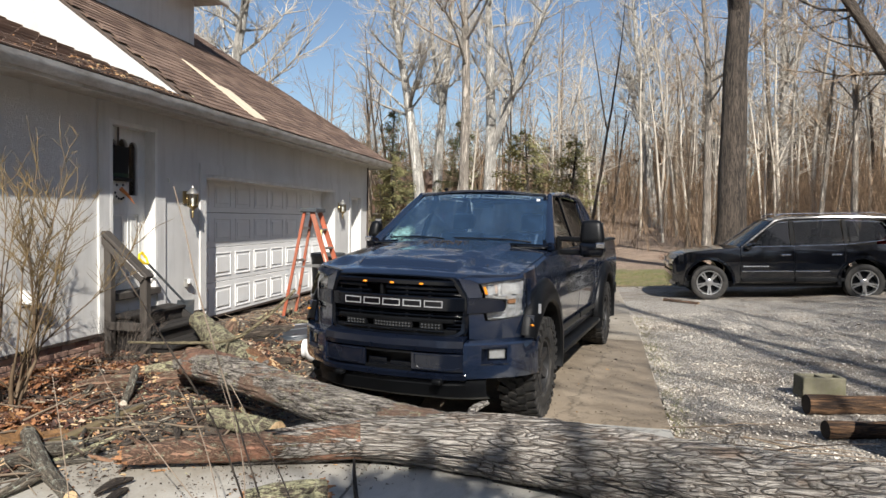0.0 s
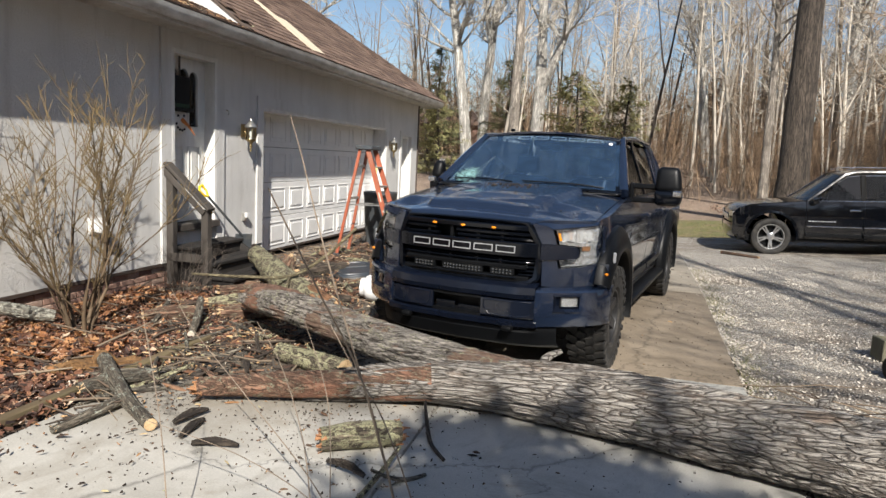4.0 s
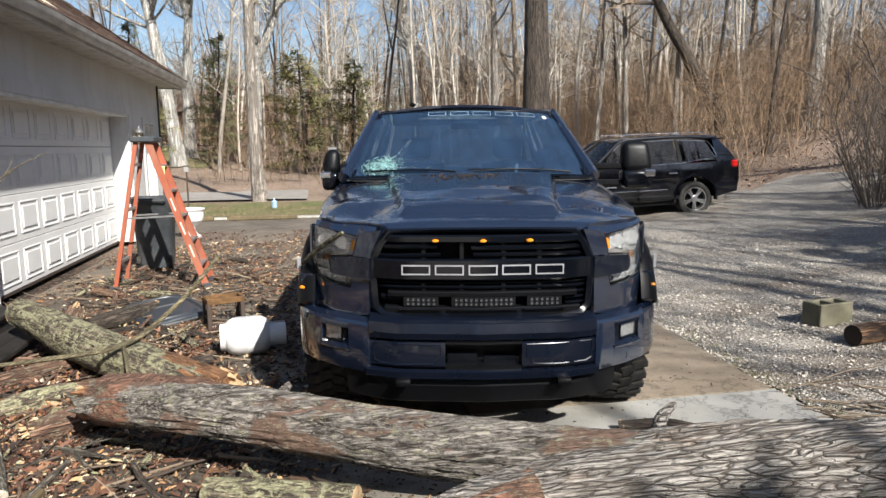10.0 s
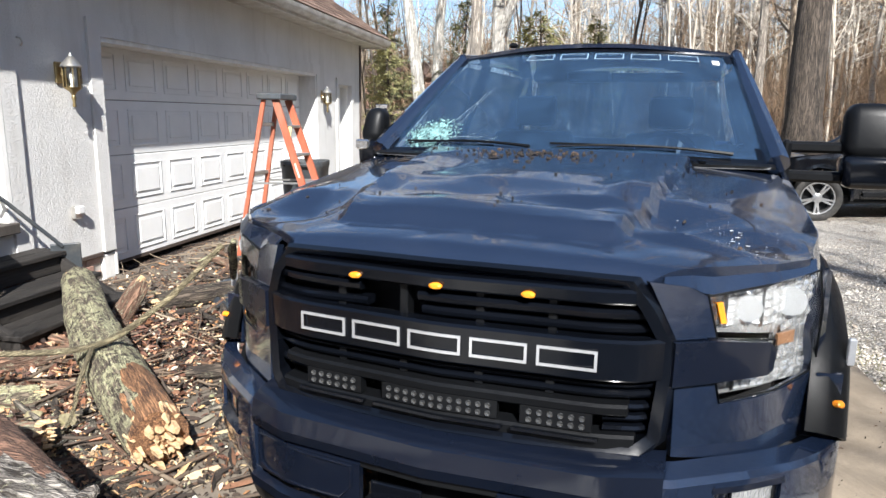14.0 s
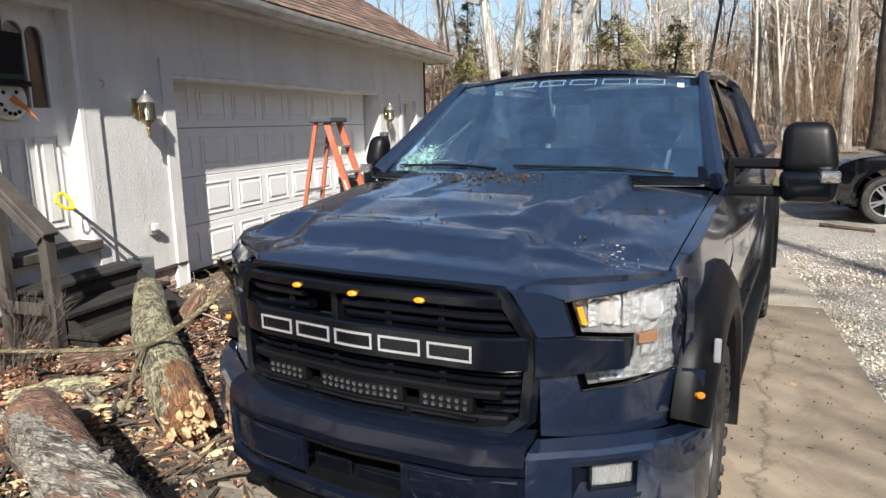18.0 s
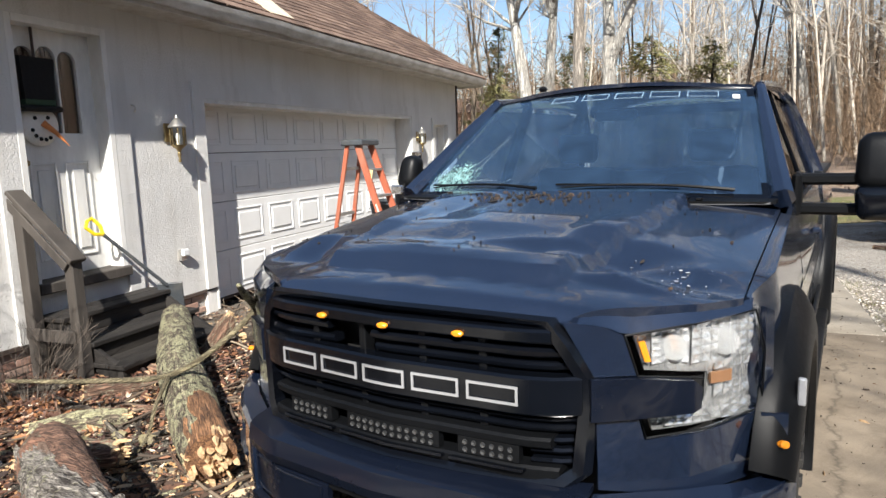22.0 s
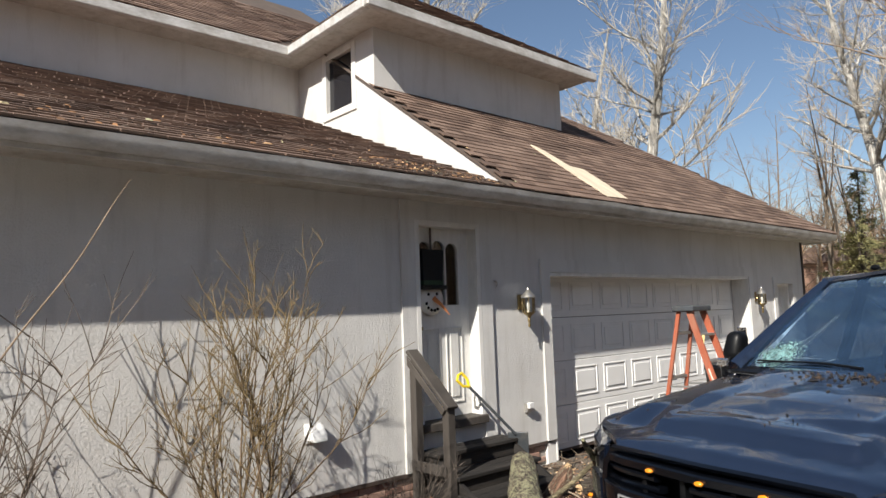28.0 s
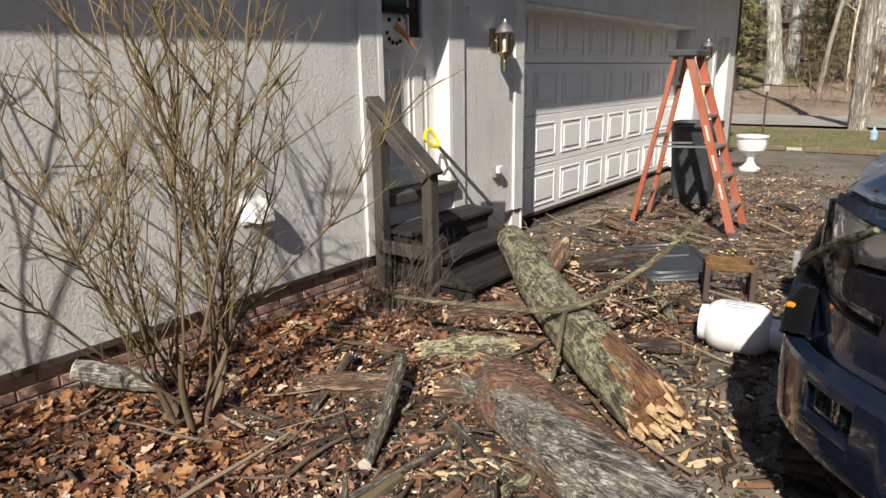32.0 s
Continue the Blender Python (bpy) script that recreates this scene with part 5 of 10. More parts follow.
    for z in (1.375, 1.50):
        part("mirror_arm", cube(s * 0.945, s * (mx - mw + 0.04), 0.75, 0.82, z - 0.024, z + 0.024, 0.012), TRIM, mirror)
    part("mirror_foot", cube(s * 0.935, s * 0.975, 0.73, 0.85, 1.345, 1.53, 0.015), TRIM, mirror)
    part("mirror_lamp", cube(s * (mx + mw - 0.075), s * (mx + mw + 0.006), 0.682, 0.735, 1.425, 1.475, 0.008), CHROME, mirror, "clear marker lamp")
    part("mirror_glass", cube(s * (mx - mw + 0.03), s * (mx + mw - 0.03), 0.858, 0.866, 1.37, 1.66, 0.003), surface("mirror_silver", (0.8, 0.8, 0.8), 0.03, 1.0, bump=0), mirror)

# roof, windscreen, rear window
bm = bmesh.new()
rows = []
for j in range(13):
    t = j / 12
    rows.append([(x, lerp(1.33 - 0.13 * (1 - (x / 0.735) ** 2), 2.98, t), 1.945 + 0.065 * (1 - (abs(x) / 0.76) ** 2.2) - 0.03 * (1 - t) ** 3 - 0.03 * t ** 4 + 0.01) for x in steps(-0.735, 0.735, 20)])
grid(bm, rows, 0.02)
part("roof", bm, PAINT, truck)


def screen_point(u, v, off=0.0):
    """A point of the windscreen: u across from -1 to 1, v up from 0 to 1."""
    x = u * lerp(0.885, 0.70, v)
    bow = 1 - u * u
    y = lerp(0.595 - 0.17 * bow, 1.335 - 0.115 * bow, v)
    z = lerp(1.425 + 0.015 * bow, 1.935 + 0.03 * bow, v) + 0.02 * math.sin(math.pi * v)
    return Vector((x, y - off * 0.55, z + off * 0.83))


bm = bmesh.new()
grid(bm, [[screen_point(u, v) for u in steps(-1, 1, 24)] for v in steps(0, 1, 12)])
screen = part("windscreen", bm, WINDSCREEN, truck, "tinted windscreen with the sky's blue painted in, cracked at the passenger's corner", 60)
bm = bmesh.new()
for u0, u1, v0, v1 in ((-1, 1, -0.012, 0.03), (-1, 1, 0.955, 1.02), (-1, -0.955, 0.03, 0.955), (0.955, 1, 0.03, 0.955)):
    grid(bm, [[screen_point(u, v, 0.004) for u in steps(u0, u1, 16)] for v in (v0, v1)])
part("ceramic_band", bm, TRIM_GLOSS, screen, "black edge band of the glass")
bm = bmesh.new()
rr = random.Random(5)
for k in range(760):
    a, q = rr.uniform(0, 2 * math.pi), rr.random() ** 0.7
    u, v = -0.77 + 0.19 * q * math.cos(a) + 0.03 * q, 0.14 + 0.15 * q * math.sin(a) * (0.8 + 0.2 * q)
    if v < 0.03 or u < -0.96:
        continue
    w = rr.uniform(0.005, 0.019) * (1.2 - q)
    pts = []
    for i in range(rr.choice((3, 4, 5))):
        b = 2 * math.pi * i / 4 + rr.uniform(-0.4, 0.4)
        pts.append(screen_point(u + w * math.cos(b), v + 1.6 * w * math.sin(b), 0.004 + rr.uniform(0, 0.005)))
    bm.faces.new([bm.verts.new(p) for p in pts])
part("shattered_patch", bm, SHATTER, screen, "shattered teal safety glass in the passenger's corner", 0)
bm = bmesh.new()
for k in range(7):
    a = rr.uniform(-0.5, 1.1)
    u, v = -0.78 + 0.1 * math.cos(a), 0.14 + 0.1 * math.sin(a)
    pts = [screen_point(u, v, 0.004)]
    for i in range(rr.randint(3, 7)):
        a += rr.uniform(-0.45, 0.45)
        u, v = u + 0.055 * math.cos(a), v + 0.06 * math.sin(a)
        if not (-0.95 < u < 0.9 and 0.04 < v < 0.9):
            break
        pts.append(screen_point(u, v, 0.004))
    if len(pts) > 2:
        tube(bm, pts, 0.0005, 3, False)
part("crack", bm, surface("crack_white", (0.45, 0.55, 0.58), 0.3, bump=0), screen, "fine pale cracks", 0)
# plain outlined shapes where the banner is, the sticker and papers
VINYL = surface("pale_blue_vinyl", (0.30, 0.42, 0.54), 0.5, bump=0)
for k in range(5):
    u0 = -0.42 + k * 0.25
    bm = bmesh.new()
    for a0, a1, v0, v1 in ((u0, u0 + 0.2, 0.928, 0.932), (u0, u0 + 0.2, 0.868, 0.872), (u0, u0 + 0.005, 0.872, 0.928), (u0 + 0.195, u0 + 0.2, 0.872, 0.928)):
        grid(bm, [[screen_point(u, v, 0.003) for u in steps(a0, a1, 3)] for v in (v0, v1)])
    part("banner_bar", bm, VINYL, screen, "pale outlined bar of a banner", 0)
bm = grid(bmesh.new(), [[screen_point(u, v, 0.003) for u in (0.865, 0.91)] for v in (0.845, 0.895)])
part("sticker", bm, PLASTIC_WHITE, screen, "small white sticker", 0)
bm = bmesh.new()
grid(bm, [[(x, 3.17 - 0.02 * (1 - (x / 0.75) ** 2) - 0.16 * t, lerp(1.45, 1.88, t)) for x in steps(-lerp(0.78, 0.68, t), lerp(0.78, 0.68, t), 6)] for t in (0, 0.5, 1)])
part("rear_window", bm, SIDE_GLASS, truck)
bm = bmesh.new()
block(bm, -0.93, 0.93, 3.16, 3.2, 0.75, 1.42)
part("cab_back", bm, PAINT, truck)
part("roof_header", cube(-0.70, 0.70, 2.93, 3.02, 1.88, 1.95, 0.02), PAINT, truck)

# cabin: dash, wheel, seats
part("floor_pan", cube(-0.9, 0.9, 0.3, 4.85, 0.50, 0.58), INTERIOR, truck)
bm = bmesh.new()
rows = [[(x, 0.50 + dy - 0.16 * (1 - (x / 0.9) ** 2), z) for x in steps(-0.88, 0.88, 12)] for dy, z in ((0.0, 1.425), (0.22, 1.425), (0.42, 1.40), (0.47, 1.30), (0.45, 0.9))]
grid(bm, rows, 0.01)
block(bm, 0.25, 0.62, 0.68, 0.9, 1.38, 1.45, 0.03)
part("dashboard", bm, INTERIOR, truck)
bm = bmesh.new()
bm2 = [(0.185 * math.cos(2 * math.pi * k / 28), 0.185 * math.sin(2 * math.pi * k / 28), 0) for k in range(29)]
m = pose(0.43, 1.02, 1.37, 62, 0, 0)
tube(bm, [m @ Vector(p) for p in bm2], 0.017, 8, False)
for a in (0, 180, 270):
    tube(bm, [m @ Vector((0, 0, 0)), m @ Vector((0.18 * math.cos(radians(a)), 0.18 * math.sin(radians(a)), 0))], 0.018, 6)
lathe(bm, [(0.06, -0.02), (0.06, 0.02)], 14, m)
part("steering_wheel", bm, INTERIOR, truck)
for sx in (-0.42, 0.42):
    bm = cube(sx - 0.27, sx + 0.27, 1.35, 1.85, 0.75, 0.95, 0.05, None, 2)
    block(bm, sx - 0.26, sx + 0.26, 1.78, 1.93, 0.9, 1.52, 0.05, None, 2)
    seat = part("front_seat", bm, SEAT_CLOTH, truck)
    part("headrest", cube(sx - 0.13, sx + 0.13, 1.84, 1.95, 1.55, 1.74, 0.04, None, 2), SEAT_CLOTH, seat)
bm = cube(-0.7, 0.7, 2.5, 3.0, 0.75, 0.95, 0.05)
block(bm, -0.7, 0.7, 2.9, 3.05, 0.9, 1.45, 0.05)
part("rear_bench", bm, SEAT_CLOTH, truck)
bm = bmesh.new()
block(bm, -0.12, 0.12, 1.32, 1.36, 1.80, 1.86, 0.015)
part("rear_view_mirror", bm, INTERIOR, truck)
tube_bm = bmesh.new()
rows = [[(0.42 + 0.16 * math.cos(a) * q, 0.80 + 0.06 * math.sin(a) * q, 1.43 + 0.035 * (1 - q * q)) for a in steps(0, 2 * math.pi, 14)] for q in (1, 0.6, 0.1)]
part("dash_cloth", grid(tube_bm, rows), surface("pale_teal_cloth", (0.25, 0.36, 0.36), 0.9), truck, "pale cloth lying on the dash")

# bed and tailgate
part("bed_floor", cube(-0.9, 0.9, 3.2, 4.85, 0.85, 0.9), TRIM, truck)
part("tailgate", cube(-0.93, 0.93, 4.84, 4.9, 0.7, 1.40, 0.015), PAINT, truck)
part("rear_bumper", cube(-1.0, 1.0, 4.9, 5.02, 0.55, 0.75, 0.03), TRIM, truck)
part("underbody", cube(-0.7, 0.7, 0.1, 4.8, 0.30, 0.5), TRIM, truck)
# plain black block: the bay's shade is put into its colour
part("engine_bay", cube(-0.85, 0.85, -0.55, 0.5, 0.5, 1.1), BLACK_FELT_AND_SHADE, truck, "black block standing for the shaded engine bay behind the grille")

# cowl and wipers
bm = bmesh.new()
cowl = lambda x, t: (x, lerp(0.50, 0.585, t) - 0.165 * (1 - (x / 0.9) ** 2), 1.425 + 0.012 * (1 - (x / 0.9) ** 2) + 0.006 * t)
grid(bm, [[cowl(x, t) for x in steps(-0.9, 0.9, 30)] for t in (0, 0.5, 1)], 0.01)
cow = part("cowl", bm, TRIM, truck, "black plastic cowl under the windscreen")
for k in range(22):
    x = lerp(-0.42, 0.62, k / 21)
    if abs(x - 0.08) < 0.09:
        continue
    p = Vector(cowl(x, 0.45))
    part("cowl_slot", cube(-0.013, 0.013, -0.03, 0.03, -0.002, 0.012, 0.003, Matrix.Translation(p) @ pose(0, 0, 0, 0, 0, 8)), TRIM_GLOSS, cow)
for x0, x1 in ((-0.10, -0.74), (0.74, 0.02)):
    bm = bmesh.new()
    ua, ub = x0 / 0.88, x1 / 0.88
    tube(bm, [screen_point(lerp(ua, ub, t), 0.035 + 0.03 * math.sin(t * 3), 0.022) for t in steps(0, 1, 8)], [0.009, 0.008, 0.007, 0.006, 0.006, 0.005, 0.005, 0.004, 0.004], 6)
    tube(bm, [screen_point(lerp(ua, ub, t), 0.075, 0.012) for t in steps(0.30, 1.05, 6)], 0.005, 5)
    part("wiper", bm, TRIM, truck)

# grille: surround, bars, plate, lamps
bm = bmesh.new()


def facep(x, z, off=0.0):
    return Vector((x, front_y(x) - off + 0.03 * smooth01(1.15, 1.25, z), z))


outer = [(-0.505, 1.228), (-0.25, 1.236), (0, 1.238), (0.25, 1.236), (0.505, 1.228), (0.56, 1.16), (0.605, 1.07), (0.61, 0.985), (0.595, 0.80), (0.55, 0.765), (0.25, 0.765), (0, 0.765), (-0.25, 0.765), (-0.55, 0.765), (-0.595, 0.80), (-0.61, 0.985), (-0.605, 1.07), (-0.56, 1.16)]
inner = [(x * 0.925, 1.0 + (z - 1.0) * 0.905) for x, z in outer]
vo = [bm.verts.new(facep(x, z, 0.0)) for x, z in outer]
vm = [bm.verts.new(facep(x, z, 0.018)) for x, z in [(lerp(a, c, 0.35), lerp(b, d, 0.35)) for (a, b), (c, d) in zip(outer, inner)]]
vi = [bm.verts.new(facep(x, z, 0.0)) for x, z in inner]
vb = [bm.verts.new(facep(x, z, -0.07)) for x, z in inner]
for A, B in ((vo, vm), (vm, vi), (vi, vb)):
    for k in range(len(A)):
        bm.faces.new((A[k], A[(k + 1) % len(A)], B[(k + 1) % len(B)], B[k]))
grille = part("grille_surround", bm, TRIM_GLOSS, truck, "satin black grille surround")
# black sheet that paints the shade between and behind the grille bars
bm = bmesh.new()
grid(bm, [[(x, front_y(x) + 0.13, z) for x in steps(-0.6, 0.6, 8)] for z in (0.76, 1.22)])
part("grille_backing", bm, BLACK_FELT_AND_SHADE, truck, "black sheet standing for the shade behind the grille")


def bar(xa, xb, z, h, d, off, mat, name="grille_bar", parent=None, sl=0.0, bev=0.006):
    """A bar across the grille that follows its curve."""
    bm = bmesh.new()
    n = max(3, int(abs(xb - xa) / 0.06))
    rows = []
    for x in steps(xa, xb, n):
        y = front_y(x) + off
        zz = z + sl * x
        rows.append([(x, y + d, zz + h), (x, y + 0.008, zz + h), (x, y, zz + h - 0.007), (x, y + 0.004, zz - h + 0.006), (x, y + 0.012, zz - h), (x, y + d, zz - h)])
    grid(bm, rows, close=True)
    for r in (0, -1):
        bm.faces.new([bm.verts.new(p) for p in rows[r]])
    bmesh.ops.remove_doubles(bm, verts=list(bm.verts), dist=1e-5)
    bmesh.ops.recalc_face_normals(bm, faces=list(bm.faces))
    return part(name, bm, mat, parent or truck, "", 18)


bar(-0.50, 0.50, 1.178, 0.020, 0.06, 0.0, TRIM_GLOSS)
bar(-0.535, -0.24, 1.135, 0.013, 0.05, 0.012, TRIM_GLOSS)
bar(-0.06, 0.535, 1.130, 0.013, 0.05, 0.012, TRIM_GLOSS)
bar(-0.55, -0.22, 1.098, 0.012, 0.05, 0.02, TRIM_GLOSS, sl=0.03)
bar(-0.05, 0.555, 1.092, 0.012, 0.05, 0.02, TRIM_GLOSS)
plate = bar(-0.575, 0.575, 1.018, 0.055, 0.05, -0.012, TRIM_GLOSS, "name_plate")
bar(-0.56, 0.56, 0.945, 0.010, 0.05, 0.02, TRIM_GLOSS)
bar(-0.56, 0.56, 0.918, 0.010, 0.05, 0.02, TRIM_GLOSS)
low = bar(-0.50, 0.50, 0.885, 0.016, 0.06, -0.004, TRIM, "lamp_rail")
bar(-0.54, -0.43, 0.865, 0.012, 0.05, 0.015, TRIM_GLOSS)
for z in (0.885, 0.855, 0.825):
    bar(0.44, 0.56, z, 0.009, 0.05, 0.02, TRIM_GLOSS)
bar(-0.52, 0.52, 0.795, 0.022, 0.06, 0.0, TRIM, "lower_rail")
for x in (-0.31, -0.11, 0.11, 0.30):
    part("grille_post", cube(x - 0.012, x + 0.012, front_y(x) + 0.03, front_y(x) + 0.08, 0.90, 1.17, 0.003), TRIM, truck)
for x in (-0.247, 0.0, 0.243):
    m = Matrix.Translation((x, front_y(x) - 0.002, 1.170))
    part("amber_lamp", lathe(bmesh.new(), [(0.018, -0.004), (0.018, 0.005), (0.011, 0.010)], 16, m @ Matrix.Diagonal((1, 1, 0.5, 1)) @ pose(0, 0, 0, 90, 0, 0)), AMBER, truck, "oval amber grille lamp")
# silver outlined bars on the plate
for k in range(5):
    xa = -0.425 + k * 0.1745
    xb, z0, z1, e = xa + 0.150, 0.992, 1.045, 0.0072
    bm = bmesh.new()
    for a0, a1, b0, b1 in ((xa, xb, z1 - e, z1), (xa, xb, z0, z0 + e), (xa, xa + e, z0 + e, z1 - e), (xb - e, xb, z0 + e, z1 - e)):
        rows = [[Vector((x, front_y(x) - 0.0165, z)) for x in steps(a0, a1, 3)] for z in (b0, b1)]
        grid(bm, rows, 0.004)
    part("badge_bar", bm, SILVER, plate, "silver outlined badge shape", 0)
# light bars
for xa, xb, nled in ((-0.405, -0.245, 6), (-0.152, 0.160, 12), (0.245, 0.405, 6)):
    bm = bmesh.new()
    xm = (xa + xb) / 2
    rows = [[Vector((x, front_y(x) + 0.002, z)) for x in steps(xa - 0.012, xb + 0.012, 6)] for z in (0.822, 0.872)]
    grid(bm, rows, 0.03)
    lb = part("light_bar", bm, TRIM, truck, "LED light bar behind the grille")
    for k in range(nled):
        for z in (0.836, 0.858):
            x = lerp(xa + 0.012, xb - 0.012, k / (nled - 1))
            part("led", lathe(bmesh.new(), [(0.0085, 0), (0.008, 0.003), (0.003, 0.001)], 8, Matrix.Translation((x, front_y(x) - 0.001, z)) @ pose(0, 0, 0, 90, 0, 0)), LED, lb)
    part("bezel", grid(bmesh.new(), [[Vector((x, front_y(x) - 0.02, 0.816)) for x in steps(xa - 0.03, xb + 0.03, 6)], [Vector((x, front_y(x) + 0.03, 0.805)) for x in steps(xa - 0.03, xb + 0.03, 6)]], 0.008), TRIM_GLOSS, lb)

# headlamps, their brackets and the fascia round them
for s in (1, -1):
    hl = [(0.665, 1.178), (0.80, 1.198), (0.945, 1.215), (0.968, 1.10), (0.965, 0.93), (0.85, 0.905), (0.715, 0.892), (0.70, 0.955), (0.83, 0.966), (0.838, 1.0), (0.838, 1.050), (0.695, 1.066)]

    def sheet_of(outline, o, thick, mat, name, parent, label=""):
        bm = bmesh.new()
        f = bm.faces.new([bm.verts.new((s * x, front_y(x) - o, z)) for x, z in outline])
        bmesh.ops.recalc_face_normals(bm, faces=[f])
        res = bmesh.ops.triangulate(bm, faces=[f])
        bmesh.ops.subdivide_edges(bm, edges=list(bm.edges), cuts=2, use_grid_fill=True)
        for v in bm.verts:
            v.co.y = front_y(v.co.x) - o
        if thick:
            if sum(q.normal.y for q in bm.faces) > 0:
                bmesh.ops.reverse_faces(bm, faces=list(bm.faces))
            bmesh.ops.solidify(bm, geom=list(bm.faces), thickness=thick)
        return part(name, bm, mat, parent, label, 40)

    house = sheet_of([(x, z) for x, z in hl], -0.058, 0.01, LAMP_CHROME, "headlamp", truck, "C-shaped headlamp with bright reflectors" + (", broken" if s < 0 else ""))
    sheet_of([(0.69 + (x - 0.69) * 0.985, z) for x, z in hl], 0.004, 0, LENS, "lens", house, "clear lens")
    sheet_of([(0.688, 1.150), (0.702, 1.152), (0.717, 1.095), (0.703, 1.095)], -0.03, 0.008, AMBER, "indicator", house, "amber reflector")
    sheet_of([(0.85, 1.05), (0.895, 1.053), (0.895, 1.02), (0.85, 1.02)], -0.03, 0.008, surface("amber_bulb_reflector", (0.62, 0.33, 0.18), 0.15, 0.7, bump=0.3), "indicator", house, "amber reflector")
    # reflectors of small bright facets
    rf = random.Random(17)
    for words, x0, x1, z0, z1, nx, nz in (("upper", 0.715, 0.80, 1.085, 1.180, 4, 5), ("upper", 0.805, 0.945, 1.082, 1.195, 7, 5), ("side", 0.855, 0.952, 1.055, 1.08, 5, 1), ("side", 0.855, 0.952, 0.975, 1.015, 5, 2), ("lower", 0.748, 0.952, 0.908, 0.962, 10, 3)):
        bm = bmesh.new()
        for a in range(nx):
            for b in range(nz):
                xa, xb, za, zb = lerp(x0, x1, a / nx), lerp(x0, x1, (a + 1) / nx) - 0.001, lerp(z0, z1, b / nz), lerp(z0, z1, (b + 1) / nz) - 0.001
                cx, cz = (xa + xb) / 2 + rf.uniform(-0.003, 0.003), (za + zb) / 2 + rf.uniform(-0.004, 0.004)
                ring = [bm.verts.new((s * x, front_y(x) + 0.040 + 0.018 * math.sin(math.pi * (x - x0) / (x1 - x0)), z)) for x, z in ((xa, za), (xb, za), (xb, zb), (xa, zb))]
                tip = bm.verts.new((s * cx, front_y(cx) + 0.040 + 0.018 * math.sin(math.pi * (cx - x0) / (x1 - x0)) + rf.choice((-0.006, 0.007)), cz))
                for k in range(4):
                    bm.faces.new((ring[k], ring[(k + 1) % 4], tip))
        part("reflector", bm, LAMP_FACET, house, "", 0)
    for cx, cz, r in ((0.765, 1.13, 0.036), (0.875, 1.135, 0.040)):
        bm = lathe(bmesh.new(), [(r, 0.0), (r * 0.9, -0.014), (r * 0.5, -0.03), (0.012, -0.034), (0.010, -0.008)], 14, Matrix.Translation((s * cx, front_y(cx) + 0.036, cz)) @ pose(0, 0, 0, 90, 0, 0))
        part("reflector_bowl", bm, LAMP_FACET, house, "", 20)
    # edge trim of the lamp
    bm = bmesh.new()
    tube(bm, [(s * x, front_y(x) - 0.002, z) for x, z in hl + hl[:1]], 0.0035, 5, False)
    part("lamp_gasket", bm, TRIM, house)
    # painted bracket across the lamp
    br = [(0.60, 1.068), (0.70, 1.066), (0.825, 1.052), (0.842, 1.03), (0.840, 0.975), (0.825, 0.963), (0.70, 0.956), (0.60, 0.953)]
    sheet_of(br, 0.028, 0.03, PAINT_MATT, "lamp_bracket", truck)
    # fascia: the strip beside the grille and below the lamp
    sheet_of([(0.53, 1.222), (0.62, 1.205), (0.662, 1.18), (0.692, 1.070), (0.60, 1.070)], 0.006, 0.02, PAINT, "fascia", truck)
    sheet_of([(0.605, 0.951), (0.698, 0.952), (0.712, 0.888), (0.85, 0.90), (0.965, 0.925), (0.985, 0.74), (0.80, 0.725), (0.61, 0.755)], 0.006, 0.02, PAINT, "fascia", truck)
    sheet_of([(0.968, 1.215), (0.985, 1.2), (0.99, 0.93), (0.969, 0.93)], 0.002, 0.02, PAINT, "fascia", truck)

    # body-coloured strip that closes the gap from the lamp up to the hood
    bm = bmesh.new()
    rows = []
    for x in steps(0.56, 0.935, 16):
        low = curve([(0.53, 1.222), (0.62, 1.205), (0.665, 1.18), (0.80, 1.20), (0.945, 1.217), (0.985, 1.2)], x)
        top = max(low + 0.004, min(1.275, hood_z(s * x, front_y(x) + 0.05) - 0.014))
        rows.append([(s * x, front_y(x) + lerp(0.0, 0.04, q), lerp(low, top, q)) for q in steps(0, 1, 4)])
    grid(bm, rows, 0.006)
    part("lamp_header", bm, PAINT, truck)
    bm = bmesh.new()
    grid(bm, [[(s * x, lerp(-0.482, -0.47, (x - 0.968) / 0.067), lerp(0.738, 0.925, q)) for q in steps(0, 1, 5)] for x in steps(0.968, 1.035, 5)], 0.02)
    part("fascia_corner", bm, PAINT, truck)

# bumper
def bumper_band(xa, xb, zs, mat, name, parent, label="", n=24):
    """zs: pairs of height and set-back from the bumper's line."""
    bm = bmesh.new()
    rows = [[(x, bump_y(x) + o, z) for z, o in zs] for x in steps(xa, xb, n)]
    grid(bm, rows, 0.02)
    return part(name, bm, mat, parent, label, 30)


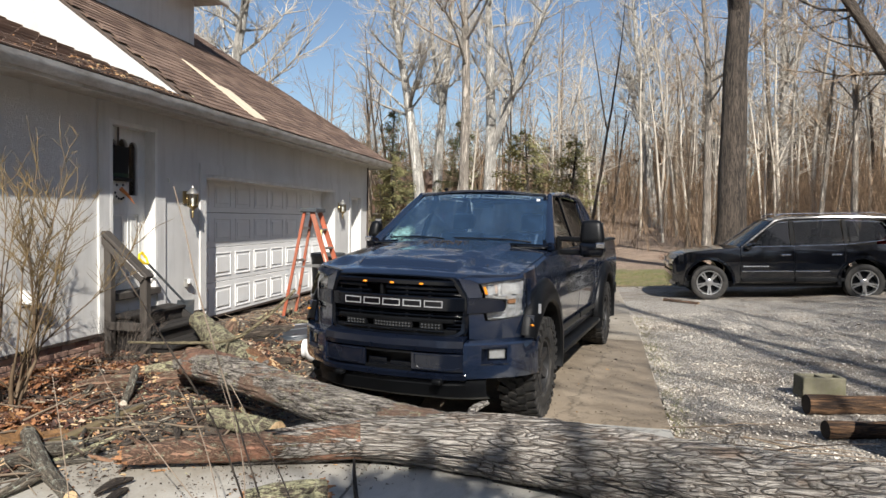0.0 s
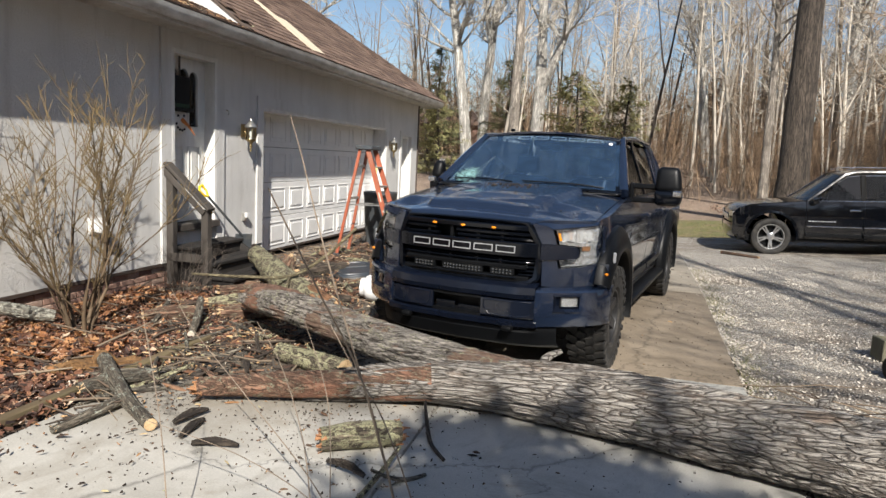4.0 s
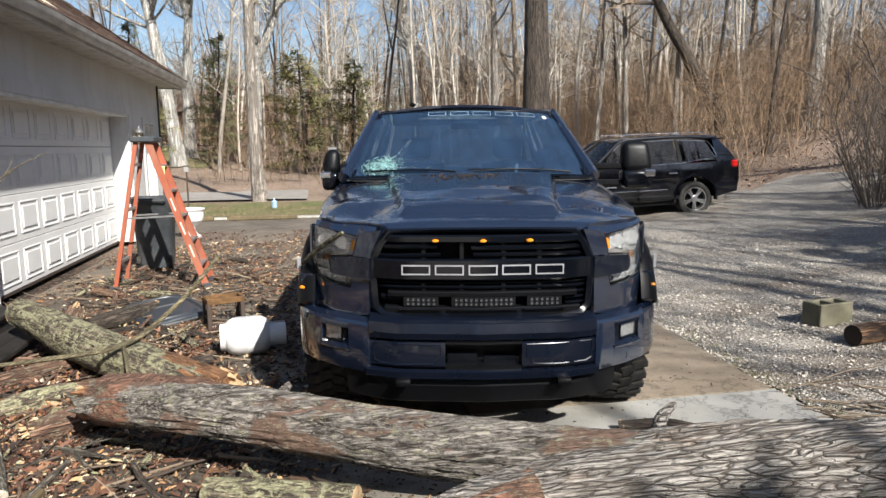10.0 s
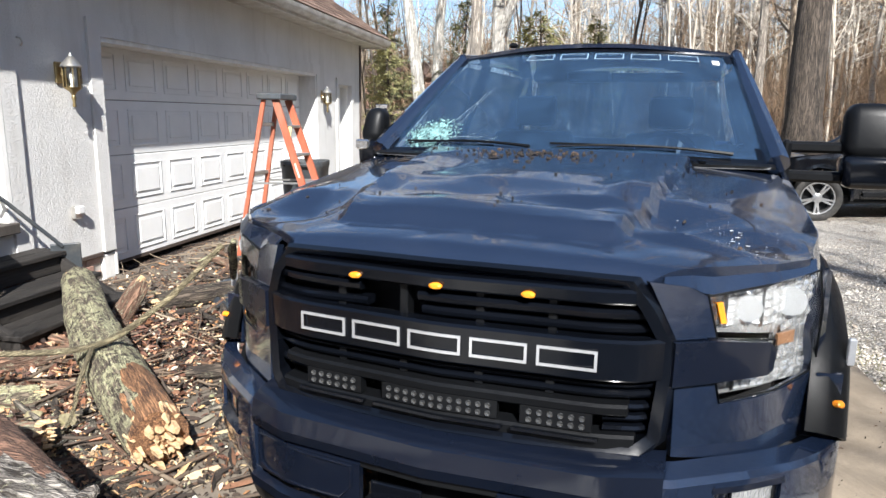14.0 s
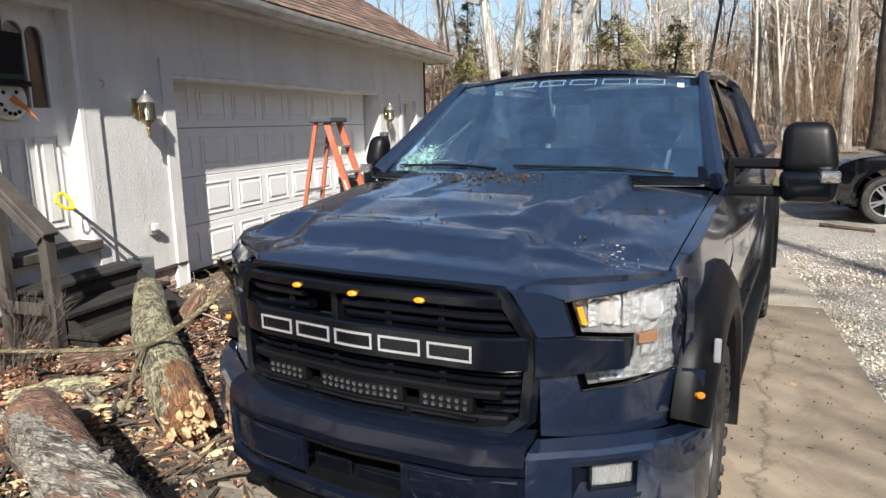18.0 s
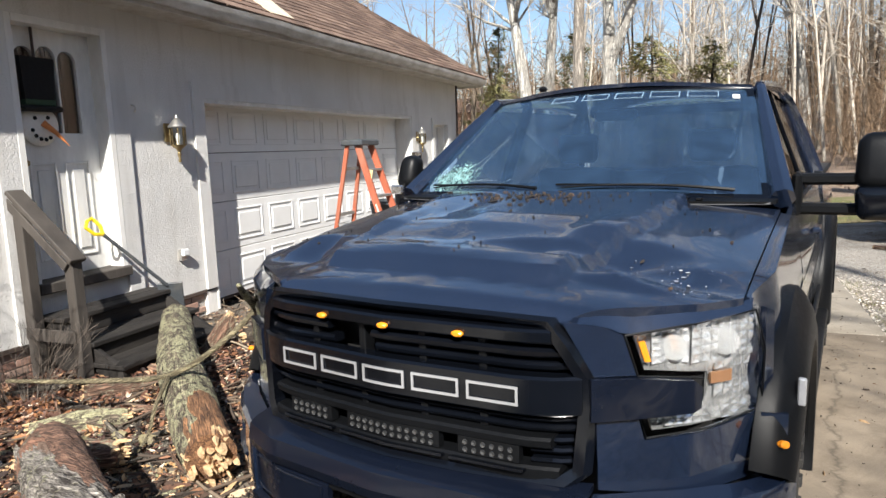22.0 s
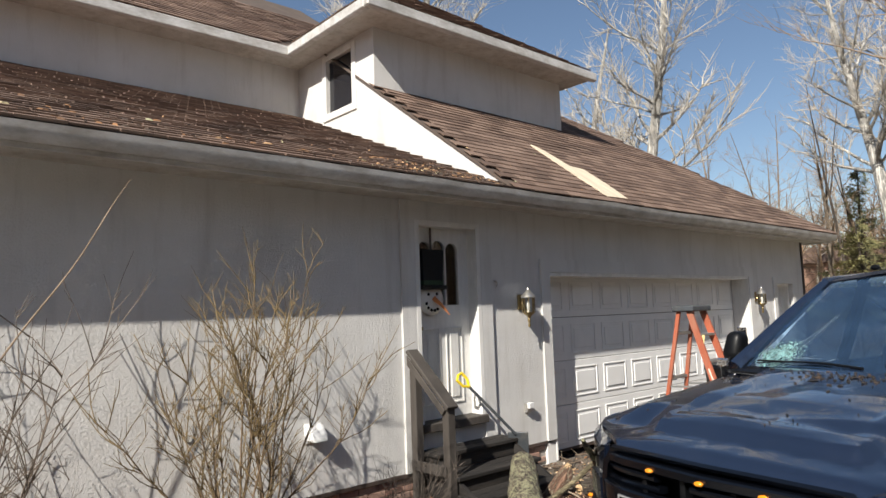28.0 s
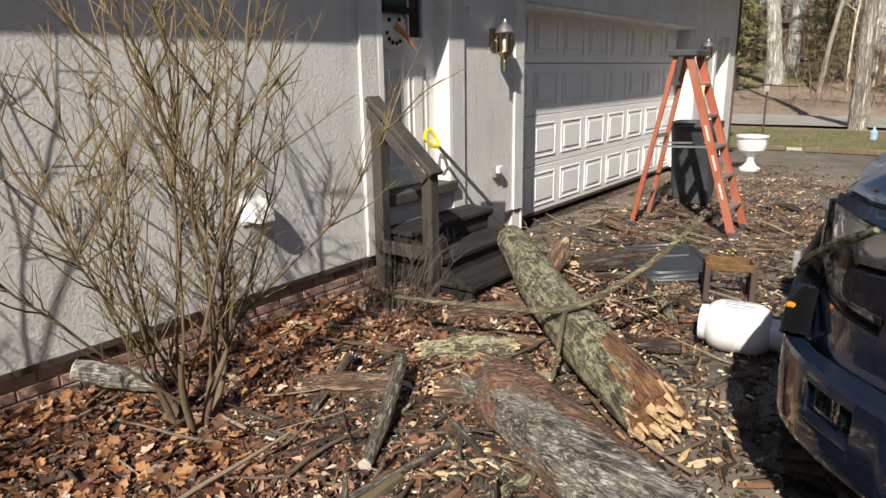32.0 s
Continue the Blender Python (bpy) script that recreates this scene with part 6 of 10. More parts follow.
bumper = bumper_band(-0.60, 0.60, [(0.775, 0.10), (0.765, 0.03), (0.75, 0.0), (0.70, -0.012), (0.665, 0.0), (0.655, 0.02)], PAINT_MATT, "front_bumper", truck, "slate front bumper with scuffed upper edge")
for s in (1, -1):
    zs = [(0.745, 0.10), (0.735, 0.02), (0.72, 0.004), (0.62, 0.0), (0.50, 0.004), (0.46, 0.02), (0.45, 0.06)]
    cut = [0.74, 0.885, 0.595, 0.70]
    # the corner is built round the fog lamp's pocket
    bumper_band(s * 0.60, s * 0.72, zs, PAINT, "bumper_corner", bumper, "", 6)
    bumper_band(s * 0.885, s * 1.06, zs, PAINT, "bumper_corner", bumper, "", 8)
    bumper_band(s * 0.72, s * 0.885, [(0.745, 0.10), (0.735, 0.02), (0.72, 0.004), (0.706, 0.002)], PAINT, "bumper_corner", bumper, "", 6)
    bumper_band(s * 0.72, s * 0.885, [(0.565, 0.0), (0.50, 0.004), (0.46, 0.02), (0.45, 0.06)], PAINT, "bumper_corner", bumper, "", 6)
    bumper_band(s * 0.715, s * 0.89, [(0.711, 0.004), (0.70, 0.06), (0.61, 0.07), (0.575, 0.03), (0.560, 0.004)], PAINT_MATT, "fog_pocket", bumper, "black recess of the fog lamp", 6)
    c = 0.815
    bm = bmesh.new()
    grid(bm, [[(s * x, bump_y(x) + 0.03, z) for x in steps(0.765, 0.865, 4)] for z in (0.612, 0.682)], 0.02)
    fog = part("fog_lamp", bm, LAMP_CHROME, bumper, "rectangular fog lamp")
    bm = bmesh.new()
    grid(bm, [[(s * x, bump_y(x) + 0.024, z) for x in steps(0.762, 0.868, 4)] for z in (0.609, 0.685)])
    part("lens", bm, LENS, fog)
    bm = bmesh.new()
    tube(bm, [(s * x, bump_y(x) + 0.02, z) for x, z in ((0.76, 0.605), (0.87, 0.605), (0.87, 0.69), (0.76, 0.69), (0.76, 0.605))], 0.006, 5, False)
    part("bezel", bm, TRIM_GLOSS, fog)
    for xe in (0.717, 0.888):
        part("pocket_side", grid(bmesh.new(), [[(s * xe, bump_y(xe) + 0.002, z), (s * (xe + (0.02 if xe < 0.8 else -0.012)), bump_y(xe) + 0.075, z)] for z in steps(0.565, 0.706, 3)], 0.004), PAINT_MATT, bumper)
    # centre panels with the opening between
    bumper_band(s * 0.20, s * 0.60, [(0.654, 0.03), (0.645, 0.012), (0.52, 0.012), (0.50, 0.03)], PAINT_MATT, "bumper_panel", bumper, "dark slate insert panel", 6)
    bm = tube(bmesh.new(), [(s * x, bump_y(x) + 0.009, z) for x, z in ((0.225, 0.635), (0.40, 0.637), (0.575, 0.638), (0.58, 0.62), (0.575, 0.545), (0.54, 0.530), (0.40, 0.527), (0.265, 0.53), (0.225, 0.575), (0.225, 0.635))], 0.004, 6, False)
    part("panel_rim", bm, PAINT_MATT, bumper, "raised edge of the insert")
    bm = cube(-0.04, 0.04, -0.06, 0.02, -0.02, 0.02, 0.015, Matrix.Translation((s * 0.42, bump_y(0.42) + 0.02, 0.44)), 2)
    part("tow_hook", bm, TRIM, bumper)
bumper_band(-0.62, 0.62, [(0.50, 0.02), (0.49, -0.005), (0.455, 0.0), (0.44, 0.03)], PAINT_MATT, "bumper_lip", bumper)
bumper_band(-0.20, 0.20, [(0.656, 0.02), (0.65, 0.15), (0.508, 0.15), (0.50, 0.02)], TRIM, "bumper_opening", bumper, "dark opening between the panels")
bm = bmesh.new()
for x0, x1, z1 in ((-0.19, -0.03, 0.575), (0.0, 0.19, 0.56)):
    block(bm, x0, x1, bump_y(0) + 0.07, bump_y(0) + 0.085, 0.505, z1, 0.004)
part("torn_plate", bm, TRIM_GLOSS, bumper, "broken plastic plate in the opening")
bumper_band(-0.74, 0.74, [(0.448, 0.06), (0.40, 0.05), (0.30, 0.09), (0.27, 0.16)], TRIM, "lower_valance", truck, "black lower valance")
part("roof_antenna", cube(-0.455, -0.405, 1.30, 1.345, 1.985, 2.015, 0.012), TRIM, truck, "small black roof fin")

# chips, flakes and bark bits lying on the hood and cowl
bm = bmesh.new()
rr = random.Random(11)
for k in range(38):
    x, y = rr.gauss(0.70, 0.10), rr.gauss(-0.42, 0.08)
    if k < 8:
        x, y = 0.72 + 0.02 * math.sin(k) + k * 0.004, -0.36 - k * 0.014
    if abs(x) > 0.88 or y < front_y(x) + 0.06:
        continue
    w = rr.uniform(0.0015, 0.0045) * (2.4 if k < 8 else 1)
    a = rr.uniform(0, 3)
    bm.faces.new([bm.verts.new((x + w * rr.uniform(0.5, 1.3) * math.cos(a + b), y + w * rr.uniform(0.5, 1.3) * math.sin(a + b), hood_z(x, y) + 0.0035)) for b in (0, 1.5, 3.1, 4.6)])
part("paint_chips", bm, CHIP, truck, "white chips where the paint has flaked", 0)["kind"] = "stuff"

# ---- sport utility car ----
suv = thing("sport_utility_car", pose(8.30, 6.53, 0.05, 0, 0, -92) @ pose(0, 0, 0, 2.2, 0, 0), "glossy black sport utility car parked on the gravel", "car")
JW, JR = 2.915, 0.375
SUV_GLASS = thin_glass("suv_side_glass", (0.20, 0.23, 0.24), 1.6)


def suv_x(y, z):
    x = curve([(0.3, 0.90), (0.55, 0.955), (0.8, 0.965), (1.0, 0.95), (1.1, 0.925), (1.2, 0.90)], z)
    x -= 0.10 * smooth01(-0.35, -0.85, y) + 0.07 * smooth01(3.3, 3.9, y)
    return x


def suv_top(y):
    return curve([(-0.88, 0.82), (-0.7, 0.95), (-0.2, 1.03), (0.55, 1.10), (2.5, 1.13), (3.9, 1.16)], y)


def suv_bot(y):
    z = curve([(-0.9, 0.42), (-0.6, 0.33), (0.5, 0.36), (2.4, 0.36), (3.4, 0.40), (3.92, 0.50)], y)
    for c in (0.0, JW):
        d = abs(y - c)
        if d < 0.455:
            z = max(z, JR + 0.03 + math.sqrt(0.455 ** 2 - d * d))
    return z


for s in (1, -1):
    for name, ya, yb, n in (("front_fender", -0.88, 0.60, 34), ("front_door", 0.61, 1.62, 8), ("rear_door", 1.63, 2.56, 14), ("rear_quarter", 2.57, 3.92, 34)):
        p = part(name, side_sheet(bmesh.new(), steps(ya, yb, n), suv_bot, suv_top, suv_x, 12, s), PAINT_BLACK, suv)
        if "door" in name:
            part("handle", cube(s * 0.945, s * 0.985, yb - 0.25, yb - 0.06, 0.93, 0.96, 0.01), CHROME, p, "chrome handle")
            part("lower_trim", cube(s * 0.94, s * 0.972, ya + 0.01, yb - 0.01, 0.40, 0.47, 0.008), TRIM, p)
            part("side_strip", cube(s * 0.955, s * 0.974, ya + 0.02, yb - (0.02 if name == "front_door" else 0.28), 0.60, 0.622, 0.005), CHROME, p, "thin chrome strip")
            if name == "front_door":
                for k in range(9):
                    part("badge_bar", cube(s * 0.962, s * 0.968, ya + 0.05 + k * 0.055, ya + 0.09 + k * 0.055, 0.705, 0.725), SILVER, p)
    for c in (0.0, JW):
        bm = bmesh.new()
        rows = []
        for k in range(25):
            a = math.radians(lerp(-8, 188, k / 24))
            rows.append([(s * x, c - r * math.cos(a), JR + 0.03 + r * math.sin(a)) for r, x in ((0.45, 0.90), (0.455, 0.978), (0.50, 0.972), (0.51, 0.945))])
        grid(bm, rows, 0.006)
        part("wheel_arch", bm, PAINT_BLACK, suv)
        bm = bmesh.new()
        grid(bm, [[(s * x, c - 0.448 * math.cos(radians(a)), JR + 0.03 + 0.448 * math.sin(radians(a))) for x in (0.55, 0.93)] for a in range(0, 181, 12)])
        part("wheel_well", bm, TRIM, suv)
        wheel(suv, s * 0.835, c, JR, JR, 0.25, 0.255, s, "road", (ALLOY,))

    def up(y, t):
        return Vector((s * lerp(0.905, 0.66, t ** 1.15), y, lerp(suv_top(y) - 0.005, curve([(0.6, 1.60), (1.2, 1.70), (2.4, 1.735), (3.7, 1.67)], y), t)))

    for name, ol in (("side_window", [(0.86, 0.05), (1.56, 0.04), (1.56, 0.84), (1.35, 0.82), (1.15, 0.62)]), ("side_window", [(1.66, 0.04), (2.55, 0.05), (2.52, 0.84), (1.66, 0.84)]), ("quarter_window", [(2.64, 0.06), (3.40, 0.22), (3.25, 0.80), (2.62, 0.83)])):
        bm = bmesh.new()
        f = bm.faces.new([bm.verts.new(up(y, t) - Vector((s * 0.008, 0, 0))) for y, t in ol])
        bmesh.ops.solidify(bm, geom=[f], thickness=0.004)
        part(name, bm, SUV_GLASS, suv, "", 0)
        bm = bmesh.new()
        if ol[0][0] < 3:
            tube(bm, [up(y, t) for y, t in ([ol[-1], ol[-2]] if len(ol) == 4 else [ol[4], ol[3], ol[2]])], 0.008, 5)
            part("window_trim", bm, CHROME, suv, "chrome window strip")
    bm = tube(bmesh.new(), [up(y, t) + Vector((s * 0.006, 0, 0)) for y, t in ((0.84, 0.03), (1.6, 0.02), (2.6, 0.03), (3.36, 0.16), (3.43, 0.24), (3.40, 0.5), (3.30, 0.80), (3.1, 0.85), (2.5, 0.87), (1.6, 0.87), (1.38, 0.84), (1.12, 0.62))], 0.007, 5)
    part("window_line", bm, CHROME, suv, "chrome line round the side windows")
    for y0, w in ((1.61, 0.035), (2.595, 0.035)):
        bm = grid(bmesh.new(), [[up(y0 - w, t) for t in steps(0, 1, 4)], [up(y0 + w, t) for t in steps(0, 1, 4)]], 0.02)
        part("door_pillar", bm, BLACK_FELT_AND_SHADE, suv)
    bm = bmesh.new()
    grid(bm, [[up(3.42, t) for t in steps(0.0, 1, 4)], [Vector((s * 0.86, 3.88, 1.16)), Vector((s * 0.82, 3.82, 1.28)), Vector((s * 0.76, 3.75, 1.39)), Vector((s * 0.70, 3.67, 1.50)), Vector((s * 0.64, 3.58, 1.61))]], 0.02)
    part("rear_pillar", bm, PAINT_BLACK, suv)
    bm = bmesh.new()
    tube(bm, [up(0.62, 0.0), up(0.95, 0.45), up(1.30, 0.88), up(1.5, 0.95), up(2.5, 0.95), up(3.3, 0.95), up(3.52, 0.95)], 0.04, 8)
    part("roof_frame", bm, PAINT_BLACK, suv)
    bm = bmesh.new()
    tube(bm, [(s * 0.60, 1.35, 1.735), (s * 0.60, 1.5, 1.785), (s * 0.60, 3.2, 1.77), (s * 0.60, 3.4, 1.72)], 0.008, 6)
    part("roof_rail", bm, CHROME, suv, "bright roof rail")
    bm = cube(s * 0.95, s * 1.12, 0.68, 0.80, 1.06, 1.20, 0.04, None, 2)
    part("mirror", bm, PAINT_BLACK, suv)
    hl = bmesh.new()
    grid(hl, [[(s * x, yy, z) for x, yy in ((0.55, -0.93), (0.75, -0.86), (0.86, -0.70), (0.885, -0.55))] for z in (0.76, 0.86)], 0.03)
    part("headlamp", hl, CHROME, suv, "clear headlamp")
    part("indicator", cube(s * 0.86, s * 0.895, -0.62, -0.50, 0.79, 0.845, 0.01), AMBER, suv)
    part("tail_lamp", cube(s * 0.55, s * 0.90, 3.78, 3.93, 1.0, 1.16, 0.03), RED_LENS, suv, "red tail lamp")
bm = bmesh.new()
rows = []
for y, z, w in ((-0.93, 0.62, 0.60), (-0.92, 0.86, 0.66), (-0.78, 0.94, 0.78), (-0.4, 1.02, 0.86), (0.1, 1.07, 0.89), (0.6, 1.11, 0.90)):
    rows.append([(x * w, y + 0.12 * abs(x) ** 3 * (1 if y < -0.5 else 0), z + 0.035 * (1 - x * x)) for x in steps(-1, 1, 12)])
grid(bm, rows, 0.015)
part("bonnet", bm, PAINT_BLACK, suv)
bm = bmesh.new()
rows = []
for y, z, w in ((-0.95, 0.62, 0.70), (-0.97, 0.5, 0.78), (-0.93, 0.34, 0.80), (-0.8, 0.27, 0.80)):
    rows.append([(x * w, y + 0.16 * abs(x) ** 3, z) for x in steps(-1, 1, 12)])
grid(bm, rows, 0.02)
part("front_bumper", bm, PAINT_BLACK, suv)
for k in range(7):
    x = lerp(-0.42, 0.42, k / 6)
    part("grille_slot", cube(x - 0.045, x + 0.045, -0.965, -0.93, 0.70, 0.80, 0.01), CHROME, suv)
bm = bmesh.new()
grid(bm, [[(u * lerp(0.86, 0.62, v), lerp(0.58, 1.32, v) - 0.12 * (1 - u * u), lerp(1.10, 1.66, v)) for u in steps(-1, 1, 10)] for v in steps(0, 1, 5)])
part("windscreen", bm, thin_glass("suv_screen", (0.35, 0.4, 0.4), 1.5), suv)
bm = bmesh.new()
grid(bm, [[(x, y, z + 0.045 * (1 - (x / 0.65) ** 2)) for x in steps(-0.64, 0.64, 10)] for y, z in ((1.22, 1.64), (1.6, 1.69), (2.4, 1.705), (3.2, 1.67), (3.58, 1.615))], 0.02)
part("roof", bm, PAINT_BLACK, suv)
bm = bmesh.new()
grid(bm, [[(u * w, y, z) for u in steps(-1, 1, 8)] for y, z, w in ((3.60, 1.61, 0.62), (3.90, 1.18, 0.80), (3.98, 1.12, 0.82), (3.98, 0.75, 0.84), (3.95, 0.5, 0.80))], 0.02)
part("tailgate", bm, PAINT_BLACK, suv)
part("spoiler", cube(-0.6, 0.6, 3.5, 3.76, 1.60, 1.635, 0.015), PAINT_BLACK, suv)
part("floor_pan", cube(-0.85, 0.85, -0.7, 3.35, 0.28, 0.4), TRIM, suv)
part("dashboard", cube(-0.8, 0.8, 0.5, 0.95, 0.7, 1.08, 0.05), INTERIOR, suv)
for x in (-0.38, 0.38):
    for y in (1.35, 2.3):
        bm = cube(x - 0.25, x + 0.25, y - 0.4, y + 0.1, 0.5, 0.7, 0.04)
        block(bm, x - 0.24, x + 0.24, y, y + 0.14, 0.7, 1.28, 0.04)
        block(bm, x - 0.12, x + 0.12, y + 0.03, y + 0.13, 1.3, 1.46, 0.03)
        part("seat", bm, SEAT_CLOTH, suv)

# a short nose before the front wheels
for ob in suv.children:
    if ob.name.split(".")[0] not in ("wheel", "wheel_arch", "wheel_well"):
        for v in ob.data.vertices:
            if v.co.y < -0.48:
                v.co.y = -0.48 + (v.co.y + 0.48) * 0.62

# ---- trees ----
class Limbs:
    """Collects thin tapered bars cheaply."""

    def __init__(self):
        self.v, self.f = [], []

    def bar(self, pts, radii, n=3):
        base = len(self.v)
        for i, p in enumerate(pts):
            d = (pts[min(i + 1, len(pts) - 1)] - pts[max(i - 1, 0)])
            u, w = frame_of(d if d.length > 1e-6 else Vector((0, 0, 1)))
            for k in range(n):
                a = 2 * math.pi * k / n
                self.v.append(p + (u * math.cos(a) + w * math.sin(a)) * radii[i])
        for i in range(len(pts) - 1):
            for k in range(n):
                a = base + i * n
                self.f.append((a + k, a + (k + 1) % n, a + n + (k + 1) % n, a + n + k))

    def mesh(self, name, material, smooth=True):
        me = bpy.data.meshes.new(name)
        me.from_pydata([tuple(p) for p in self.v], [], self.f)
        me.materials.append(material)
        if smooth:
            me.shade_smooth()
        return me


def wander(rnd, start, way, length, n, bend, lift=0.0):
    pts, p, d = [start], start.copy(), way.normalized()
    for _ in range(n):
        d = (d + Vector((rnd.uniform(-bend, bend), rnd.uniform(-bend, bend), rnd.uniform(-bend, bend) + lift))).normalized()
        p = p + d * (length / n)
        pts.append(p.copy())
    return pts


def tree_meshes(seed, h, r, bark, twig, limbs=14, subs=5, twigs=4, low=0.35, fork=0.0, spread=0.32, sides=8, bend=0.05):
    rnd = random.Random(seed)
    trunk, crown = Limbs(), Limbs()
    n = 12
    stem = wander(rnd, Vector((0, 0, -0.3)), Vector((rnd.uniform(-0.04, 0.04), rnd.uniform(-0.04, 0.04), 1)), h, n, bend, 0.02)
    rad = [r * (1.0 + 0.35 * max(0, 1 - i * 1.2)) * (1 - 0.85 * (i / n) ** 1.1) for i in range(n + 1)]
    trunk.bar(stem, rad, sides)
    stems = [(stem, rad)]
    if fork:
        i = int(n * fork)
        st2 = wander(rnd, stem[i], Vector((rnd.choice((-1, 1)) * 0.35, rnd.uniform(-0.3, 0.3), 1)), h * (1 - fork) * 0.9, 8, 0.06, 0.03)
        rd2 = [rad[i] * 0.8 * (1 - 0.85 * k / 8) for k in range(9)]
        trunk.bar(st2, rd2, sides)
        stems.append((st2, rd2))
    for k in range(limbs):
        st, rd = rnd.choice(stems)
        f = rnd.uniform(low if st is stem else 0.2, 0.97)
        i = min(len(st) - 2, int(f * (len(st) - 1)))
        p = st[i].lerp(st[i + 1], f * (len(st) - 1) - i)
        a = rnd.uniform(0, 2 * math.pi)
        way = Vector((math.cos(a), math.sin(a), rnd.uniform(0.25, 1.0)))
        ln = h * spread * rnd.uniform(0.5, 1.0) * (1.15 - 0.6 * f)
        r1 = max(0.012, rd[i] * rnd.uniform(0.25, 0.45))
        limb = wander(rnd, p, way, ln, 5, 0.22, 0.08)
        (trunk if r1 > 0.05 else crown).bar(limb, [r1 * (1 - 0.8 * q / 5) for q in range(6)], 5 if r1 > 0.05 else 4)
        for j in range(subs):
            q = rnd.uniform(0.25, 1.0)
            b = min(4, int(q * 5))
            p2 = limb[b].lerp(limb[b + 1], q * 5 - b)
            w2 = (limb[b + 1] - limb[b]).normalized() + Vector((rnd.uniform(-1, 1), rnd.uniform(-1, 1), rnd.uniform(-0.3, 0.9)))
            l2 = ln * rnd.uniform(0.2, 0.5)
            s2 = wander(rnd, p2, w2, l2, 3, 0.3, 0.06)
            r2 = max(0.006, r1 * 0.4)
            crown.bar(s2, [r2, r2 * 0.75, r2 * 0.5, r2 * 0.25], 3)
            for m in range(twigs):
                c = rnd.randint(0, 2)
                p3 = s2[c].lerp(s2[c + 1], rnd.random())
                w3 = (s2[c + 1] - s2[c]).normalized() + Vector((rnd.uniform(-1, 1), rnd.uniform(-1, 1), rnd.uniform(-0.4, 0.9)))
                if sides > 8:
                    s3 = wander(rnd, p3, w3, l2 * rnd.uniform(0.3, 0.8), 2, 0.3, 0.05)
                    crown.bar(s3, [max(0.006, r2 * 0.5), max(0.005, r2 * 0.35), 0.003], 3)
                else:
                    crown.bar([p3, p3 + w3.normalized() * (l2 * rnd.uniform(0.3, 0.8))], [max(0.006, r2 * 0.45), 0.003], 3)
    return trunk.mesh("trunk", bark), crown.mesh("crown", twig)


def plant(meshes, x, y, turn, scale, name, label, lean=(0, 0), z=None, group=""):
    t = thing(name, pose(x, y, height(x, y) if z is None else z, lean[0], lean[1], 0) @ pose(0, 0, 0, 0, 0, turn) @ Matrix.Diagonal((scale, scale, scale, 1)), label, "tree", group)
    for nm, me in zip(("trunk", "crown"), meshes):
        shared(nm, me, t, Matrix.Identity(4))
    return t


DARK_BIG = tree_meshes(21, 20, 0.48, BARK_TREE_DARK, TWIG, 20, 6, 5, 0.45, 0.42, 0.33, 14, 0.06)
PALE_BIG = [tree_meshes(31 + k, 21, 0.40, BARK_PALE, TWIG_PALE, 34, 9, 8, 0.35, f, 0.30, 12, 0.035) for k, f in enumerate((0.0, 0.45, 0.3))]
NEAR_GREY = tree_meshes(41, 19, 0.215, BARK_SMOOTH, TWIG, 16, 6, 5, 0.4, 0.0, 0.28, 14)
WOODS = [tree_meshes(51 + k, 15 + k % 3 * 2, 0.13 + 0.035 * (k % 4), (BARK_TREE, BARK_TREE_DARK, BARK_TREE)[k % 3], TWIG, 14, 5, 5, 0.22, (0, 0.5, 0)[k % 3], 0.26, 7) for k in range(6)]
plant(DARK_BIG, 10.4, 13.5, 40, 1.0, "tree", "large dark-barked bare tree behind the parked car")
plant(NEAR_GREY, 1.44, 15.7, 10, 1.0, "tree", "straight grey-barked bare tree on the lawn")
plant(PALE_BIG[0], -4.55, 34.8, 0, 1.05, "tree", "white-barked bare sycamore across the lane", (0, -2))
plant(PALE_BIG[1], -4.9, 40.9, 80, 1.05, "tree", "white-barked forked bare sycamore across the lane", (0, 1))
plant(PALE_BIG[2], -0.15, 34.0, 150, 1.1, "tree", "leaning white-barked bare sycamore", (0, 5))
plant(PALE_BIG[1], 18.5, 38.0, 220, 1.0, "tree", "white-barked bare sycamore in the woods", (0, 2))
plant(PALE_BIG[0], 11.0, 40.0, 300, 0.95, "tree", "white-barked bare sycamore in the woods", (0, -3))
plant(PALE_BIG[2], -22.0, 30.0, 20, 1.0, "tree", "white-barked bare sycamore beyond the house")
plant(PALE_BIG[0], -12.5, 22.0, 200, 1.0, "tree", "white-barked bare sycamore behind the garage")
plant(PALE_BIG[1], -17.0, 12.0, 100, 1.0, "tree", "white-barked bare sycamore behind the house")
plant(DARK_BIG, 19.4, 16.6, 200, 0.62, "tree", "dark bare tree leaning over the bank", (0, -34))
plant(PALE_BIG[1], 20.6, 13.8, 130, 0.72, "tree", "tall pale-barked forked tree on the bank", (0, 1))
for x, y, sc in ((15.5, 17.5, 0.62), (14.6, 18.4, 0.5), (17.2, 17.0, 0.5), (10.9, 20.2, 0.85)):
    plant(NEAR_GREY, x, y, x * 70, sc, "tree", "slender straight grey-barked bare tree", (0, x % 3 - 1))
SHADE = tree_meshes(61, 14, 0.22, BARK_TREE, TWIG, 34, 7, 6, 0.22, 0.4, 0.30, 8)
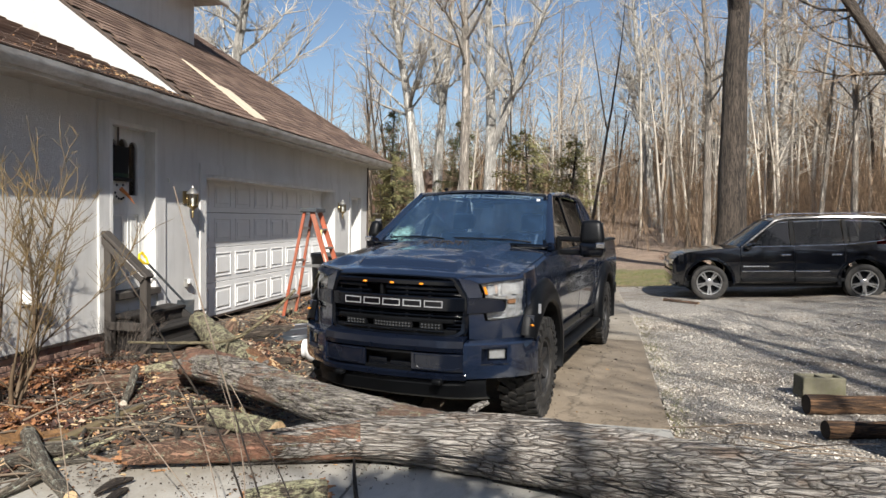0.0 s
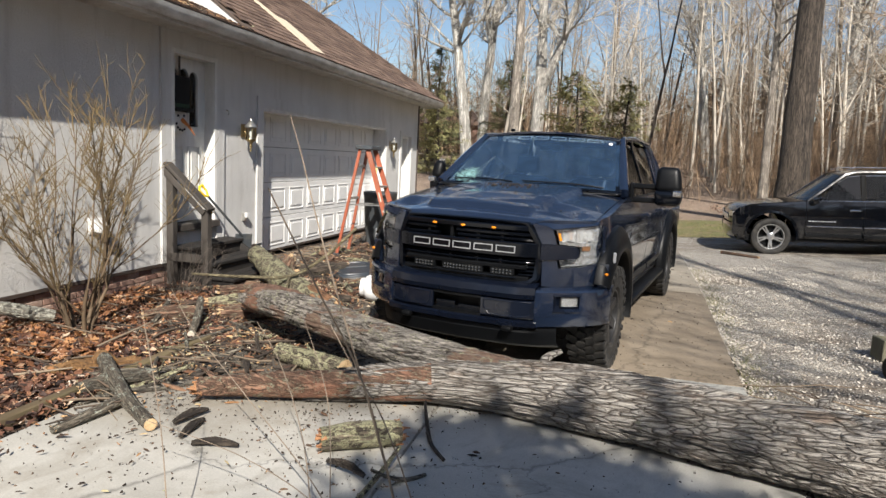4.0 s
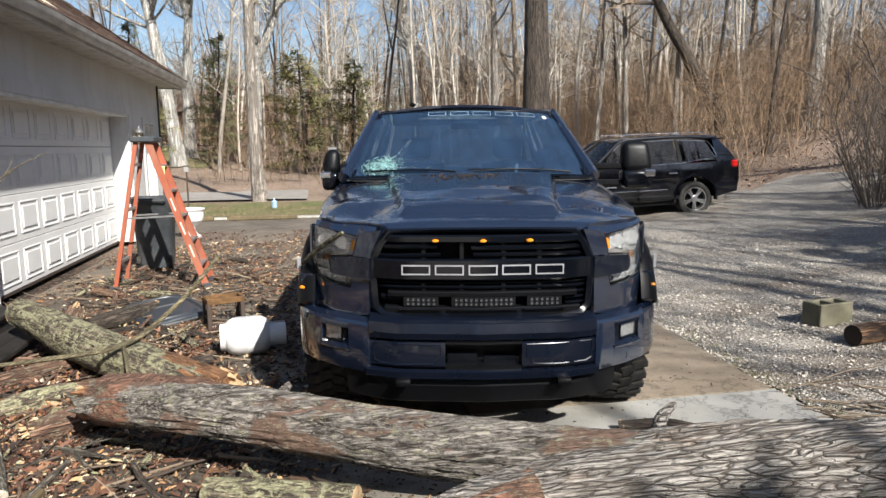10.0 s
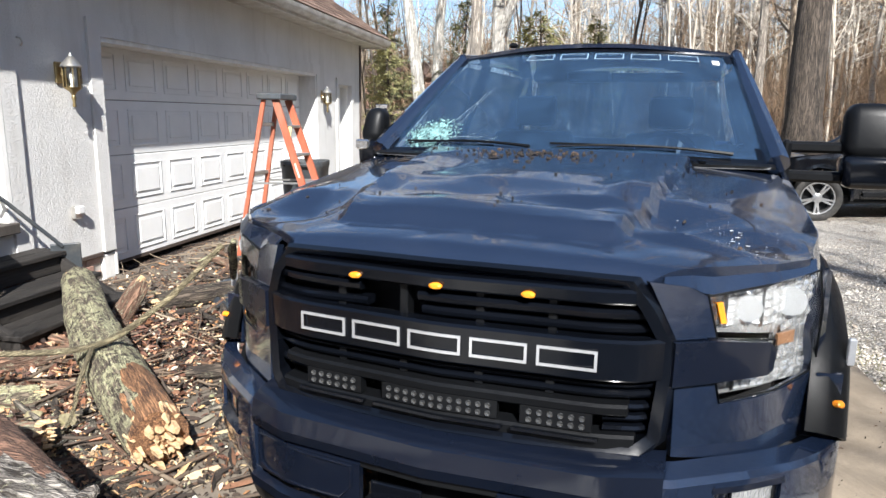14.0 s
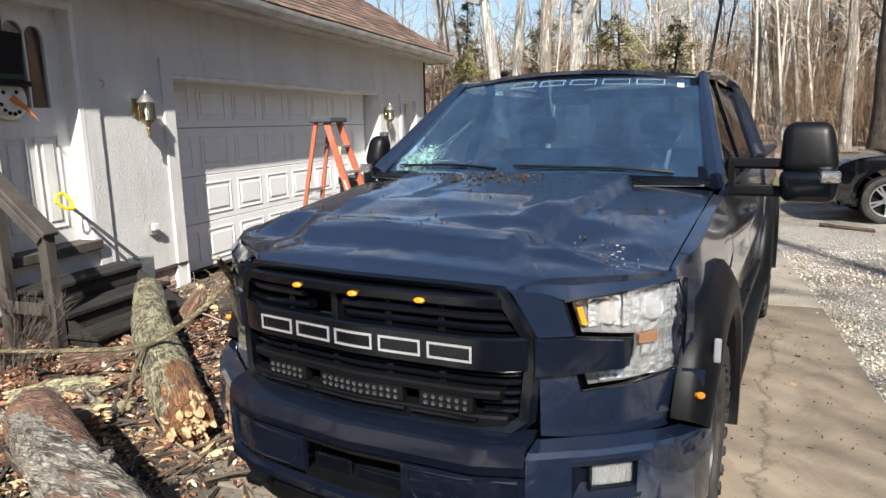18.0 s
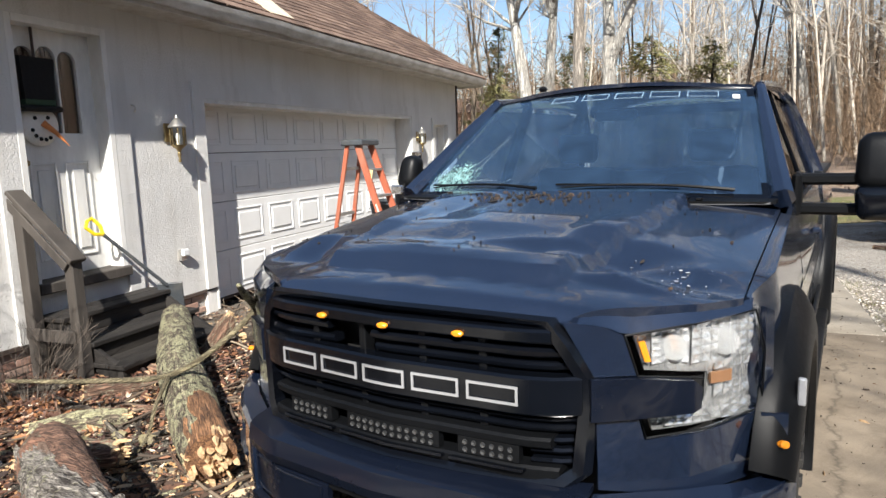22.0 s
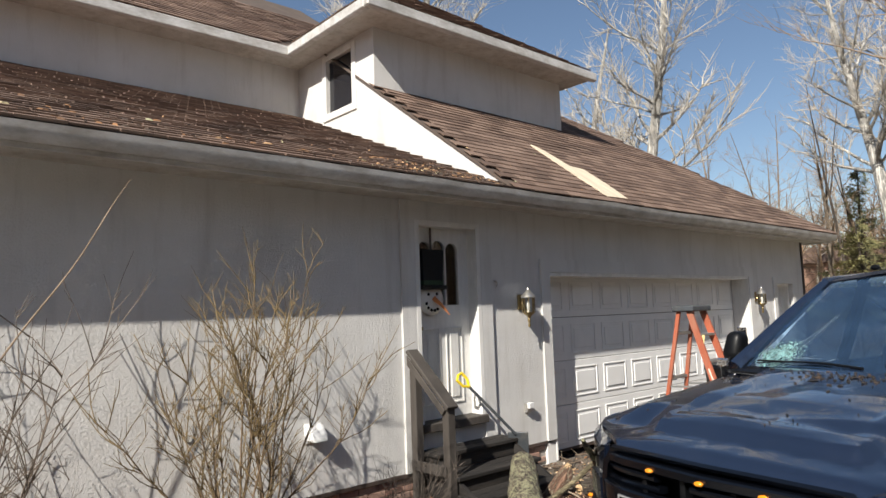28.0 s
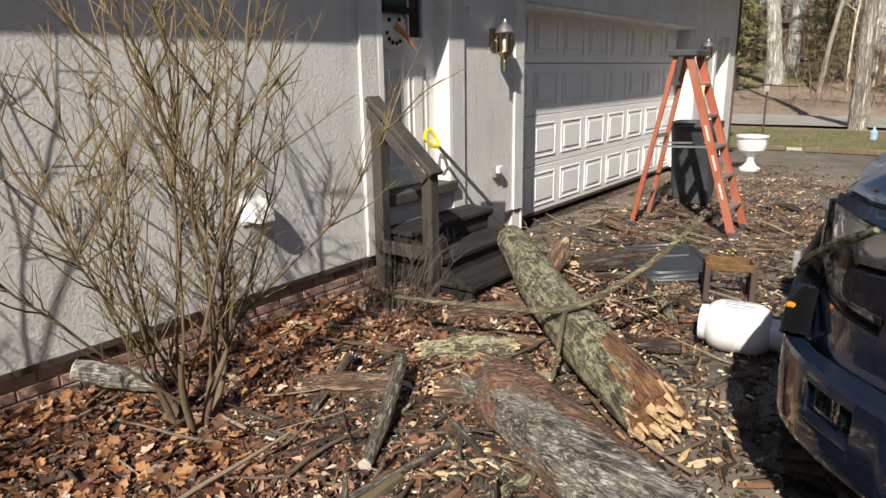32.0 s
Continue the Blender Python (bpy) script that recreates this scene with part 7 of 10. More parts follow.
for x, y, sc, tpl in ((8.4, -13.9, 0.5, SHADE), (7.5, -13.4, 0.46, SHADE), (9.5, -14.2, 0.52, SHADE), (10.6, -19.2, 0.85, SHADE), (12.0, -20.5, 0.9, SHADE), (12.6, -14.2, 0.9, NEAR_GREY), (13.7, -15.3, 0.8, WOODS[2]), (14.4, -14.6, 0.95, NEAR_GREY), (15.9, -16.2, 0.9, WOODS[5]), (16.4, -14.3, 0.9, NEAR_GREY), (18.0, -14.8, 1.0, NEAR_GREY)):
    plant(tpl, x, y, x * 77, sc, "tree", "bare tree standing behind the drive", (0, 0), None, "trees behind the drive")
rnd = random.Random(77)
spots = [(10.4, 13.5), (1.44, 15.7), (-4.55, 34.8), (-0.15, 34), (19.4, 16.6)]
count = 0
while count < 205:
    x, y = rnd.uniform(6, 62), rnd.uniform(14, 72)
    if rnd.random() < 0.25:
        x, y = rnd.uniform(17, 48), rnd.uniform(-6, 16)
    elif rnd.random() < 0.22:
        x, y = rnd.uniform(-30, 6), rnd.uniform(28, 70)
    if y < 22 and x < 14 + 0.2 * y or min(math.hypot(x - a, y - b) for a, b in spots) < 1.6 or (abs(y - 0.22 * (x - 12) - 4) < 3.4 and x < 32):
        continue
    spots.append((x, y))
    count += 1
    plant(WOODS[count % 6], x, y, rnd.uniform(0, 360), rnd.uniform(0.55, 1.0), "tree", "slender bare woodland tree with grey-brown bark", (rnd.uniform(-4, 4), rnd.uniform(-5, 5)), None, "woodland trees")
# trees behind the viewer, whose shadows fall over the drive
for k, (x, y, sc) in enumerate(((11.0, -20.8, 0.85), (19.5, -22, 1.0), (22, -26, 1.2), (27, -18, 1.0), (20, -14, 0.9), (25, -9, 1.0), (31, -14, 1.1), (9.5, -36, 1.2), (-6, -34, 1.0), (2, -44, 1.1), (34, -30, 1.2), (15, -42, 1.2), (-16, -28, 1.0), (28, -2, 0.9))):
    plant(WOODS[k % 6] if k % 3 else NEAR_GREY, x, y, k * 67, sc, "tree", "bare tree standing behind the drive", (rnd.uniform(-3, 3), rnd.uniform(-3, 3)), None, "trees behind the drive")

# dense woods that close the place behind the drive
back_woods = Limbs()
for k in range(1300):
    a, q = rnd.uniform(1.75, 4.6), rnd.uniform(24, 62)
    x, y = 4 + q * math.sin(a), -6 + q * math.cos(a)
    if -10.5 < x < 1 and y > -15:
        continue
    hgt, w = rnd.uniform(5, 12.5), rnd.uniform(0.06, 0.2)
    st = wander(rnd, Vector((x, y, height(x, y) - 0.3)), Vector((rnd.uniform(-0.12, 0.12), rnd.uniform(-0.1, 0.1), 1)), hgt, 4, 0.06)
    back_woods.bar(st, [w, w * 0.8, w * 0.6, w * 0.4, 0.02], 4)
    for _ in range(18):
        c = rnd.randint(0, 3)
        back_woods.bar(wander(rnd, st[c].lerp(st[c + 1], rnd.random()), Vector((rnd.uniform(-1, 1), rnd.uniform(-1, 1), rnd.uniform(0.1, 1.1))), rnd.uniform(1.0, 4.0), 1, 0.25), [w * 0.25, 0.014], 3)
for k in range(3600):
    a, q = rnd.uniform(1.75, 4.6), rnd.uniform(20, 45)
    x, y = 4 + q * math.sin(a), -6 + q * math.cos(a)
    if -10.5 < x < 1 and y > -15 or 1.5 < x < 7 and y > -42:
        continue
    w = rnd.uniform(0.012, 0.03)
    st = wander(rnd, Vector((x, y, height(x, y) - 0.1)), Vector((rnd.uniform(-0.5, 0.5), rnd.uniform(-0.5, 0.5), 1.2)), rnd.uniform(1.0, 4.5), 3, 0.22)
    back_woods.bar(st, [w, w * 0.8, w * 0.55, w * 0.3])
tagged(new("back_woods", back_woods.mesh("back_woods", BRUSH)), "dense leafless woods on the far side of the drive", "woods", kind="stuff")

# undergrowth of thin stems
brush = Limbs()
for k in range(8200):
    if k % 3 == 0:
        x, y = rnd.uniform(-20, 50), rnd.uniform(23, 48)
    else:
        x, y = rnd.uniform(11, 36), rnd.uniform(6, 36)
    if x < 13.5 + 0.12 * y and y < 22 or (abs(y - 0.22 * (x - 12) - 4.2) < 3.6 and x < 30) or (x < -2 and y < 52):
        continue
    p = Vector((x, y, height(x, y) - 0.1))
    hgt = rnd.uniform(0.8, 4.0)
    st = wander(rnd, p, Vector((rnd.uniform(-0.5, 0.5), rnd.uniform(-0.5, 0.5), 1.2)), hgt, 3, 0.22)
    w = rnd.uniform(0.008, 0.02)
    brush.bar(st, [w, w * 0.8, w * 0.55, w * 0.3])
    for _ in range(5):
        c = rnd.randint(1, 2)
        tw = wander(rnd, st[c].lerp(st[c + 1], rnd.random()), Vector((rnd.uniform(-1, 1), rnd.uniform(-1, 1), rnd.uniform(0, 1))), hgt * 0.35, 1, 0.3)
        brush.bar(tw, [w * 0.5, w * 0.2])
far_woods = Limbs()
for k in range(1500):
    a = rnd.uniform(-0.62, 1.35)
    q = rnd.uniform(52, 120)
    x, y = 4 + q * math.sin(a), -6 + q * math.cos(a)
    if y < 4:
        continue
    hgt, w = rnd.uniform(3.5, 9.5), rnd.uniform(0.06, 0.2)
    st = wander(rnd, Vector((x, y, height(x, y) - 0.3)), Vector((rnd.uniform(-0.12, 0.12), rnd.uniform(-0.1, 0.1), 1)), hgt, 4, 0.06)
    far_woods.bar(st, [w, w * 0.8, w * 0.6, w * 0.4, 0.02], 4)
    for _ in range(26):
        c = rnd.randint(0, 3)
        tw = wander(rnd, st[c].lerp(st[c + 1], rnd.random()), Vector((rnd.uniform(-1, 1), rnd.uniform(-1, 1), rnd.uniform(0.1, 1.1))), rnd.uniform(1.0, 4.0), 1, 0.25)
        far_woods.bar(tw, [w * 0.2, 0.012], 3)
pale_woods = Limbs()
for k in range(420):
    a, q = rnd.uniform(-0.55, 1.3), rnd.uniform(30, 75)
    x, y = 4 + q * math.sin(a), -6 + q * math.cos(a)
    if y < 6 or x < 12 and y < 27 or (abs(y - 0.22 * (x - 12) - 4) < 3.4 and x < 32) or (x < -2 and y < 52):
        continue
    hgt, w = rnd.uniform(7, 16), rnd.uniform(0.05, 0.14)
    st = wander(rnd, Vector((x, y, height(x, y) - 0.3)), Vector((rnd.uniform(-0.1, 0.1), rnd.uniform(-0.1, 0.1), 1)), hgt, 6, 0.07)
    pale_woods.bar(st, [w, w * 0.9, w * 0.75, w * 0.6, w * 0.45, w * 0.3, 0.015], 5)
    for _ in range(16):
        c = rnd.randint(2, 5)
        lm = wander(rnd, st[c].lerp(st[c + 1], rnd.random()), Vector((rnd.uniform(-1, 1), rnd.uniform(-1, 1), rnd.uniform(0.2, 1.2))), rnd.uniform(1.0, 3.2), 3, 0.25)
        pale_woods.bar(lm, [w * 0.28, w * 0.2, w * 0.13, 0.008], 3)
        for _ in range(5):
            e = rnd.randint(0, 2)
            pale_woods.bar(wander(rnd, lm[e].lerp(lm[e + 1], rnd.random()), Vector((rnd.uniform(-1, 1), rnd.uniform(-1, 1), rnd.uniform(-0.1, 1.1))), rnd.uniform(0.5, 1.4), 1, 0.2), [0.012, 0.005], 3)
tagged(new("pale_woods", pale_woods.mesh("pale_woods", FAR_PALE)), "sunlit pale bare saplings deep in the woods", "woods", kind="stuff")
tagged(new("far_woods", far_woods.mesh("far_woods", BRUSH)), "dense leafless woods on the far slope", "woods", kind="stuff")
ob = new("undergrowth", brush.mesh("undergrowth", BRUSH))
tagged(ob, "tangled bare brown undergrowth between the trees", "undergrowth", kind="stuff")


def conifer(seed, h, r, mat, full=0.75):
    """An open evergreen: uneven boughs that end in small sprays."""
    rnd = random.Random(seed)
    trunk, v, f = Limbs(), [], []
    stem = wander(rnd, Vector((0, 0, -0.2)), Vector((0, 0, 1)), h, 8, 0.03)
    trunk.bar(stem, [r * 0.06 * (1 - 0.9 * i / 8) + 0.01 for i in range(9)], 7)
    for k in range(int(h * 13)):
        t = rnd.uniform(0.10, 0.99)
        i = min(7, int(t * 8))
        p0 = stem[i].lerp(stem[i + 1], t * 8 - i)
        reach = r * (1 - t) ** full * rnd.uniform(0.3, 1.15) + 0.2
        a = rnd.uniform(0, 2 * math.pi)
        bough = wander(rnd, p0, Vector((math.cos(a), math.sin(a), rnd.uniform(-0.15, 0.45))), reach, 4, 0.16, -0.03)
        trunk.bar(bough, [0.022, 0.017, 0.012, 0.008, 0.004], 3)
        for j in range(int(16 + reach * 22)):
            q = rnd.uniform(0.25, 1.0) * 4
            e = min(3, int(q))
            c = bough[e].lerp(bough[e + 1], q - e) + Vector((rnd.uniform(-0.16, 0.16), rnd.uniform(-0.16, 0.16), rnd.uniform(-0.2, 0.10)))
            d = Vector((math.cos(a) + rnd.uniform(-0.9, 0.9), math.sin(a) + rnd.uniform(-0.9, 0.9), rnd.uniform(-0.7, 0.4))).normalized()
            u, w = frame_of(d)
            ln, wd = rnd.uniform(0.10, 0.28), rnd.uniform(0.015, 0.045)
            b = len(v)
            v.extend([c - u * wd, c + d * ln * 0.6 - u * wd * 0.7 + w * 0.02, c + d * ln, c + d * ln * 0.6 + u * wd * 0.7 - w * 0.02, c + u * wd])
            f.append((b, b + 1, b + 2, b + 3, b + 4))
    me = bpy.data.meshes.new("crown")
    me.from_pydata([tuple(p) for p in v], [], f)
    me.materials.append(mat)
    return trunk.mesh("trunk", BARK_TREE_DARK), me


SPRUCE, CEDAR = conifer(91, 9.5, 3.0, NEEDLE), conifer(92, 6.0, 2.3, NEEDLE_LIGHT, 0.5)
for x, y, sc, tpl, lb in ((-2.3, 35.5, 0.85, SPRUCE, "dark green spruce at the edge of the lane"), (-7.8, 39.0, 0.95, SPRUCE, "dark green spruce at the edge of the lane"),
                          (5.2, 27.5, 1.0, CEDAR, "yellow-green cedar in the undergrowth"), (2.9, 29.0, 1.1, CEDAR, "yellow-green cedar in the undergrowth"), (-5.6, 31.0, 0.9, CEDAR, "yellow-green cedar in the undergrowth")):
    plant(tpl, x, y, x * 50, sc, "conifer", lb)

# out-of-view cedars, added only to throw shade on concrete and gravel
for x, y, sc in ((7.75, -12.2, 1.0), (6.9, -12.5, 1.02), (8.6, -12.5, 1.02), (6.55, -11.2, 0.86), (12.6, -6.6, 0.95), (14.7, -6.2, 1.05)):
    plant(CEDAR, x, y, x * 60, sc, "conifer", "unseen yellow-green cedar added to shade the drive")

# ---- fixtures on the house ----
def wall_lantern(y, label):
    t = thing("wall_lantern", pose(0, y, 0), label, "wall lamp", "wall lanterns")
    part("wall_plate", cube(E3 * 0, 0.022, -0.055, 0.055, 1.82, 2.0, 0.008), BRASS, t)
    bm = bmesh.new()
    tube(bm, [(0.02, 0, 1.9), (0.06, 0, 1.88), (0.09, 0, 1.82), (0.12, 0, 1.78)], 0.012, 6)
    part("arm", bm, BRASS, t)
    C = Matrix.Translation((0.13, 0, 0))
    part("cap", lathe(bmesh.new(), [(0.085, 1.955), (0.088, 1.965), (0.075, 1.985), (0.05, 2.015), (0.03, 2.04), (0.016, 2.05), (0.012, 2.07), (0.004, 2.08)], 16, C), NICKEL, t, "pale domed cap")
    part("bowl", lathe(bmesh.new(), [(0.012, 1.62), (0.016, 1.64), (0.010, 1.66), (0.020, 1.70), (0.014, 1.72), (0.03, 1.75), (0.065, 1.775), (0.072, 1.79)], 16, C), BRASS, t)
    part("glass", lathe(bmesh.new(), [(0.066, 1.79), (0.070, 1.955)], 16, C), thin_glass("lantern_glass", (0.92, 0.93, 0.9), 1.4), t)
    part("bulb", lathe(bmesh.new(), [(0.015, 1.79), (0.018, 1.83), (0.022, 1.87), (0.016, 1.91), (0.004, 1.925)], 10, C), PLASTIC_WHITE, t)
    for k in range(8):
        a = 2 * math.pi * k / 8
        part("glazing_bar", cube(-0.004, 0.004, -0.005, 0.005, 1.785, 1.96, 0, C @ pose(0.072 * math.cos(a), 0.072 * math.sin(a), 0, 0, 0, math.degrees(a))), BRASS, t)
    return t


wall_lantern(-0.53, "aged brass lantern with a domed cap beside the garage door")
wall_lantern(5.71, "aged brass lantern between garage door and side door")
o = thing("outlet_box", pose(0, -0.5, 0.69), "small weatherproof outlet box on the stucco", "outlet")
part("box", cube(0, 0.05, -0.04, 0.04, -0.055, 0.055, 0.006), NICKEL, o)
part("cover", cube(0.045, 0.085, -0.042, 0.042, -0.01, 0.06, 0.008), PLASTIC_WHITE, o)
v = thing("dryer_vent", pose(0, -3.33, 0.80), "white plastic dryer vent hood on the stucco", "vent")
part("flange", cube(0, 0.014, -0.085, 0.085, -0.085, 0.085, 0.004), PLASTIC_WHITE, v)
bm = bmesh.new()
prism(bm, [(0.012, 0.075), (0.07, 0.07), (0.13, 0.0), (0.14, -0.06), (0.012, -0.06)], lambda a, b, d: (a, -0.07 + d, b), 0.14, 0.01)
part("hood", bm, PLASTIC_WHITE, v)
tagged(part("wall_hook", tube(bmesh.new(), [(0, -0.95, 2.16), (0.04, -0.95, 2.15), (0.05, -0.95, 2.12), (0.03, -0.95, 2.09)], 0.008, 6), NICKEL), "small metal hook in the stucco", "hook")

# hanging winter decoration on the entry door
deco = thing("door_decoration", pose(-0.09, -1.83, 1.96), "hanging round white decoration with black top hat and orange cone", "decoration")
bm = bmesh.new()
tube(bm, [(0, 0.02, 0.84), (0.0, 0.02, 0.5)], 0.012, 6)
part("hanger", bm, FLASHING, deco)
bm = bmesh.new()
rows = [[(0.0 + 0.04 * math.sqrt(max(0, 1 - q * q)), 0.175 * q * math.cos(a), 0.165 * q * math.sin(a)) for a in steps(0, 2 * math.pi, 28)] for q in (1.0, 0.95, 0.8, 0.5, 0.02)]
grid(bm, rows)
part("disc", bm, surface("off_white_felt", (0.72, 0.69, 0.63), 0.9), deco)
bm = prism(bmesh.new(), [(-0.135, 0.15), (0.12, 0.15), (0.15, 0.53), (-0.15, 0.53)], lambda a, b, d: (0.01 + d, a, b), 0.05, 0.012)
part("hat", bm, BLACK_FELT_AND_SHADE, deco)
part("brim", cube(-0.01, 0.10, -0.19, 0.17, 0.105, 0.15, 0.015), BLACK_FELT_AND_SHADE, deco)
part("hat_band", cube(0.005, 0.068, -0.14, 0.125, 0.155, 0.20, 0.004), surface("dark_green_sprig", (0.03, 0.06, 0.03), 0.9), deco)
bm = tube(bmesh.new(), [(0.04, 0.0, 0.02), (0.09, 0.07, -0.06), (0.12, 0.16, -0.17)], [0.028, 0.018, 0.003], 8)
part("cone", bm, surface("orange_felt", (0.62, 0.22, 0.07), 0.9), deco, "orange cone")
for y, z in ((-0.06, 0.055), (0.055, 0.06), (-0.09, -0.04), (-0.065, -0.085), (-0.025, -0.11), (0.02, -0.115), (0.06, -0.10)):
    part("button", lathe(bmesh.new(), [(0.017, 0), (0.014, 0.008), (0.005, 0.01)], 10, Matrix.Translation((0.036, y, z)) @ pose(0, 0, 0, 0, 90, 0)), BLACK_FELT_AND_SHADE, deco)

# wooden steps and handrail
st = thing("entry_steps", pose(0, 0, 0), "weathered grey wooden steps with a handrail on one side", "steps")
SY0, SY1 = -2.16, -0.99
for k, (x0, x1, z) in enumerate(((0.03, 0.33, 0.46), (0.30, 0.62, 0.29), (0.58, 0.90, 0.13))):
    for a, b in ((x0, (x0 + x1) / 2 - 0.004), ((x0 + x1) / 2 + 0.004, x1)):
        part("tread", cube(a, b, SY0, SY1, z - 0.038, z, 0.006), OLD_TREAD, st)
    part("riser", cube(x1 - 0.06, x1 - 0.035, SY0 + 0.02, SY1 - 0.02, max(0, z - 0.17), z - 0.04, 0.003), OLD_TREAD, st)
for y in (SY0 + 0.03, SY1 - 0.07):
    bm = prism(bmesh.new(), [(0.03, 0.0), (0.86, 0.0), (0.86, 0.085), (0.57, 0.245), (0.28, 0.415), (0.03, 0.415)], lambda a, b, d: (a, y + d, b), 0.04, 0.003)
    part("stringer", bm, OLD_TREAD, st)
for x, y, z in ((0.09, -2.21, 1.36), (0.55, -2.20, 0.93)):
    part("post", cube(x - 0.045, x + 0.045, y - 0.045, y + 0.045, 0.0, z, 0.006), OLD_WOOD, st)
ra, rb = Vector((0.03, -2.21, 1.44)), Vector((0.62, -2.20, 0.92))
d = (rb - ra).normalized()
ang = math.degrees(math.atan2(-d.z, d.x))
part("handrail", cube(0, (rb - ra).length, -0.07, 0.07, -0.02, 0.02, 0.006, Matrix.Translation(ra + Vector((0, 0, 0.012))) @ pose(0, 0, 0, 0, ang, 0)), OLD_WOOD, st)
part("side_rail", cube(0, (rb - ra).length - 0.03, -0.062, -0.046, -0.10, -0.03, 0.004, Matrix.Translation(ra) @ pose(0, 0, 0, 0, ang, 0)), OLD_WOOD, st)
part("lower_rail", cube(0.05, 0.56, -2.262, -2.247, 0.30, 0.40, 0.004), OLD_WOOD, st)

sh = thing("shovel", pose(0, 0, 0), "shovel with a yellow D-handle leaning by the entry door", "shovel")
pa, pb = Vector((0.10, -1.50, 1.03)), Vector((0.32, -1.05, 0.50))
part("shaft", tube(bmesh.new(), [pa, pb], 0.016, 8), GREY_PLASTIC, sh)
bm = bmesh.new()
u = (pa - pb).normalized()
w = Vector((0, 1, 0)).cross(u).normalized().cross(u)
tube(bm, [pa, pa + u * 0.06 + w * 0.055, pa + u * 0.15 + w * 0.06, pa + u * 0.17, pa + u * 0.15 - w * 0.06, pa + u * 0.06 - w * 0.055, pa], 0.016, 8)
part("handle", bm, YELLOW, sh, "yellow D-handle")
part("blade", cube(-0.11, 0.11, -0.01, 0.012, -0.28, 0.0, 0.006, Matrix.Translation(pb + Vector((0.015, 0.02, 0.02))) @ pose(0, 0, 0, 14, 0, 40)), GREY_PLASTIC, sh)

# ---- stepladder, bins, bottle ----
FIBRE = surface("orange_fibreglass", (0.42, 0.11, 0.055), 0.6, vary=0.25, dirt=(0.30, 0.16, 0.11), dirt_amount=0.3, stretch=(1, 1, 0.2))
ALUMINIUM = surface("dull_aluminium", (0.48, 0.48, 0.47), 0.4, 0.8)
lad = thing("stepladder", pose(0, 0, 0), "orange fibreglass stepladder standing open by the garage", "ladder")


def beam(bm, a, b, w, d, side):
    a, b, side = Vector(a), Vector(b), Vector(side).normalized()
    u = (b - a).normalized()
    n = u.cross(side).normalized()
    vs = [bm.verts.new(p + side * (i * w / 2) + n * (j * d / 2)) for p in (a, b) for i, j in ((-1, -1), (1, -1), (1, 1), (-1, 1))]
    for f in ((0, 1, 2, 3), (7, 6, 5, 4), (0, 4, 5, 1), (1, 5, 6, 2), (2, 6, 7, 3), (3, 7, 4, 0)):
        bm.faces.new([vs[k] for k in f])
    return bm


for ys, yt in ((0.83, 0.90), (1.31, 1.22)):
    for top, foot, nm in (((1.34, yt, 1.74), (1.91, ys, 0.0), "front_rail"), ((1.21, yt, 1.74), (0.88, ys, 0.0), "rear_rail")):
        bm = bmesh.new()
        beam(bm, top, foot, 0.075 if nm == "front_rail" else 0.05, 0.028, (1, 0, 0.3))
        r = part(nm, bm, FIBRE, lad)
        part("foot", cube(foot[0] - 0.05, foot[0] + 0.05, foot[1] - 0.025, foot[1] + 0.025, 0.0, 0.07, 0.01), GREY_PLASTIC, r)
for k in range(5):
    t = (k + 1) * 0.295 / 1.74
    x = lerp(1.91, 1.34, t)
    ya, yb = lerp(0.83, 0.90, t), lerp(1.31, 1.22, t)
    part("step", cube(x - 0.045, x + 0.045, ya, yb, t * 1.74 - 0.03, t * 1.74, 0.005), ALUMINIUM, lad)
for t in (0.2, 0.55, 0.85):
    x = lerp(0.88, 1.21, t)
    part("rear_brace", cube(x - 0.012, x + 0.012, lerp(0.83, 0.90, t), lerp(1.31, 1.22, t), t * 1.74 - 0.02, t * 1.74 + 0.02, 0.004), ALUMINIUM, lad)
part("top_cap", cube(1.15, 1.42, 0.84, 1.28, 1.735, 1.80, 0.012), GREY_PLASTIC, lad)
for y in (0.86, 1.27):
    part("spreader", beam(bmesh.new(), (1.06, y, 0.86), (1.62, y, 0.88), 0.02, 0.008, (0, 0, 1)), ALUMINIUM, lad)
part("label", cube(0, 0.004, 0.01, 0.065, 0.05, 0.19, 0, Matrix.Translation((1.44, 0.86, 1.28)) @ pose(0, 0, 0, 0, -18, -90)), surface("faded_yellow_label", (0.62, 0.50, 0.22), 0.7), lad, "faded warning label")
PALE_PRINT = surface("pale_print", (0.75, 0.65, 0.55), 0.7)
for z in (0.45, 0.72, 1.0):
    bars = cube(-0.009, 0.009, -0.0165, -0.0145, -0.09, 0.09, 0, Matrix.Translation((lerp(1.91, 1.34, z / 1.74), lerp(0.83, 0.90, z / 1.74), z)) @ pose(0, 0, 0, 0, -18, 0))
    part("print_bar", bars, PALE_PRINT, lad)

can = thing("wheeled_bin", pose(1.0, 2.5, 0, 0, 0, 5), "dark grey plastic wheeled bin standing open before the garage", "bin")
bm = bmesh.new()
n = 28


def squircle(rx, ry, z):
    out = []
    for k in range(n):
        a = 2 * math.pi * k / n
        c, s = math.cos(a), math.sin(a)
        out.append((rx * math.copysign(abs(c) ** 0.55, c), ry * math.copysign(abs(s) ** 0.55, s), z))
    return out


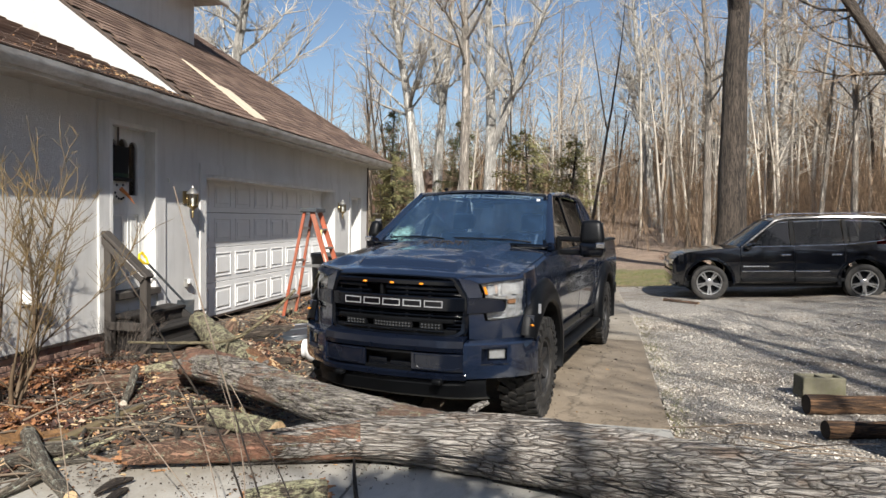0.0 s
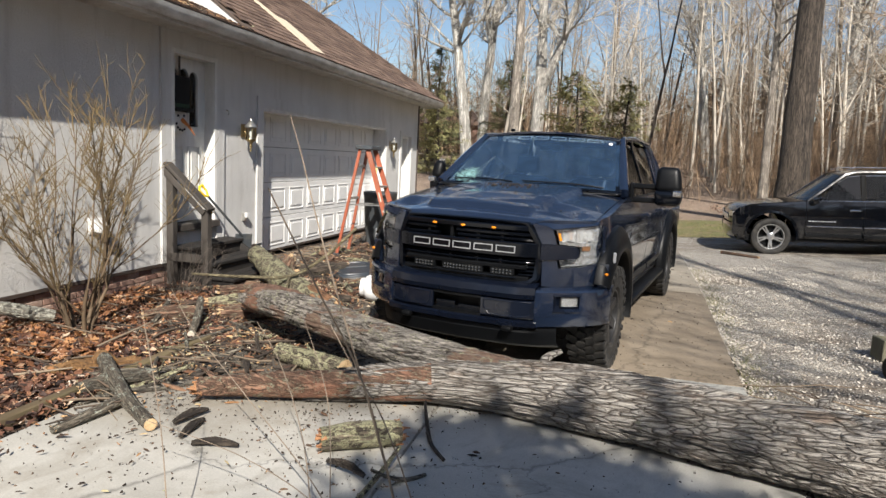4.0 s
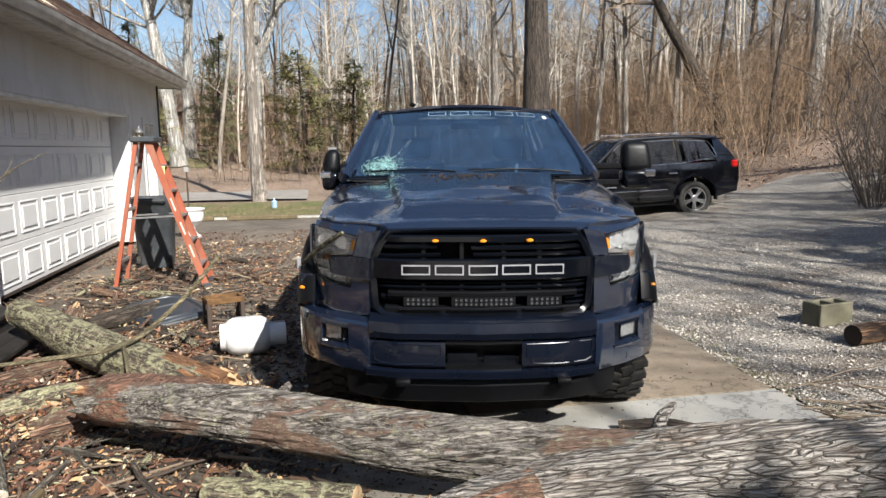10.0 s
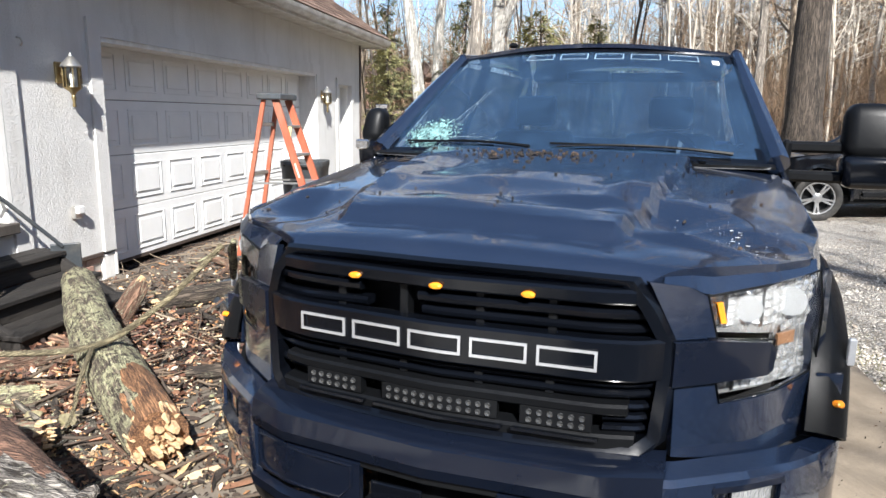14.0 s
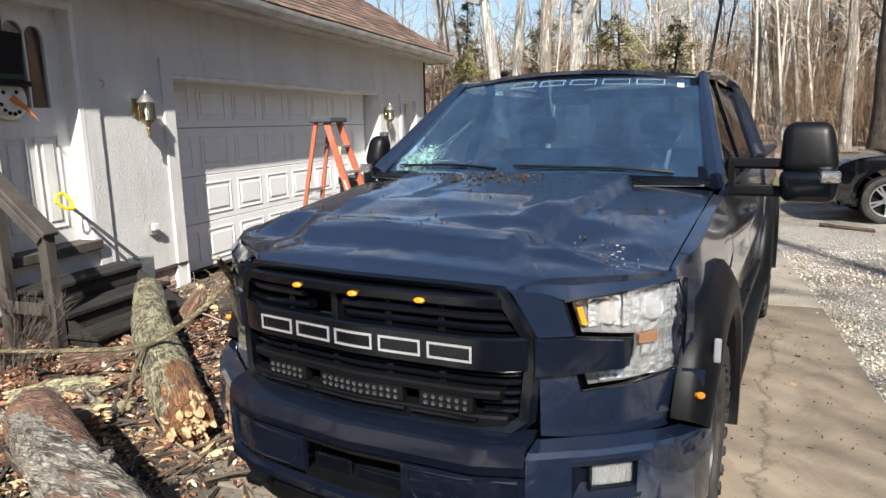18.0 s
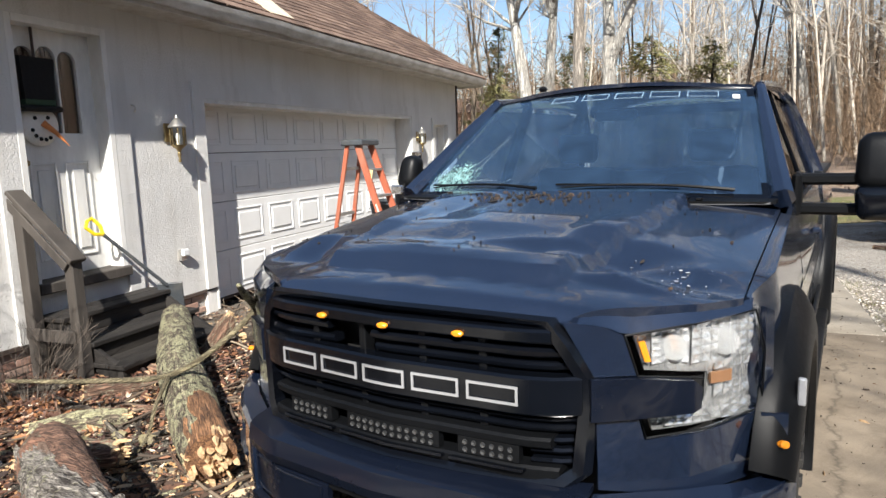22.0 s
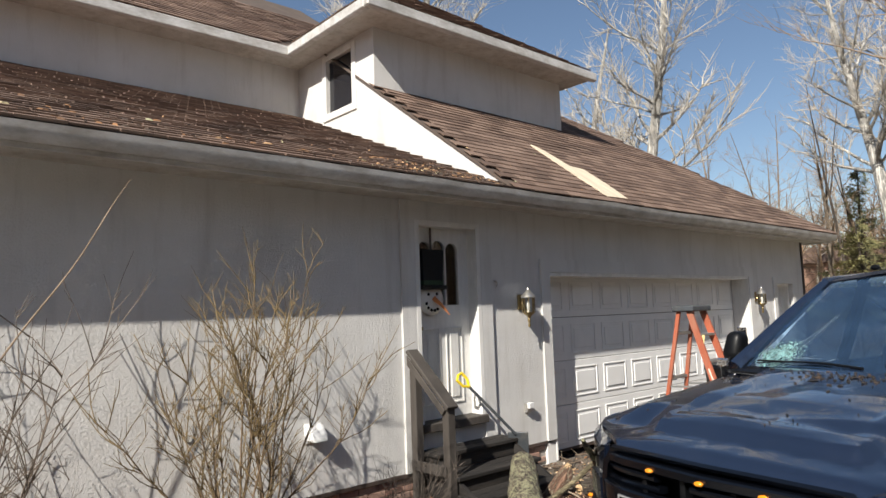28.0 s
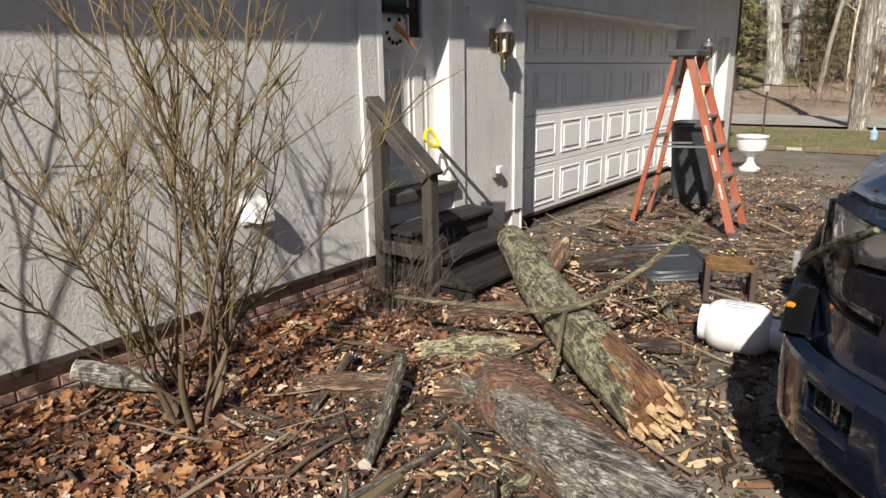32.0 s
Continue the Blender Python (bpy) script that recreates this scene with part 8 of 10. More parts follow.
grid(bm, [squircle(rx, ry, z) for rx, ry, z in ((0.21, 0.23, 0.03), (0.23, 0.25, 0.12), (0.275, 0.30, 0.92), (0.285, 0.31, 0.93), (0.285, 0.31, 1.0), (0.262, 0.287, 1.0), (0.255, 0.28, 0.9), (0.2, 0.22, 0.1), (0.02, 0.02, 0.1))], close=True)
part("body", bm, GREY_PLASTIC, can, "", 50)
for x in (-0.2, 0.2):
    part("wheel", lathe(bmesh.new(), [(0.1, -0.025), (0.105, 0), (0.1, 0.025)], 20, Matrix.Translation((x, -0.22, 0.105)) @ pose(0, 0, 0, 0, 90, 0)), RUBBER, can)
part("grip", tube(bmesh.new(), [(-0.18, -0.31, 0.95), (-0.18, -0.36, 0.97), (0.18, -0.36, 0.97), (0.18, -0.31, 0.95)], 0.014, 8), GREY_PLASTIC, can)
lid = thing("bin_lid", pose(1.70, -0.48, 0.035, 3, -4, 32) @ Matrix.Diagonal((0.98, 0.98, 1.15, 1)), "dark grey bin lid lying among bark on the ground", "lid")
bm = bmesh.new()
grid(bm, [squircle(rx, ry, z) for rx, ry, z in ((0.33, 0.42, 0.0), (0.34, 0.43, 0.03), (0.325, 0.415, 0.048), (0.295, 0.385, 0.048), (0.285, 0.375, 0.030), (0.255, 0.345, 0.030), (0.245, 0.335, 0.050), (0.05, 0.06, 0.062), (0.01, 0.01, 0.062))], close=True)
part("shell", bm, surface("blue_grey_plastic", (0.038, 0.047, 0.058), 0.38, dirt=(0.03, 0.03, 0.03), dirt_amount=0.2), lid, "", 50)
part("rib", cube(-0.2, 0.2, -0.02, 0.02, 0.05, 0.07, 0.008), GREY_PLASTIC, lid)
part("rim", tube(bmesh.new(), squircle(0.335, 0.425, 0.01) + squircle(0.335, 0.425, 0.01)[:1], 0.014, 6, False), GREY_PLASTIC, lid)

pr = thing("propane_cylinder", pose(2.63, -1.95, 0.157, 0, 90, 6), "white steel propane cylinder lying on its side", "gas cylinder")
part("tank", lathe(bmesh.new(), [(0.004, -0.196), (0.05, -0.192), (0.095, -0.178), (0.128, -0.152), (0.147, -0.115), (0.154, -0.07), (0.1545, -0.005), (0.157, 0.0), (0.1545, 0.005), (0.154, 0.07), (0.147, 0.115), (0.128, 0.152), (0.095, 0.178), (0.05, 0.192)], 32), PLASTIC_WHITE, pr)
part("foot_ring", lathe(bmesh.new(), [(0.105, -0.21), (0.108, -0.17), (0.10, -0.17), (0.098, -0.21)], 24), PLASTIC_WHITE, pr)
bm = bmesh.new()
for a0, a1 in ((20, 150), (200, 330)):
    grid(bm, [[(0.10 * math.cos(radians(a)), 0.10 * math.sin(radians(a)), z) for a in steps(a0, a1, 12)] for z in (0.165, 0.30)], 0.004)
part("collar", bm, PLASTIC_WHITE, pr, "white guard collar")
part("valve", lathe(bmesh.new(), [(0.02, 0.18), (0.02, 0.24), (0.035, 0.245), (0.035, 0.275)], 12), BRASS, pr)
bm = bmesh.new()
for k in range(7):
    a0 = 150 + k * 9
    grid(bm, [[(0.1555 * math.cos(radians(a)), 0.1555 * math.sin(radians(a)), z) for a in (a0, a0 + 4)] for z in steps(-0.08, 0.03 + 0.05 * (k % 2), 3)])
part("print_bars", bm, surface("grey_print", (0.35, 0.34, 0.42), 0.6), pr, "rows of small print as bars")

RUST = surface("rusty_steel", (0.24, 0.125, 0.045), 0.75, 0.2, fine=40, coarse=9, vary=0.4, bump=0.4, bump_scale=60, dirt=(0.05, 0.03, 0.02), dirt_amount=0.35)
stool = thing("step_stool", pose(2.33, -1.0, 0, 0, 0, 20), "open rusty steel stool frame with dark legs beside the cylinder", "stool")
for x0, x1, y0, y1 in ((-0.17, 0.17, -0.11, -0.085), (-0.17, 0.17, 0.085, 0.11), (-0.17, -0.145, -0.085, 0.085), (0.145, 0.17, -0.085, 0.085)):
    part("rail", cube(x0, x1, y0, y1, 0.235, 0.29, 0.005), RUST, stool)
for x in (-0.152, 0.152):
    for y in (-0.094, 0.094):
        part("leg", cube(x - 0.02, x + 0.02, y - 0.016, y + 0.016, 0, 0.236, 0.004), FLASHING, stool)
    part("cross_bar", cube(x - 0.008, x + 0.008, -0.08, 0.08, 0.09, 0.11, 0.003), FLASHING, stool)
urn = thing("garden_urn", pose(0.93, 5.75, 0), "white pedestal garden urn by the side door", "urn")
part("bowl", lathe(bmesh.new(), [(0.06, 0.22), (0.10, 0.25), (0.20, 0.33), (0.225, 0.42), (0.22, 0.5), (0.25, 0.54), (0.25, 0.56), (0.21, 0.56), (0.19, 0.5), (0.05, 0.45)], 24), PLASTIC_WHITE, urn)
part("pedestal", lathe(bmesh.new(), [(0.16, 0.0), (0.16, 0.04), (0.11, 0.07), (0.06, 0.13), (0.055, 0.22)], 24), PLASTIC_WHITE, urn)
jug = thing("water_jug", pose(2.1, 12.0, 0) @ Matrix.Diagonal((0.6, 0.6, 0.6, 1)), "pale blue plastic water jug on the lawn", "jug")
part("body", lathe(bmesh.new(), [(0.13, 0), (0.14, 0.03), (0.14, 0.30), (0.05, 0.38), (0.035, 0.42)], 18), surface("pale_blue_plastic", (0.35, 0.5, 0.62), 0.25), jug)
part("cap", lathe(bmesh.new(), [(0.04, 0.42), (0.04, 0.46)], 12), PLASTIC_WHITE, jug)
stake = thing("post_lantern", pose(-0.15, 11.72, 0), "small lantern on a thin dark post by the lawn", "lamp post")
part("post", cube(-0.02, 0.02, -0.02, 0.02, 0, 1.05, 0.004), FLASHING, stake)
part("lantern_head", cube(-0.06, 0.06, -0.06, 0.06, 1.05, 1.2, 0.006), surface("frosted_lantern", (0.34, 0.33, 0.31), 0.6), stake)
part("lantern_cap", cube(-0.075, 0.075, -0.075, 0.075, 1.2, 1.225, 0.006), FLASHING, stake)
for x, ln in ((-1.5, 2.4), (1.2, 1.6)):
    tagged(part("garden_timber", cube(x, x + ln, 8.75, 8.9, 0.0, 0.11, 0.02), TIMBER), "weathered timber lying at the edge of the lawn", "timber")

# cinder block and hollow logs on the gravel
GZ = 0.035
cb = thing("cinder_block", pose(7.78, -2.22, GZ, 0, 0, 10), "weathered two-hole cinder block on the gravel", "cinder block")
bm = bmesh.new()
for x0, x1, y0, y1 in ((-0.2, 0.2, -0.1, -0.07), (-0.2, 0.2, 0.07, 0.1), (-0.2, -0.165, -0.07, 0.07), (0.165, 0.2, -0.07, 0.07), (-0.018, 0.018, -0.07, 0.07)):
    block(bm, x0, x1, y0, y1, 0, 0.2, 0.006)
part("shell", bm, surface("mossy_cinder", (0.20, 0.185, 0.13), 0.95, vary=0.3, bump=0.9, bump_scale=90, dist=0.006, dirt=(0.13, 0.13, 0.06), dirt_amount=0.3), cb)
CHAR = surface("rotted_dark_wood", (0.03, 0.022, 0.016), 0.95, bump=0.6)
RUSTW = bark_material("hollow_log_wood", (0.035, 0.02, 0.013), (0.24, 0.13, 0.065), 0.9)
for (xa, ya), (xb, yb), r in (((7.46, -2.87), (8.12, -2.77), 0.085), ((7.38, -3.56), (7.86, -3.46), 0.068)):
    a, b = Vector((xa, ya, GZ + r - 0.005)), Vector((xb, yb, GZ + r - 0.005))
    q = (b - a).to_track_quat("Z", "Y")
    hl = thing("hollow_log", Matrix.Translation(a) @ q.to_matrix().to_4x4(), "short rotted hollow log lying on the gravel", "log", "hollow logs")
    ln = (b - a).length
    rr = random.Random(int(r * 1000))
    bm = bmesh.new()
    rings = [(r * (1 + 0.04 * math.sin(k)), ln * k / 8) for k in range(9)]
    grid(bm, [[(q2 * (1 + 0.05 * noise.noise((math.cos(a2) * 2, math.sin(a2) * 2, z * 4))) * math.cos(a2), q2 * math.sin(a2), z) for a2 in steps(0, 2 * math.pi, 22)[:-1]] for q2, z in rings], close=True)
    part("bark", bm, RUSTW, hl)
    part("hollow", lathe(bmesh.new(), [(r * 0.98, 0.002), (r * 0.72, 0.004), (r * 0.68, 0.12), (0.01, 0.125)], 22), CHAR, hl)
    part("far_end", lathe(bmesh.new(), [(r * 0.95, ln - 0.02), (r * 0.97, ln), (r * 0.6, ln + 0.004)], 22), CUT_WOOD_RED, hl)
tagged(part("concrete_lump", cube(7.70, 8.05, -4.15, -3.80, GZ, 0.42, 0.02), CONCRETE), "pale grey concrete block at the edge of the gravel", "block")

# ---- fallen tree and logs ----
def log_frame(pts):
    a, b = Vector(pts[0]), Vector(pts[-1])
    return Matrix.Translation(a) @ (b - a).to_track_quat("Z", "Y").to_matrix().to_4x4()


def refine(pts, radii, step):
    """Points along a smooth line through pts."""
    pts = [Vector(p) for p in pts]
    out, rad = [], []
    n = len(pts)
    for i in range(n - 1):
        p0, p1, p2, p3 = pts[max(0, i - 1)], pts[i], pts[i + 1], pts[min(n - 1, i + 2)]
        k = max(2, int((p2 - p1).length / step))
        for j in range(k):
            t = j / k
            out.append(0.5 * ((2 * p1) + (p2 - p0) * t + (2 * p0 - 5 * p1 + 4 * p2 - p3) * t * t + (3 * p1 - p0 - 3 * p2 + p3) * t ** 3))
            rad.append(lerp(radii[i], radii[i + 1], t))
    return out + [pts[-1]], rad + [radii[-1]]


def stem_mesh(bm, m, pts, radii, step=0.04, n=30, furrow=0.06, seed=0.0, caps=True, ragged=0.0):
    """A log's skin with furrows that run along it."""
    inv = m.inverted()
    ps, rs = refine([inv @ Vector(p) for p in pts], radii, step)
    rings = []
    u = None
    dist = 0.0
    for i, p in enumerate(ps):
        d = (ps[min(i + 1, len(ps) - 1)] - ps[max(i - 1, 0)]).normalized()
        if i:
            dist += (p - ps[i - 1]).length
        u = frame_of(d)[0] if u is None else (u - d * u.dot(d)).normalized()
        w = u.cross(d)
        ring = []
        for k in range(n):
            a = 2 * math.pi * k / n
            c, s = math.cos(a), math.sin(a)
            fr = abs(noise.noise((c * 5 + seed, s * 5, dist * 2.6))) + 0.6 * abs(noise.noise((c * 11, s * 11 + seed, dist * 6)))
            lump = noise.noise((c * 1.3 + seed, s * 1.3, dist * 1.6))
            r = rs[i] * (1 + furrow * (0.55 - fr * 1.6) + 0.07 * lump)
            slip = ragged * max(0.0, 1 - dist / 0.5) * (noise.noise((c * 2.2, s * 2.2, seed)) + 0.5 * noise.noise((c * 7, s * 7, seed)))
            ring.append(bm.verts.new(p + u * (r * c) + w * (r * s) + d * slip))
        rings.append(ring)
    for a, b in zip(rings, rings[1:]):
        for k in range(n):
            bm.faces.new((a[k], a[(k + 1) % n], b[(k + 1) % n], b[k]))
    if caps:
        bm.faces.new(rings[0][::-1])
        bm.faces.new(rings[-1])
    return bm


def splinters(bm, m, at, way, r, seed, n=46, ln=0.16):
    """A torn end: many wedges of different length."""
    rnd = random.Random(seed)
    inv = m.inverted()
    at, way = inv @ Vector(at), (inv.to_3x3() @ Vector(way)).normalized()
    u, w = frame_of(way)
    for k in range(n):
        a, q = rnd.uniform(0, 2 * math.pi), r * math.sqrt(rnd.random()) * 0.92
        c = at + u * (q * math.cos(a)) + w * (q * math.sin(a)) - way * 0.03
        l, s = rnd.uniform(0.25, 1.0) * ln, rnd.uniform(0.12, 0.28) * r
        b = rnd.uniform(0, 3)
        base = [bm.verts.new(c + (u * math.cos(b + e) + w * math.sin(b + e)) * s) for e in (0, 1.6, 3.1, 4.7)]
        tipc = c + way * l + u * rnd.uniform(-0.02, 0.02) + w * rnd.uniform(-0.02, 0.02)
        tip = [bm.verts.new(tipc + (u * math.cos(b + e) + w * math.sin(b + e)) * s * rnd.uniform(0.1, 0.6)) for e in (0, 1.6, 3.1, 4.7)]
        for e in range(4):
            bm.faces.new((base[e], base[(e + 1) % 4], tip[(e + 1) % 4], tip[e]))
        bm.faces.new(tip)
    return bm


A_PTS = [(2.60, -5.33, 0.10), (3.0, -5.17, 0.115), (3.55, -4.99, 0.14), (4.05, -4.84, 0.17), (4.5, -4.79, 0.19), (5.1, -4.9, 0.21), (6.2, -5.23, 0.23), (7.5, -5.66, 0.24)]
A_RAD = [0.062, 0.085, 0.105, 0.135, 0.17, 0.20, 0.215, 0.225]
B_PTS = [(2.06, -3.71, 0.32), (2.55, -4.02, 0.365), (2.95, -4.23, 0.36), (3.38, -4.42, 0.325), (3.80, -4.56, 0.28), (4.25, -4.68, 0.24), (4.75, -4.79, 0.215)]
B_RAD = [0.115, 0.128, 0.134, 0.140, 0.145, 0.147, 0.14]
m = log_frame(A_PTS)
BARE_RED = bark_material("red_brown_inner_bark", (0.06, 0.03, 0.02), (0.30, 0.165, 0.11), 1.6, (0.34, 0.33, 0.22), 0.12)
fallen = thing("fallen_trunk", m, "fallen forked tree trunk with furrowed grey bark across the driveway", "log")
part("main_stem", stem_mesh(bmesh.new(), m, A_PTS[2:], A_RAD[2:], 0.025, 80, 0.13, 1.0, True, 0.5), BARK_LOG, fallen)
part("stripped_stem", stem_mesh(bmesh.new(), m, A_PTS[:4], [r * 0.97 for r in A_RAD[:4]], 0.035, 30, 0.07, 3.0), BARK_RED, fallen, "reddish wood where the bark is torn off")
part("torn_end", splinters(bmesh.new(), m, A_PTS[0], Vector(A_PTS[0]) - Vector(A_PTS[1]), 0.06, 3, 26, 0.10), CUT_WOOD_RED, fallen)
limb = part("fork_limb", stem_mesh(bmesh.new(), m, B_PTS, B_RAD, 0.025, 72, 0.13, 5.0, True, 0.3), BARK_FLAKY, fallen, "forked limb with furrowed grey bark")
limb_end = [Vector(B_PTS[0]).lerp(Vector(B_PTS[1]), t) for t in (-0.10, 0.12, 0.35, 0.60)]
part("stripped_end", stem_mesh(bmesh.new(), m, limb_end, [0.095, 0.122, 0.128, 0.108], 0.03, 30, 0.06, 9.0), BARK_RED, limb)
side_off = Vector((0.014, 0.038, 0.03))
bare = [Vector(B_PTS[0]) + side_off * 0.9, Vector(B_PTS[0]).lerp(Vector(B_PTS[1]), 0.45) + side_off * 1.1, Vector(B_PTS[1]) + side_off, Vector(B_PTS[1]).lerp(Vector(B_PTS[2]), 0.7) + side_off * 1.1]
part("bare_strip", stem_mesh(bmesh.new(), m, bare, [0.108, 0.110, 0.108, 0.085], 0.025, 36, 0.09, 11.0), BARE_RED, limb, "reddish bare wood along the limb")
part("torn_end", splinters(bmesh.new(), m, limb_end[0], Vector(B_PTS[0]) - Vector(B_PTS[1]), 0.095, 8, 50, 0.16), CUT_WOOD_RED, limb)
for k, (p, dx) in enumerate((((4.78, -4.62, 0.36), 0.10), ((6.35, -5.02, 0.40), 0.07), ((3.0, -4.20, 0.46), 0.05))):
    part("knot", stem_mesh(bmesh.new(), m, [Vector(p) - Vector((0, 0, 0.10)), p, Vector(p) + Vector((dx, dx * 0.5, 0.05))], [0.05, 0.03, 0.014], 0.03, 12, 0.2, k), BARK_LOG, fallen)


def log(name, pts, radii, bark, label, torn=0, cut=0, n=26, furrow=0.07, seed=1.0, category="log", end_mat=None, group="loose logs"):
    """torn, cut: 1 for the first end, 2 for the last, 3 for both."""
    m = log_frame(pts)
    t = thing(name, m, label, category, group)
    part("bark", stem_mesh(bmesh.new(), m, pts, radii, 0.035, n, furrow, seed), bark, t)
    for bit, i, j in ((1, 0, 1), (2, -1, -2)):
        way = Vector(pts[i]) - Vector(pts[j])
        if torn & bit:
            part("torn_end", splinters(bmesh.new(), m, pts[i], way, radii[i] * 1.02, int(seed * 7) + bit, 60 if radii[i] > 0.08 else 24, radii[i] * 1.2), end_mat or CUT_WOOD, t, "pale torn wood")["kind"] = "stuff"
        if cut & bit:
            q = way.to_track_quat("Z", "Y").to_matrix().to_4x4()
            part("cut_end", lathe(bmesh.new(), [(radii[i] * 0.99, -0.006), (radii[i] * 0.97, 0.004), (radii[i] * 0.5, 0.007), (0.004, 0.006)], n, m.inverted() @ Matrix.Translation(Vector(pts[i])) @ q), end_mat or CUT_WOOD, t, "pale sawn end")
    return t


C_PTS = [(0.79, -1.47, 0.33), (1.3, -2.02, 0.27), (1.7, -2.42, 0.22), (2.2, -2.88, 0.17), (2.58, -3.21, 0.145)]
c = log("mossy_log", C_PTS, [0.115, 0.14, 0.15, 0.148, 0.135], BARK_MOSSY, "lichen-covered log with a torn orange end", 2, 1, 34, 0.08, 2.0)
mm = log_frame(C_PTS)
part("bare_patch", stem_mesh(bmesh.new(), mm, [(1.9, -2.58, 0.225), (2.2, -2.86, 0.20), (2.40, -3.04, 0.175), (2.62, -3.245, 0.16)], [0.06, 0.118, 0.128, 0.128], 0.03, 24, 0.08, 4.0), WOOD_BARED, c, "orange bare wood where bark is torn away")
log("log", [(1.02, -3.86, 0.08), (1.22, -3.74, 0.11), (1.42, -3.62, 0.10)], [0.05, 0.072, 0.06], BARK_RED, "reddish broken log with patches of lichen", 3, 0, 22, 0.16, 3.0)
log("log", [(1.60, -3.52, 0.09), (1.82, -3.39, 0.12), (2.04, -3.27, 0.11)], [0.06, 0.078, 0.07], BARK_RED, "reddish torn log with a pale splintered end", 3, 0, 22, 0.14, 3.5)
log("branch", [(1.36, -3.50, 0.20), (1.50, -3.72, 0.17), (1.62, -3.95, 0.10), (1.72, -4.16, 0.06)], [0.034, 0.036, 0.034, 0.030], BARK_LICHEN, "lichen-crusted branch with a pale sawn end", 0, 2, 14, 0.14, 3.7, "branch", PALE_CUT)
log("branch", [(1.02, -3.52, 0.15), (1.12, -3.74, 0.12), (1.20, -3.98, 0.06)], [0.022, 0.026, 0.022], BARK_LICHEN, "lichen-crusted piece of branch on the leaves", 3, 0, 12, 0.14, 3.8, "branch", PALE_CUT)
log("log", [(1.22, -3.16, 0.07), (1.42, -3.00, 0.09), (1.62, -2.82, 0.08)], [0.06, 0.075, 0.06], BARK_MOSSY, "olive mossy log half sunk in the debris", 3, 0, 18, 0.2, 3.9)
log("log", [(0.95, -2.55, 0.07), (1.2, -2.33, 0.075), (1.5, -2.06, 0.08)], [0.055, 0.06, 0.055], BARK_RED, "pale-ended broken log by the steps", 1, 2, 18, 0.07, 4.0)
log("log", [(1.02, -1.40, 0.0), (1.09, -1.28, 0.16), (1.12, -1.18, 0.28)], [0.075, 0.08, 0.06], BARK_RED, "short reddish stump of broken wood", 3, 0, 18, 0.1, 5.0)
log("log", [(1.15, -1.05, 0.08), (1.4, -0.75, 0.09), (1.6, -0.45, 0.08)], [0.08, 0.085, 0.07], BARK_DARK, "dark bark-covered log near the lid", 3, 0, 20, 0.09, 6.0)
log("log", [(2.66, -4.34, 0.075), (3.0, -4.47, 0.08), (3.33, -4.61, 0.085)], [0.07, 0.08, 0.082], BARK_MOSSY, "mossy log with a pale sawn end under the trunk", 0, 2, 22, 0.08, 7.0)
log("log", [(3.66, -5.74, 0.075), (3.85, -5.62, 0.08), (4.05, -5.50, 0.075)], [0.065, 0.08, 0.07], BARK_MOSSY, "short mossy log on the pale concrete", 3, 0, 22, 0.09, 8.0, end_mat=CUT_WOOD_RED)
log("branch", [(1.70, -5.14, 0.12), (1.95, -5.35, 0.10), (2.23, -5.57, 0.06), (2.45, -5.72, 0.05), (2.64, -5.85, 0.045)], [0.05, 0.052, 0.05, 0.042, 0.038], BARK_LICHEN, "lichen-grey forked branch with a sawn end", 0, 2, 16, 0.08, 9.0, "branch")
log("branch", [(2.23, -5.57, 0.06), (2.22, -5.8, 0.045), (2.17, -6.08, 0.03)], [0.04, 0.032, 0.022], BARK_LICHEN, "lichen-grey broken branch on the concrete", 2, 0, 14, 0.08, 10.0, "branch")
log("branch", [(2.10, -5.10, 0.05), (1.95, -5.32, 0.06), (1.85, -5.55, 0.05)], [0.045, 0.05, 0.045], BARK_LICHEN, "short lichen-grey piece of branch", 3, 0, 14, 0.08, 11.0, "branch")
log("log", [(0.11, -4.56, 0.21), (0.22, -4.44, 0.16), (0.40, -4.26, 0.10)], [0.052, 0.066, 0.05], BARK_STUB, "short pale lichen-covered stub leaning on the brick base", 0, 1, 18, 0.12, 12.0, end_mat=PALE_CUT)
log("branch", [(1.0, -3.12, 0.36), (1.45, -2.95, 0.345), (1.91, -2.75, 0.36), (2.2, -2.58, 0.55), (2.42, -2.46, 0.78), (2.5, -2.40, 0.88)], [0.011, 0.016, 0.018, 0.017, 0.015, 0.016], BARK_OLIVE, "long thin bent branch lying over the logs", 0, 0, 10, 0.06, 13.0, "branch")
log("branch", [(1.91, -2.75, 0.36), (1.98, -2.95, 0.24), (2.0, -3.05, 0.1), (2.02, -3.2, 0.04)], [0.013, 0.012, 0.010, 0.007], BARK_OLIVE, "thin drooping side branch", 0, 0, 8, 0.06, 14.0, "branch")
log("branch", [(4.9, -3.95, 0.03), (5.15, -4.05, 0.06), (5.35, -4.22, 0.05)], [0.03, 0.035, 0.03], BARK_DARK, "dark broken branch by the front tyre", 3, 0, 12, 0.1, 15.0, "branch")
log("branch", [(5.55, -4.05, 0.015), (5.9, -4.12, 0.02)], [0.012, 0.015], BARK_DARK, "small dark stick on the pale concrete", 0, 0, 8, 0.1, 16.0, "branch")
